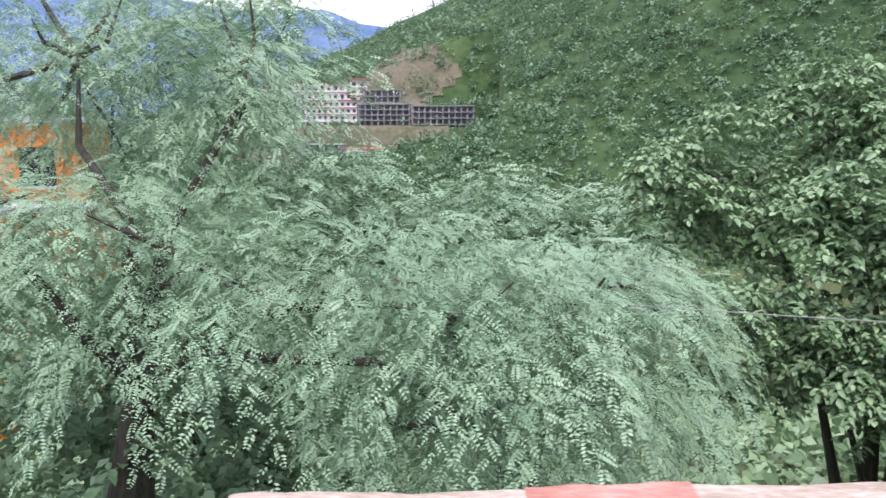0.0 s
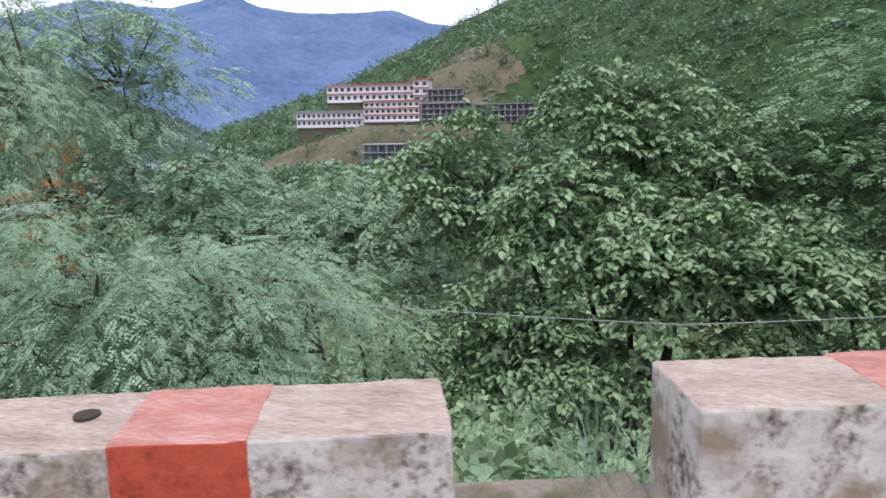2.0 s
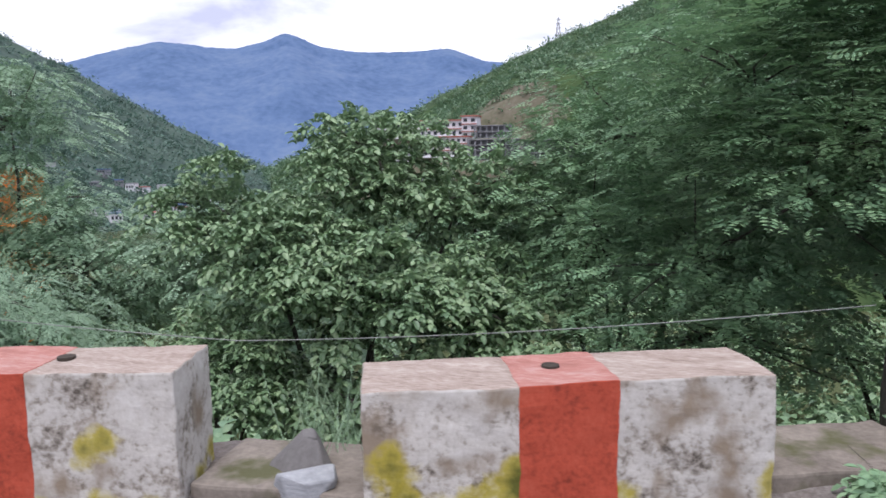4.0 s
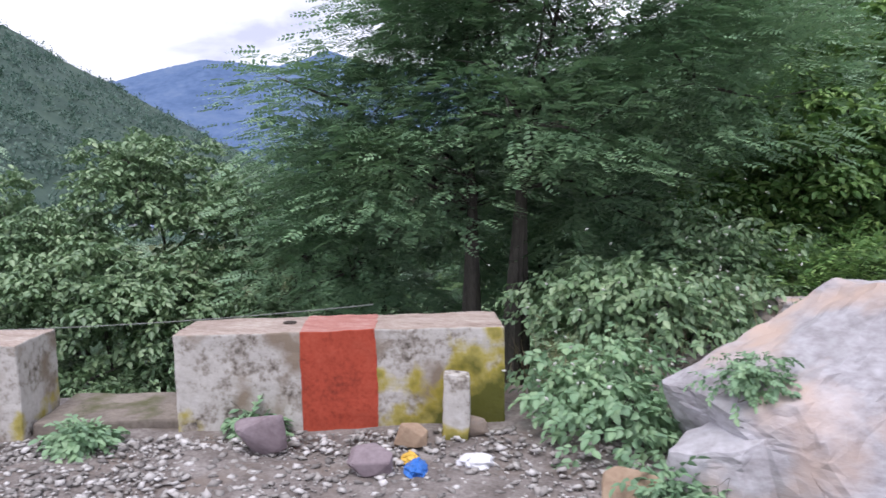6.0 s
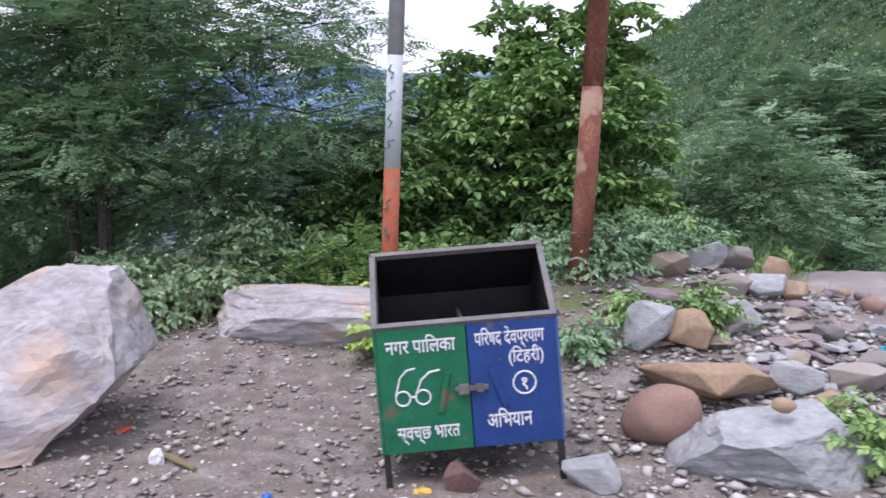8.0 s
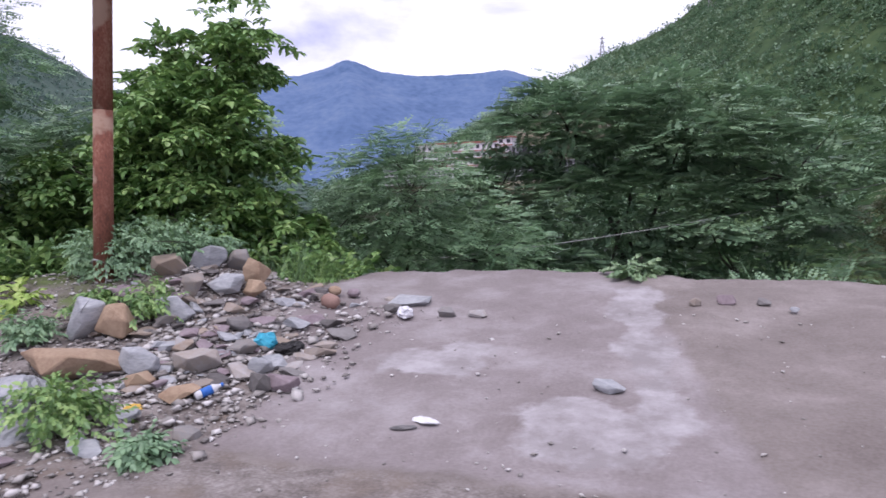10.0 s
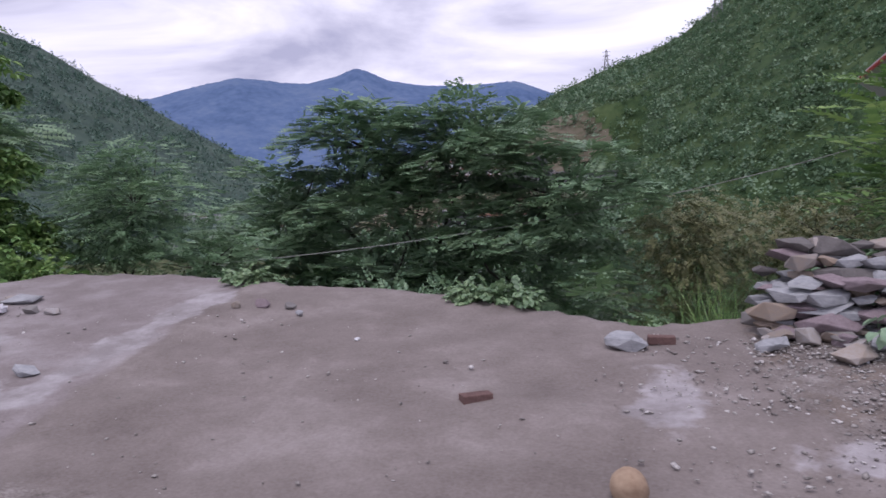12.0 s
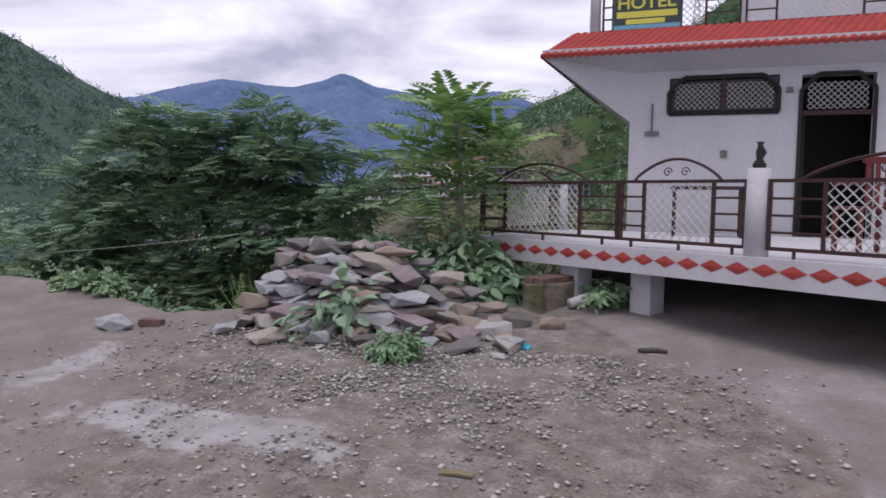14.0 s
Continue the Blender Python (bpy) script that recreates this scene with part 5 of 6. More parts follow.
# ---- hotel ----
M_PAINT = mat("white_wall_paint", [(0.3, (0.42, 0.41, 0.44)), (0.7, (0.54, 0.53, 0.57))], 1.5, 0.8, bump=0.05, fine=20, blotch=(0.9, 0.58, 0.75, (0.4, 0.38, 0.38)))
M_TILE = mat("red_painted_tiles", [(0.3, (0.26, 0.035, 0.03)), (0.7, (0.43, 0.068, 0.056))], 4, 0.7, bump=0.2, fine=30)
M_IRON = mat("dark_brown_ironwork", [(0.3, (0.025, 0.012, 0.012)), (0.7, (0.07, 0.03, 0.03))], 9, 0.55, bump=0.1)
M_LATT = mat("pale_lattice_wire", [(0.3, (0.4, 0.4, 0.4)), (0.7, (0.56, 0.56, 0.56))], 9, 0.6, bump=0)
M_GLASS = mat("dark_window", [(0.3, (0.01, 0.011, 0.013)), (0.7, (0.025, 0.027, 0.03))], 3, 0.15, bump=0)
M_MAROON = mat("maroon_plastic", [(0.3, (0.1, 0.015, 0.015)), (0.7, (0.16, 0.03, 0.03))], 8, 0.4, bump=0)
hotel = empty("hotel", pose(21.62, 13.5, 0, 0, 0, -2), "white two-storey hotel with red tiled eave and iron railings", "building")
# front wall with a window opening and a doorway; u to the right, v inwards
for lo_, hi_ in (((0, 0, -3), (0.54, 0.25, 3.7)), ((0.54, 0, -3), (1.97, 0.25, 2.58)), ((0.54, 0, 3.1), (1.97, 0.25, 3.7)), ((1.97, 0, -3), (2.24, 0.25, 3.7)),
                 ((2.24, 0, 3.08), (3.12, 0.25, 3.7)), ((2.24, 0, -3), (3.12, 0.25, 0.86)), ((3.12, 0, -3), (11, 0.25, 3.7))):
    part("wall", boxes((lo_, hi_)), M_PAINT, hotel)
part("side_wall", boxes(((0, 0.25, -3), (0.25, 7, 3.7))), M_PAINT, hotel)
part("rear_wall", boxes(((0.25, 6.75, -3), (11, 7, 3.7)), ((10.75, 0.25, -3), (11, 6.75, 3.7))), M_PAINT, hotel)
part("interior_floor", boxes(((0.25, 0.25, 0.7), (10.75, 6.75, 0.86))), M_CONC, hotel)
part("upper_wall", boxes(((1.6, 1.6, 3.7), (11, 7, 7.2))), M_PAINT, hotel)


def chamfer_frame(u0, u1, z0, z1, c, d, t):
    pts = [(u0, z0), (u0, z1 - c), (u0 + c, z1), (u1 - c, z1), (u1, z1 - c), (u1, z0), (u0, z0)]
    bm = bmesh.new()
    for (a, za), (b, zb) in zip(pts, pts[1:]):
        tube(bm, [(a, d, za), (b, d, zb)], [t, t], 4)
    return bm


win = part("window", boxes(((0.5, 0.06, 2.56), (2.0, 0.1, 3.12))), M_GLASS, hotel, "dark window with a diamond lattice")
part("frame", chamfer_frame(0.54, 1.97, 2.6, 3.1, 0.2, -0.01, 0.032), M_DARK, win)
part("mullion", boxes(((1.24, -0.02, 2.6), (1.28, 0.05, 3.1))), M_IRON, win)


def lattice(u0, u1, z0, z1, step, d, t=0.006):
    bm = bmesh.new()
    for sgn in (1, -1):
        k = -(z1 - z0)
        while k < (u1 - u0):
            a0, a1 = max(0, k), min(u1 - u0, k + (z1 - z0))
            if a1 - a0 > 0.01:
                za, zb = z0 + (a0 - k), z0 + (a1 - k)
                if sgn < 0:
                    tube(bm, [(u1 - a0, d, za), (u1 - a1, d, zb)], [t, t], 4, cap=False)
                else:
                    tube(bm, [(u0 + a0, d, za), (u0 + a1, d, zb)], [t, t], 4, cap=False)
            k += step
    return bm


tagged(part("lattice", lattice(0.62, 1.22, 2.66, 3.02, 0.075, 0.03, 0.005), M_LATT, win), kind="stuff")
tagged(part("lattice", lattice(1.3, 1.9, 2.66, 3.02, 0.075, 0.03, 0.005), M_LATT, win), kind="stuff")
door = part("doorway", chamfer_frame(2.24, 3.12, 0.86, 3.08, 0.2, -0.005, 0.034), M_DARK, hotel, "open dark doorway with a latticed fanlight")
tagged(part("fanlight", lattice(2.32, 3.04, 2.62, 2.98, 0.08, 0.03, 0.006), M_LATT, door), kind="stuff")
part("transom", boxes(((2.24, -0.01, 2.54), (3.12, 0.06, 2.6))), M_IRON, door)
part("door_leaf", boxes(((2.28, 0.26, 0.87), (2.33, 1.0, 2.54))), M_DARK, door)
# Added black sheet: the unlit room behind the doorway, put into colour.
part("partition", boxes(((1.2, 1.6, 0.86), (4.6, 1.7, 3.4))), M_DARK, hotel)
part("conduit", boxes(((0.3, -0.02, 2.35), (0.33, 0.0, 2.75)), ((0.22, -0.03, 2.3), (0.42, 0.0, 2.36)), ((1.25, -0.02, 1.98), (1.34, 0, 2.08)), ((2.05, -0.03, 2.85), (2.14, 0, 2.92))), M_STEEL, hotel)

# eave: sloped soffit and ribbed red tiles
bm = bmesh.new()
a = [bm.verts.new(p) for p in ((-1.2, -0.5, 3.41), (11, -0.5, 3.41), (11, 0.0, 3.2), (0.0, 0.0, 3.2), (0.0, 0.0, 2.5), (0.0, 5, 2.5), (-1.2, 5, 3.41))]
b = [bm.verts.new(p) for p in ((-1.2, -0.5, 3.5), (11, -0.5, 3.5), (11, 5, 3.75), (-1.2, 5, 3.5))]
bm.faces.new((a[0], a[1], a[2], a[3]))
bm.faces.new((a[0], a[3], a[4]))
bm.faces.new((a[0], a[4], a[5], a[6]))
bm.faces.new((a[0], b[0], b[1], a[1]))
bm.faces.new((a[0], a[6], b[3], b[0]))
bm.faces.new(b)
bmesh.ops.recalc_face_normals(bm, faces=bm.faces)
part("eave_soffit", bm, M_PAINT, hotel)


def ribbed(p0, p1, up, n, name, cut0=(0, 0, 0), cut1=(0, 0, 0)):
    """Tiles from eave line p0-p1 along up: half-round ribs; cut0, cut1: how far the hips draw in the upper corners."""
    p0, p1, up = Vector(p0), Vector(p1), Vector(up)
    bm = bmesh.new()
    side_ = (p1 - p0) / n
    nrm = side_.cross(up).normalized()
    k = 4
    rows_ = []
    for w in (0.0, 1.0):
        rows_.append([bm.verts.new(p0 + side_ * (i / k) + up * w + w * (Vector(cut0).lerp(Vector(cut1), i / (n * k))) + nrm * 0.025 * abs(math.sin(math.pi * i / k))) for i in range(n * k + 1)])
    for i in range(n * k):
        bm.faces.new((rows_[0][i], rows_[0][i + 1], rows_[1][i + 1], rows_[1][i]))
    low = [bm.verts.new(v.co - nrm * 0.05 - up.normalized() * 0.02) for v in rows_[0]]
    for i in range(n * k):
        bm.faces.new((low[i], low[i + 1], rows_[0][i + 1], rows_[0][i]))
    part(name, bm, M_TILE, hotel, "ribbed red eave tiles")


ribbed((-1.22, -0.53, 3.42), (11, -0.53, 3.42), (0, 0.4, 0.36), 110, "eave_tiles", cut0=(0.4, 0, 0))
ribbed((-1.22, 5, 3.42), (-1.22, -0.53, 3.42), (0.4, 0, 0.36), 50, "eave_tiles", cut1=(0, 0.4, 0))
part("upper_floor", boxes(((-0.8, -0.1, 3.52), (11, 6, 3.76))), M_PAINT, hotel)


def rail_panel(parent, L, m, h=0.56, z0=0.06):
    p = part("railing", boxes(((0, -0.015, z0 + h), (L, 0.015, z0 + h + 0.03))), M_IRON, parent)
    p.matrix_local = m
    part("bottom_rail", boxes(((0, -0.015, z0), (L, 0.015, z0 + 0.03))), M_IRON, p)
    for u in (0.0, L * 0.2, L * 0.75, L - 0.03):
        part("post", boxes(((u, -0.014, z0), (u + 0.03, 0.014, z0 + h))), M_IRON, p)
    for k in (1, 2, 3):
        part("bar", boxes(((0, -0.01, z0 + h * k / 4), (L * 0.2, 0.01, z0 + h * k / 4 + 0.02))), M_IRON, p)
        part("bar", boxes(((L * 0.75, -0.01, z0 + h * k / 4), (L, 0.01, z0 + h * k / 4 + 0.02))), M_IRON, p)
    for u in (L * 0.1, L * 0.5, L * 0.9):
        part("foot", boxes(((u, -0.012, -0.02), (u + 0.02, 0.012, z0))), M_IRON, p)
    bm = bmesh.new()
    pts = [(L * (0.12 + 0.7 * u), 0, z0 + h + 0.02 + 0.2 * math.sin(math.pi * u) ** 0.8) for u in np.linspace(0, 1, 17)]
    tube(bm, pts, [0.014] * 17, 6)
    for c in (0.4, 0.54):
        tube(bm, [(L * c + 0.05 * (1 - s / 14) * math.cos(s * 0.75), 0, z0 + h + 0.1 + 0.05 * (1 - s / 14) * math.sin(s * 0.75)) for s in range(13)], [0.006] * 13, 4)
    part("arch", bm, M_IRON, p)
    tagged(part("lattice", lattice(L * 0.2 + 0.03, L * 0.75, z0 + 0.03, z0 + h, 0.09, 0, 0.006), M_LATT, p), kind="stuff")
    return p


def post(parent, at, h, name="post", r=0.1):
    bm = bmesh.new()
    tube(bm, [(0, 0, 0), (0, 0, h)], [r, r * 0.9], 16)
    o = part(name, bm, M_PAINT, parent, "white round post", True)
    o.matrix_local = pose(*at)
    return o


# terrace: a slab on short columns, turned to face the road
TA = -32.7
terrace = empty("terrace", pose(20.0, 10.95, 0, 0, 0, TA), "white railed terrace on short columns before the hotel", "terrace")
bm = bmesh.new()
foot = [(0, 0), (8.5, 0), (8.5, 7.0), (-0.72, 2.45), ]
lo = [bm.verts.new((x, y, 0.68)) for x, y in foot]
hi = [bm.verts.new((x, y, 0.92)) for x, y in foot]
bm.faces.new(lo[::-1])
bm.faces.new(hi)
for i in range(4):
    bm.faces.new((lo[i], lo[(i + 1) % 4], hi[(i + 1) % 4], hi[i]))
bmesh.ops.recalc_face_normals(bm, faces=bm.faces)
part("slab", bm, M_PAINT, terrace)
bm = bmesh.new()
dv = [bm.verts.new(p) for p in ((-0.115, -0.004, 0), (0, -0.004, -0.055), (0.115, -0.004, 0), (0, -0.004, 0.055), (0, -0.012, 0))]
for i in range(4):
    bm.faces.new((dv[i], dv[(i + 1) % 4], dv[4]))
dia = bpy.data.meshes.new("diamond")
bm.to_mesh(dia)
bm.free()
dia.materials.append(M_TILE)
for i in range(30):
    o = new("diamond", dia)
    o.parent = terrace
    o.matrix_local = pose(0.13 + i * 0.235, 0, 0.82)
for x, y in ((1.45, 0.25), (2.25, 0.4), (5.6, 0.7), (7.6, 0.7)):
    part("column", boxes(((x - 0.12, y - 0.12, -2.0), (x + 0.12, y + 0.12, 0.68)), bevel=0.01), M_PAINT, terrace)
part("retaining_wall", boxes(((2.7, 3.4, -1.0), (8.5, 3.6, 0.68))), M_CONC, terrace)
rail_panel(terrace, 2.05, pose(0.03, 0.12, 0.92))
rail_panel(terrace, 1.32, pose(2.1, 0.12, 0.92))
rail_panel(terrace, 2.2, pose(3.6, 0.12, 0.92))
rail_panel(terrace, 2.3, pose(-0.68, 2.4, 0.92, 0, 0, -73))
pb_ = post(terrace, (3.5, 0.14, 0.92), 0.74)
post(terrace, (-0.6, 2.3, 0.92), 0.66, r=0.07)
bm = bmesh.new()
tube(bm, [(0, 0, 0.74), (0, 0, 0.77), (0, 0, 0.82), (0.01, 0, 0.87), (0, 0, 0.93), (0, 0, 0.96)], [0.05, 0.055, 0.025, 0.045, 0.02, 0.03], 12)
part("finial", bm, M_DARK, pb_, "dark metal finial", True)


def chair(at, turn, label):
    c = empty("plastic_chair", pose(*at, 0, 0, turn), label, "chair", "chairs on the terrace")
    part("seat", boxes(((-0.22, -0.2, 0.4), (0.22, 0.22, 0.43)), bevel=0.01), M_MAROON, c)
    for i in range(5):
        part("back_slat", boxes(((-0.19 + i * 0.085, 0.22, 0.43), (-0.15 + i * 0.085, 0.24, 0.82)), bevel=0.004), M_MAROON, c)
    part("top_rail", boxes(((-0.22, 0.215, 0.8), (0.22, 0.245, 0.86)), bevel=0.01), M_MAROON, c)
    for x in (-0.2, 0.2):
        for y in (-0.18, 0.2):
            part("leg", boxes(((x - 0.018, y - 0.018, 0), (x + 0.018, y + 0.018, 0.4))), M_MAROON, c)
        part("armrest", boxes(((x - 0.02, -0.2, 0.62), (x + 0.02, 0.24, 0.65)), bevel=0.006), M_MAROON, c)


chair((24.0, 9.9, 0.92), 200, "maroon plastic chair on the terrace")
chair((24.7, 10.1, 0.92), 150, "maroon plastic chair on the terrace")
tb = empty("side_table", pose(22.7, 12.4, 0.92), "small dark wooden table against the hotel wall", "table")
part("tabletop", boxes(((-0.45, -0.25, 0.6), (0.45, 0.25, 0.64)), bevel=0.008), M_IRON, tb)
for x in (-0.4, 0.4):
    for y in (-0.2, 0.2):
        part("leg", boxes(((x - 0.02, y - 0.02, 0), (x + 0.02, y + 0.02, 0.6))), M_IRON, tb)

# upper balcony rail and sign
for u, L in ((-0.55, 0.0), (3.5, 0.0)):
    post(hotel, (u, 0.1, 3.76), 1.2, r=0.08)
for u in (-0.45, 1.5):
    rail_panel(hotel, 1.9, pose(u, 0.1, 3.76), 0.7)
rail_panel(hotel, 2.2, pose(3.62, 0.1, 3.76), 0.7)
M_SIGN = mat("dark_printed_board", [(0.3, (0.03, 0.045, 0.05)), (0.7, (0.06, 0.08, 0.08))], 6, 0.5, bump=0)
M_SIGNY = mat("yellow_print", [(0.3, (0.55, 0.5, 0.08)), (0.7, (0.65, 0.6, 0.12))], 9, 0.6, bump=0)
M_SIGNB = mat("blue_print", [(0.3, (0.1, 0.28, 0.4)), (0.7, (0.2, 0.4, 0.5))], 5, 0.6, bump=0)
sign = empty("hotel_sign", pose(21.62 - 0.3, 13.5 + 0.03, 3.82, 0, 0, -2), "dark hotel name board with yellow lettering on the railing", "sign")
part("board", boxes(((0, 0, 0), (0.98, 0.02, 0.85)), bevel=0.004), M_SIGN, sign)
part("print_strip", boxes(((0.03, -0.004, 0.01), (0.95, 0.0, 0.07))), M_SIGNB, sign)
text_mesh("lettering", "HOTEL", 0.24, (0.48, -0.006, 0.3), sign, M_SIGNY, width=0.8, bold=0.004)
part("text_bar", boxes(((0.07, -0.005, 0.17), (0.91, -0.001, 0.26))), M_SIGNY, sign)
part("text_bar", boxes(((0.2, -0.005, 0.08), (0.74, -0.001, 0.15))), M_SIGNY, sign)

# stub of brick wall and pipe
stub = empty("stub_wall", pose(21.1, 9.75, gz(21.1, 9.75) - 0.05, 0, 0, 62), "broken stub of an old brick wall beside the yard", "wall stub")
part("core", rough_box((1.25, 0.26, 0.34), 3, 6, 0.02, 0.02), M_CONC, stub)
bk = rough_box((0.22, 0.12, 0.07), 1, 2, 0.004, 0.008)
bme = bpy.data.meshes.new("brick")
bk.to_mesh(bme)
bk.free()
bme.materials.append(M_BRICK)
for i in range(5):
    for j in range(2):
        o = new("brick", bme)
        o.parent = stub
        o.matrix_local = pose(0.02 + i * 0.24, 0.01 + j * 0.125, 0.335, 0, 0, R.uniform(-3, 3))
bm = bmesh.new()
tube(bm, [(0, 0, 0.06), (0.42, 0.5, 0.2)], [0.05, 0.05], 14)
pp = part("drain_pipe", bm, M_PAINT, None, "white plastic drain pipe lying by the yard", True)
pp.matrix_world = pose(21.35, 10.0, gz(21.35, 10.0))
tagged(pp, "white plastic drain pipe lying by the yard", "pipe")


# ---- shrubs, weeds and young trees ----
def bush(name, label, x, y, blobs, template, leaves, clumps, per, spread, size=(0.8, 1.2), droop=0.1, category="shrub", stem=0.02, group=""):
    b = gz(x, y)
    return tree(name, label, (x, y, b), [((x + c[0], y + c[1], b + c[2]), r, w) for c, r, w in blobs], template, leaves, clumps, per, spread, size, stem, 0.3, droop,
                category, twigs=0.5, group=group)


BIGLEAF = bunch(6, 0.16, 0.12, seed=21)
M_FLOWER = mat("white_flowers", [(0.3, (0.6, 0.6, 0.55)), (0.7, (0.75, 0.75, 0.72))], 20, 0.7, bump=0, translucent=0.2)
M_STRAW = leaf_mat("dry_straw", (0.16, 0.13, 0.07), (0.26, 0.21, 0.12), (0.36, 0.3, 0.19))
bush("lantana_bush", "flowering lantana bush between parapet and boulder", 2.05, 4.65, [((0, 0, 0.25), (0.45, 0.4, 0.3), 2), ((0.25, -0.35, 0.12), (0.35, 0.3, 0.2), 1)], SHRUB, M_FEATHER, 26, 14, 0.12, (0.7, 1.1))
bush("lantana_bush", "sprawling lantana bush with white flowers", 2.6, 6.0, [((-0.3, 0.2, 0.35), (0.6, 0.5, 0.35), 3), ((-0.8, 0.4, 0.4), (0.5, 0.5, 0.4), 2), ((0.4, 0.6, 0.3), (0.5, 0.4, 0.3), 2)], SHRUB, M_BROAD, 70, 16, 0.16)
bush("lantana_bush", "tall lantana bush with white flowers", 2.9, 7.4, [((0, 0, 1.2), (0.8, 0.6, 0.8), 3), ((0.9, 0.3, 0.9), (0.8, 0.6, 0.6), 2)], SHRUB, M_BROAD, 60, 18, 0.18)
bush("fern_shrub", "bright green ferny shrub behind the rock slab", 3.7, 7.4, [((0, 0, 0.45), (0.7, 0.5, 0.35), 2), ((0.5, 0.2, 0.6), (0.4, 0.4, 0.35), 1)], FROND, M_BRIGHT, 34, 16, 0.16, (0.8, 1.2))
bush("lime_shrub", "yellow-green broad-leaved shrub beside the dustbin", 5.1, 6.15, [((0, 0, 0.22), (0.26, 0.22, 0.2), 1)], BIGLEAF, M_LIME, 10, 7, 0.05, (0.4, 0.7))
bush("lime_shrub", "yellow-green broad-leaved shrub behind the rock slab", 5.15, 6.95, [((0, 0, 0.28), (0.4, 0.3, 0.2), 1)], BIGLEAF, M_LIME, 12, 8, 0.06, (0.4, 0.7))
bush("lime_shrub", "small yellow-green shrub on the mound", 6.0, 7.0, [((0, 0, 0.1), (0.16, 0.14, 0.1), 1)], BIGLEAF, M_LIME, 5, 5, 0.04, (0.4, 0.65))
bush("verge_shrub", "grey-green twiggy shrub round the rusty pole", 6.8, 7.75, [((0, 0, 0.3), (0.7, 0.4, 0.35), 2), ((-0.7, 0.2, 0.25), (0.4, 0.3, 0.25), 1), ((0.75, 0.3, 0.35), (0.5, 0.3, 0.3), 1)], SHRUB, M_FEATHER, 50, 20, 0.08, (0.4, 0.7))
for x, y, s, lab in ((6.77, 6.4, 0.2, "small bright green weed on the bank"), (8.66, 4.95, 0.32, "bushy green weed growing among rubble"), (8.5, 5.2, 0.24, "bushy green weed growing among rubble"),
                     (9.58, 4.8, 0.1, "low green weed on the gravel"), (7.15, 6.95, 0.22, "green weed among stones"), (7.75, 7.0, 0.24, "green weed among stones"),
                     (2.5, 3.35, 0.16, "green weed before the boulder"), (2.75, 3.3, 0.14, "green weed before the boulder"), (-0.9, 3.25, 0.1, "green weed by the sill"),
                     (0.0, 3.75, 0.08, "green weed at the parapet's foot"), (20.2, 8.1, 0.14, "low green weed on gravel"),
                     (21.7, 10.2, 0.2, "green weed by the terrace")):
    bush("weed", lab, x, y, [((0, 0, s * 0.7), (s, s, s * 0.7), 1)], SHRUB, M_BRIGHT if s > 0.2 else M_FEATHER, 12, 10, s * 0.3, (0.5, 0.9), category="weed", stem=0.006, group="weeds on the verge")
bush("creeper", "creeper with large round leaves at the lot's edge", 15.75, 9.45, [((0, 0, 0.08), (0.42, 0.16, 0.06), 2), ((-0.35, 0.05, 0.08), (0.25, 0.15, 0.06), 1)], BIGLEAF, M_BROAD, 16, 8, 0.05, (0.35, 0.6), category="creeper", stem=0.008)
bush("creeper", "creeper with large round leaves at the lot's edge", 12.2, 9.9, [((0, 0, 0.05), (0.28, 0.15, 0.05), 2)], BIGLEAF, M_BROAD, 8, 7, 0.05, (0.4, 0.6), category="creeper", stem=0.008)
bush("broadleaf_plant", "pale green large-leaved plant growing from the stone pile", 19.45, 8.6, [((0, 0, 0.3), (0.1, 0.1, 0.25), 1)], bunch(4, 0.2, 0.13, seed=30), M_ACACIA, 6, 3, 0.05, (0.6, 0.9), category="plant", stem=0.012)

tree("weed", "low grey-green weed rooted in a hollow of the boulder", (2.93, 3.68, 0.45), [((2.9, 3.62, 0.6), (0.18, 0.12, 0.1), 1)], SHRUB, M_FEATHER, 9, 14, 0.06, (0.35, 0.6), 0.006, 0.3, 0.1,
     "weed", twigs=0.5, group="weeds on the verge")

# white flower heads on the lantana
pts = []
for x, y, z, rx, rz, n in ((2.05, 4.6, 0.35, 0.5, 0.25, 26), (2.6, 5.9, 0.6, 1.2, 0.45, 40), (3.0, 7.2, 1.4, 1.2, 0.7, 36)):
    for _ in range(n):
        pts.append((x + rng.normal() * rx * 0.6, y - 0.3 + rng.normal() * 0.25, gz(x, y) + z + rng.normal() * rz * 0.5))
pos = np.array(pts)
v, f = scattered(octa, pos, rng.normal(size=(len(pos), 3)), rng.uniform(0.014, 0.026, len(pos)))
tagged(new("lantana_flowers", quad_mesh("lantana_flowers", v, f, M_FLOWER)), "small white flower heads scattered over the lantana", "flowers", kind="stuff")

# grass tufts
blade = (np.array([(0, -0.006, 0), (0, 0.006, 0), (0.5, 0.004, -0.02), (0.5, -0.004, -0.02), (1.0, 0.001, -0.18), (1.0, -0.001, -0.18)]), [(0, 1, 2, 3), (3, 2, 4, 5)])


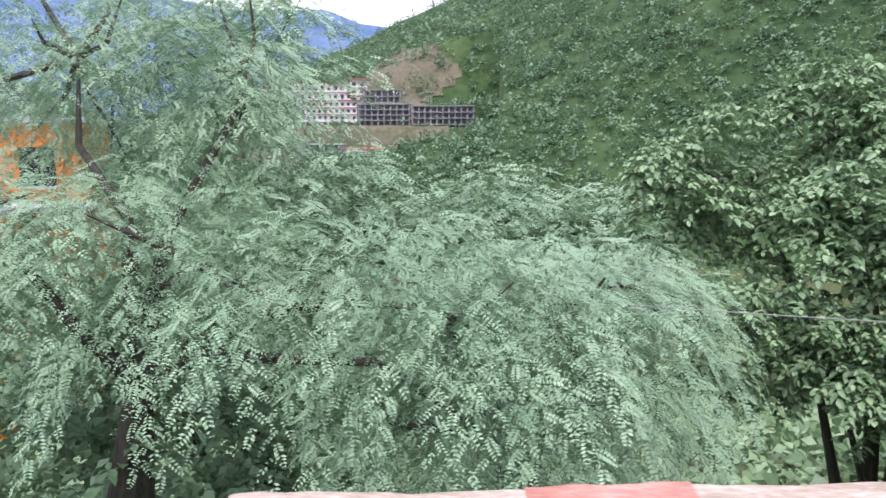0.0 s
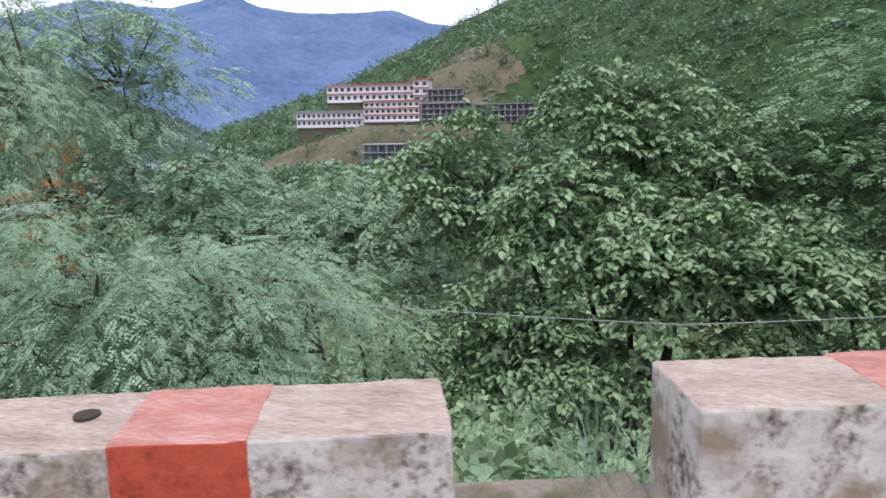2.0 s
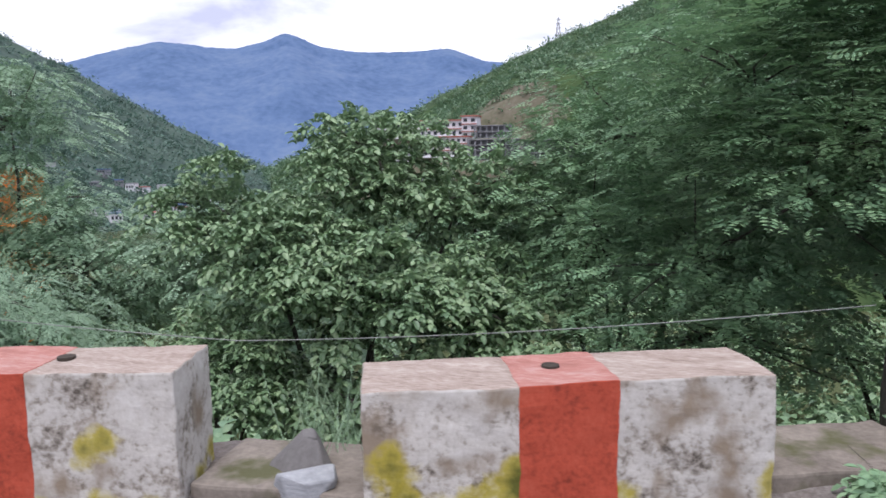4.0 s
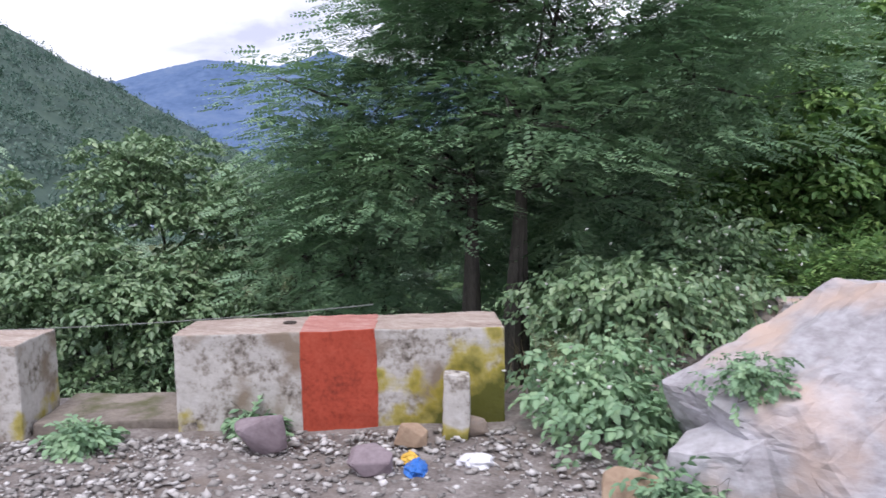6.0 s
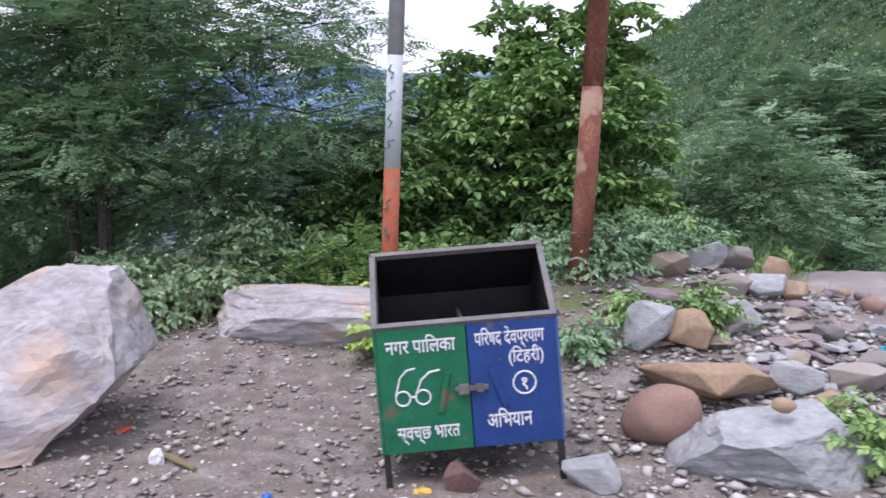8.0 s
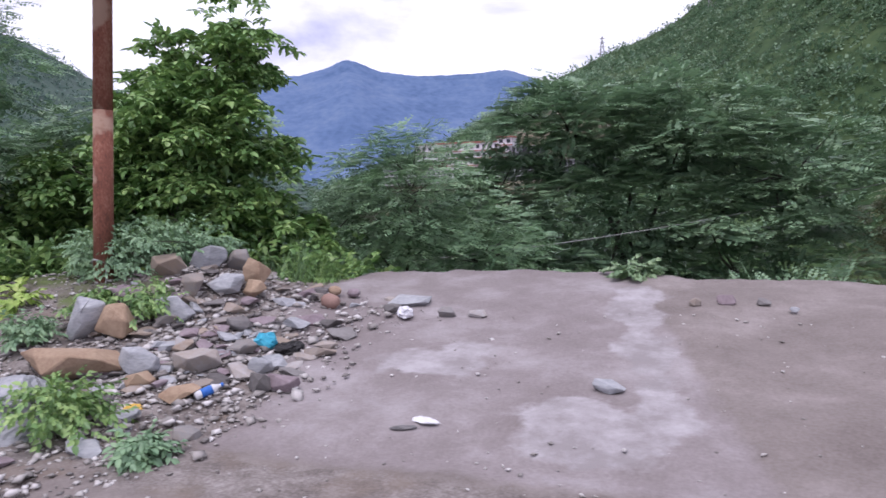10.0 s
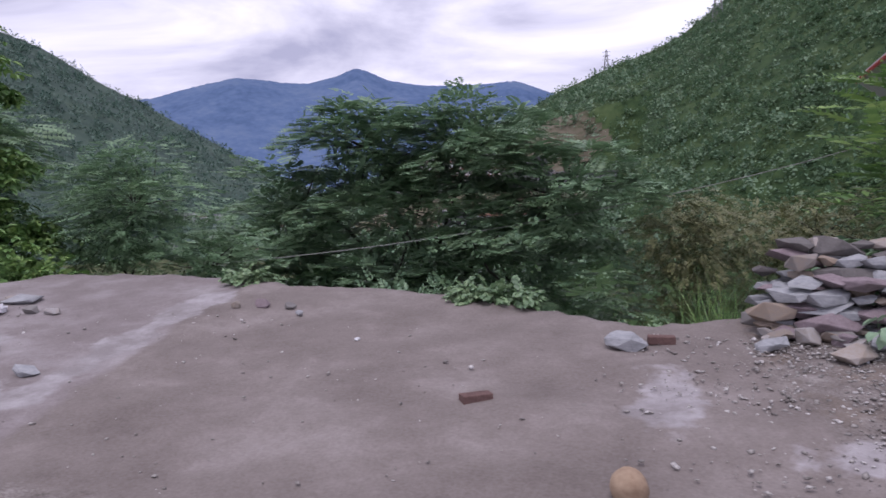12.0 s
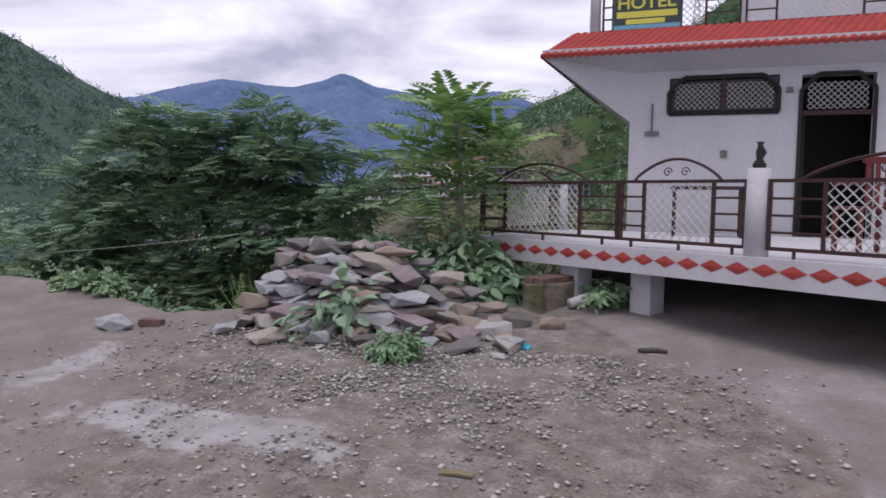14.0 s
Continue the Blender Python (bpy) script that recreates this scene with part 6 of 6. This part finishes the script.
def tuft(x, y, n, h, spread, material, label):
    t = empty("grass_tuft", pose(x, y, gz(x, y)), label, "grass tuft", "grass tufts at the edge")
    pos = np.stack([rng.normal(0, spread, n), rng.normal(0, spread, n), np.zeros(n)], -1)
    d = np.stack([rng.normal(0, 0.35, n), rng.normal(0, 0.35, n), np.ones(n)], -1)
    v, f = scattered(blade, pos, d, rng.uniform(0.5, 1.1, n) * h, 1.0)
    o = new("grass_clump", quad_mesh("grass_clump", v, f, material))
    o.parent = t
    tagged(o, kind="stuff")


tuft(17.9, 9.5, 130, 0.75, 0.12, M_BRIGHT, "tall green grass tuft behind the stone pile")
tuft(8.4, 9.0, 110, 0.6, 0.2, M_BRIGHT, "tall green grass tuft at the lot's edge")
tuft(8.0, 9.2, 90, 0.55, 0.2, M_FEATHER, "tall green grass tuft at the lot's edge")
tuft(-6.3, 2.75, 90, 0.55, 0.12, M_ACACIA, "pale feathery grass tuft behind the parapet")
tuft(-3.7, 3.3, 90, 0.5, 0.12, M_ACACIA, "pale feathery grass tuft behind the parapet")
tuft(2.2, 5.2, 100, 0.45, 0.25, M_STRAW, "dry straw-coloured grass tuft behind the boulder")
tuft(2.9, 6.4, 120, 0.6, 0.3, M_STRAW, "dry straw-coloured grass tuft behind the boulder")
tuft(1.7, 5.0, 80, 0.5, 0.15, M_STRAW, "dry straw-coloured grass tuft beside the parapet")


# young tree with long feathered leaves by the hotel
def ailanthus(x, y, base, h):
    t = empty("ailanthus_sapling", pose(x, y, base), "slim sapling with long feathered leaves before the hotel", "tree")
    bm = bmesh.new()
    tube(bm, [(0, 0, -0.4), (0.03, 0, h * 0.35), (-0.02, 0.02, h * 0.7), (0.02, 0, h * 0.93)], [0.045, 0.04, 0.03, 0.012], 8)
    for z, a in ((0.4, 0.6), (0.45, 3.6), (0.55, 2.0), (0.6, 5.0)):
        tube(bm, [(0, 0, h * z), (0.3 * math.cos(a), 0.3 * math.sin(a), h * z + 0.35), (0.42 * math.cos(a), 0.42 * math.sin(a), h * z + 0.9)], [0.022, 0.016, 0.008], 6)
    part("trunk", bm, mat("pale_bark", [(0.3, (0.2, 0.18, 0.15)), (0.7, (0.36, 0.33, 0.3))], 9, 0.9, bump=0.3), t)
    tops = [(0.02, 0, h * 0.93, 46)] + [(0.42 * math.cos(a), 0.42 * math.sin(a), h * z + 0.9, 24) for z, a in ((0.4, 0.6), (0.45, 3.6), (0.55, 2.0), (0.6, 5.0))]
    tpl = frond(0.85, 13, 0.2, 0.072, 0.35, 3, 0.15)
    pos, d = [], []
    for px, py, pz, n in tops:
        for i in range(n):
            a = i * 2.4 + px
            pos.append((px, py, pz - rng.uniform(0, 1.2 if n > 20 else 0.6)))
            d.append((math.cos(a), math.sin(a), rng.uniform(-0.25, 0.9)))
    v, f = scattered(tpl, np.array(pos), np.array(d), rng.uniform(0.7, 1.15, len(pos)), 0.15)
    o = new("crown", quad_mesh("crown", v, f, M_BRIGHT))
    o.parent = t


ailanthus(19.95, 10.6, gz(19.95, 10.3), 2.5)
tree("mango_sapling", "drooping dark green bush beside the terrace", (20.3, 10.2, gz(20.3, 10.0)), [((20.25, 10.3, 0.65), (0.4, 0.3, 0.3), 1), ((19.6, 10.4, 0.5), (0.45, 0.3, 0.4), 1)],
     BROAD, M_VALLEY, 26, 12, 0.15, trunk_r=0.03, shell=0.3, droop=0.6)

# ---- orange house behind the acacia ----
M_OCHRE = mat("orange_wall_paint", [(0.3, (0.5, 0.15, 0.03)), (0.7, (0.68, 0.25, 0.06))], 1.2, 0.85, bump=0.1, fine=15)
house = empty("orange_house", pose(-27.0, 18.0, -3.5, 0, 0, 8), "bright orange plastered house behind the trees", "house")
part("wall", boxes(((0, 0, -4), (5, 2.6, 2.6)), ((1.6, 1.2, 2.6), (5, 2.6, 5.0))), M_OCHRE, house)
part("roof", boxes(((-0.3, -0.3, 2.6), (5.3, 1.2, 2.75)), ((1.4, 1.0, 5.0), (5.3, 2.9, 5.15))), M_PAINT, house)
for u, z in ((0.7, 0.8), (3.0, 0.8), (3.0, 3.2)):
    w = part("window", boxes(((u, -0.03 + (1.2 if z > 2 else 0), z), (u + 1.0, 0.02 + (1.2 if z > 2 else 0), z + 1.1))), M_GLASS, house)
    part("sill", boxes(((u - 0.1, -0.12 + (1.2 if z > 2 else 0), z - 0.08), (u + 1.1, -0.03 + (1.2 if z > 2 else 0), z))), M_PAINT, w)

# ---- building site on the hill ----
M_FARWALL = mat("far_white_wall", [(0.3, (0.6, 0.58, 0.6)), (0.7, (0.75, 0.74, 0.77))], 0.2, 0.9, bump=0)
M_FARROOF = mat("far_red_roof", [(0.3, (0.3, 0.11, 0.09)), (0.7, (0.42, 0.18, 0.15))], 0.3, 0.9, bump=0)
M_FARCONC = mat("far_grey_concrete", [(0.3, (0.2, 0.2, 0.22)), (0.7, (0.34, 0.34, 0.36))], 0.2, 0.95, bump=0)
M_FARGLASS = mat("far_dark_opening", [(0.3, (0.03, 0.035, 0.045)), (0.7, (0.06, 0.065, 0.075))], 0.5, 0.4, bump=0)


def far_block(label, x0, x1, y, z0, z1, storeys, wall, roof, bays, name="hill_building"):
    t = empty(name, pose(x0, y, z0), label, "building", "buildings on the hill")
    W, H = x1 - x0, z1 - z0
    sh = H / storeys
    part("wall", boxes(((0, 0, -0.6), (W, 12, H))), wall, t)
    part("footing", boxes(((0.2, 0.3, -14), (W - 0.2, 11.7, -0.6))), M_CUT, t)
    part("roof", boxes(((-0.6, -1.0, H - 0.1), (W + 0.6, 12.6, H + 0.7))), roof, t)
    pane = bpy.data.meshes.new("window")
    bmw = boxes(((0, -0.05, 0), (W / bays * 0.5, 0.3, sh * 0.45)))
    bmw.to_mesh(pane)
    bmw.free()
    pane.materials.append(M_FARGLASS)
    for s in range(storeys):
        part("storey_band", boxes(((-0.3, -0.9, s * sh - 0.25), (W + 0.3, 0.1, s * sh + 0.25))), roof if s else wall, t)
        for b_ in range(bays):
            o = new("window", pane)
            o.parent = t
            o.location = (W / bays * (b_ + 0.25), -0.04, s * sh + sh * 0.3)
    return t


def far_frame(label, x0, x1, y, z0, z1, storeys, bays):
    t = empty("concrete_frame", pose(x0, y, z0), label, "building", "buildings on the hill")
    W, H = x1 - x0, z1 - z0
    sh = H / storeys
    for s in range(storeys + 1):
        part("slab", boxes(((-0.4, -0.6, s * sh - 0.35), (W + 0.4, 12, s * sh + 0.1))), M_FARCONC, t)
    for b_ in range(bays + 1):
        part("column", boxes(((W / bays * b_ - 0.35, 0, -12), (W / bays * b_ + 0.35, 0.7, H))), M_FARCONC, t)
    part("core_wall", boxes(((0, 5, -12), (W, 5.5, H))), M_FARCONC, t)


far_block("long white building with red roof on the hill", -151, -90, 420, 12.5, 22, 2, M_FARWALL, M_FARROOF, 16)
far_block("white stair tower with red roof", -98, -89, 417, 11, 24, 3, M_FARWALL, M_FARROOF, 2)
far_block("white terraced building with red bands", -119, -88, 386, 1.0, 11.5, 3, M_FARWALL, M_FARROOF, 10)
far_block("low white terraced building", -160, -119, 392, -1.5, 6.5, 2, M_FARWALL, M_FARCONC, 14)
far_frame("unfinished grey concrete building on the hill", -90, -69, 415, 11.5, 18.5, 2, 6)
far_frame("unfinished grey concrete building on the hill", -87, -60, 386, 1.5, 10.0, 3, 8)
far_frame("unfinished concrete frame on the cut slope", -58, -26, 384, -0.5, 9.0, 3, 10)
far_block("small white building with red roof below the site", -84, -65, 337, -23, -12.2, 3, M_FARWALL, M_FARROOF, 5)
far_frame("small unfinished grey building below the site", -109, -88, 345, -18, -10, 2, 5)
far_block("white and red striped building below the site", -58, -18, 352, -23, -11, 3, M_FARWALL, M_FARROOF, 12)

# bare cut earth round the site
sel = np.array([noise.noise(Vector((x * 0.02, y * 0.02, 9))) for x, y in zip(HX.ravel(), HY.ravel())]).reshape(HX.shape)
inside = (HX > -165 + 40 * sel) & (HX < -40 + 90 * sel) & (HY > 335 + 40 * sel) & (HY < 470 + 30 * sel) & (HS < 0.95)
n_, m_ = HX.shape
ii = np.arange(n_ * m_).reshape(n_, m_)
cell = inside[:-1, :-1] & inside[1:, :-1] & inside[:-1, 1:] & inside[1:, 1:]
qd_ = np.stack([ii[:-1, :-1], ii[:-1, 1:], ii[1:, 1:], ii[1:, :-1]], -1)[cell]
tagged(new("cut_slope", mesh_of("cut_slope", np.stack([HX, HY, HZ + 0.8], -1).reshape(-1, 3), qd_, M_CUT, True)), "bare reddish cut earth round the building site", "earth bank", kind="structure")


# ---- pylons and the far town ----
def pylon(x, y, z, h, label):
    t = empty("lattice_pylon", pose(x, y, z), label, "pylon", "pylons on the hill")
    w = h * 0.11
    bm = bmesh.new()
    lv = np.linspace(0, 1, 8)
    for sx, sy in ((1, 1), (1, -1), (-1, -1), (-1, 1)):
        tube(bm, [(sx * w * (1 - 0.9 * u), sy * w * (1 - 0.9 * u), u * h) for u in lv], [0.28] * 8, 4)
    for a, b in zip(lv, lv[1:]):
        for s in (1, -1):
            tube(bm, [(-w * (1 - 0.9 * a), s * w * (1 - 0.9 * a), a * h), (w * (1 - 0.9 * b), s * w * (1 - 0.9 * b), b * h)], [0.16, 0.16], 3)
            tube(bm, [(w * (1 - 0.9 * a), s * w * (1 - 0.9 * a), a * h), (-w * (1 - 0.9 * b), s * w * (1 - 0.9 * b), b * h)], [0.16, 0.16], 3)
    part("mast", bm, M_FARCONC, t)
    for u in (0.68, 0.8, 0.92):
        bm = bmesh.new()
        tube(bm, [(-h * 0.12, 0, u * h), (0, 0, u * h + 0.6), (h * 0.12, 0, u * h)], [0.15, 0.3, 0.15], 4)
        part("crossarm", bm, M_FARCONC, t)


def hill_at(X, Y, Z, x, y):
    k = np.argmin((X - x) ** 2 + (Y - y) ** 2)
    return float(Z.ravel()[k])


pylon(-64, 645, hill_at(HX, HY, HZ, -62, 612) - 4, 27, "grey lattice power pylon on the skyline")
pylon(24, 563, hill_at(HX, HY, HZ, 24, 563) - 2, 36, "grey lattice power pylon on the wooded slope")
for i in range(26):
    b_, r_ = radians(R.uniform(-42, -31)), R.uniform(560, 690)
    x, y = 5 + r_ * math.sin(b_), r_ * math.cos(b_)
    z = hill_at(LX, LY, LZ, x, y)
    w, h = R.uniform(6, 11), R.uniform(3, 7)
    t = empty("town_house", pose(x, y, z, 0, 0, R.uniform(-20, 60)), "small pale house in the far valley town", "house", "houses of the far town")
    part("wall", boxes(((0, 0, -8), (w, 8, h))), R.choice((M_FARWALL, M_FARWALL, M_FARCONC)), t)
    part("roof", boxes(((-0.4, -0.4, h), (w + 0.4, 8.4, h + 0.5))), R.choice((M_FARCONC, M_FARROOF, M_BLUES)), t)
    for k in range(3):
        part("window", boxes(((w * (0.12 + 0.3 * k), -0.1, h * 0.4), (w * (0.3 + 0.3 * k), 0.2, h * 0.75))), M_FARGLASS, t)


# ---- litter ----
M_PBLUE = mat("blue_plastic", [(0.3, (0.02, 0.1, 0.4)), (0.7, (0.05, 0.2, 0.55))], 12, 0.35, bump=0.2)
M_PCYAN = mat("cyan_plastic_bag", [(0.3, (0.02, 0.28, 0.42)), (0.7, (0.06, 0.42, 0.55))], 12, 0.4, bump=0.3)
M_PWHITE = mat("white_plastic", [(0.3, (0.55, 0.55, 0.58)), (0.7, (0.75, 0.75, 0.78))], 12, 0.45, bump=0.3)
M_PYEL = mat("yellow_plastic", [(0.3, (0.6, 0.35, 0.05)), (0.7, (0.75, 0.5, 0.1))], 12, 0.45, bump=0.2)
M_PRED = mat("red_plastic", [(0.3, (0.5, 0.06, 0.05)), (0.7, (0.65, 0.12, 0.09))], 12, 0.5, bump=0.2)


def crumple(name, x, y, w, d, h, material, label, category, seed):
    bm = bmesh.new()
    bmesh.ops.create_icosphere(bm, subdivisions=3, radius=1)
    for v in bm.verts:
        v.co += noise.noise_vector(v.co * 2.1 + Vector((seed, 0, 0))) * 0.45
        v.co = Vector((v.co.x * w / 2, v.co.y * d / 2, max(v.co.z, -0.5) * h / 1.5))
    o = part(name, bm, material, None, label)
    o.matrix_world = pose(x, y, gz(x, y) + h * 0.3, 0, 0, seed * 40)
    tagged(o, label, category, "litter on the ground")


for i, (n, x, y, w, d, h, m, lab, cat) in enumerate((
        ("plastic_bag", 9.15, 6.85, 0.22, 0.18, 0.14, M_PCYAN, "crumpled cyan plastic bag among rubble", "plastic bag"),
        ("charred_rag", 9.4, 6.85, 0.3, 0.22, 0.08, M_DARK, "blackened burnt litter on the concrete", "rag"),
        ("white_cloth", 10.06, 8.02, 0.24, 0.16, 0.1, M_PWHITE, "crumpled white cloth on the lot", "cloth"),
        ("paper_scrap", 11.11, 5.78, 0.22, 0.1, 0.02, M_PWHITE, "flat white paper scrap on concrete", "paper"),
        ("paper_scrap", 11.0, 5.65, 0.17, 0.06, 0.02, M_STEEL, "flat grey paper scrap on concrete", "paper"),
        ("plastic_wrapper", 8.81, 5.52, 0.15, 0.12, 0.05, M_PYEL, "crumpled orange wrapper among rubble", "wrapper"),
        ("plastic_wrapper", 1.17, 3.45, 0.2, 0.12, 0.06, M_PBLUE, "crumpled blue wrapper by the parapet", "wrapper"),
        ("plastic_wrapper", 1.1, 3.56, 0.14, 0.1, 0.06, M_PYEL, "crumpled yellow wrapper by the parapet", "wrapper"),
        ("plastic_bag", 1.47, 3.62, 0.2, 0.14, 0.07, M_PWHITE, "crumpled white plastic bag by the marker stone", "plastic bag"),
        ("paper_scrap", 4.53, 3.9, 0.09, 0.05, 0.09, M_PWHITE, "torn white paper cup on gravel", "paper"),
        ("plastic_wrapper", 3.95, 4.25, 0.13, 0.06, 0.03, M_PRED, "red wrapper beside the boulder", "wrapper"),
        ("plastic_wrapper", 5.4, 3.75, 0.07, 0.05, 0.03, M_PBLUE, "small blue wrapper on gravel", "wrapper"),
        ("plastic_wrapper", 21.19, 8.62, 0.1, 0.07, 0.05, M_PCYAN, "small blue wrapper beside the stone pile", "wrapper"),
        ("plastic_wrapper", 6.2, 4.1, 0.1, 0.07, 0.03, M_PYEL, "yellow wrapper under the dustbin", "wrapper"),
        ("paper_scrap", 6.1, 3.95, 0.14, 0.05, 0.02, M_PWHITE, "white paper scrap under the dustbin", "paper"),
        ("paper_scrap", 14.75, 7.95, 0.07, 0.05, 0.02, M_PWHITE, "small white paper scrap on the lot", "paper"),
        ("paper_scrap", 8.9, 4.9, 0.2, 0.1, 0.06, M_PWHITE, "clear plastic scrap among rubble", "paper"))):
    crumple(n, x, y, w, d, h, m, lab, cat, i + 1)
bt = empty("plastic_bottle", pose(9.26, 5.85, gz(9.26, 5.85) + 0.05, 0, 78, 60), "clear blue-labelled plastic bottle on rubble", "bottle")
bm = bmesh.new()
tube(bm, [(0, 0, -0.11), (0, 0, 0.05), (0, 0, 0.09), (0, 0, 0.11)], [0.036, 0.036, 0.016, 0.014], 14)
part("body", bm, M_PWHITE, bt, smooth=True)
bm = bmesh.new()
tube(bm, [(0, 0, -0.06), (0, 0, 0.03)], [0.038, 0.038], 14)
part("label_band", bm, M_PBLUE, bt, "blue paper label", True)
bm = bmesh.new()
tube(bm, [(0, 0, 0.108), (0, 0, 0.13)], [0.016, 0.016], 12)
part("cap", bm, M_PBLUE, bt)
for x, y, L, a in ((22.23, 8.8, 0.24, 10), (21.29, 6.33, 0.2, 5), (4.6, 3.95, 0.5, -20)):
    bm = bmesh.new()
    tube(bm, [(-L / 2, 0, 0), (0, 0.01, 0.005), (L / 2, 0, 0)], [0.018, 0.022, 0.015], 7)
    o = part("stick", bm, M_BARK if x > 22 else M_STRAW, None, "dry broken stick on the gravel")
    o.matrix_world = pose(x, y, gz(x, y) + 0.02, 0, 0, a)
    tagged(o, "dry broken stick on the gravel", "stick", "sticks on the ground")
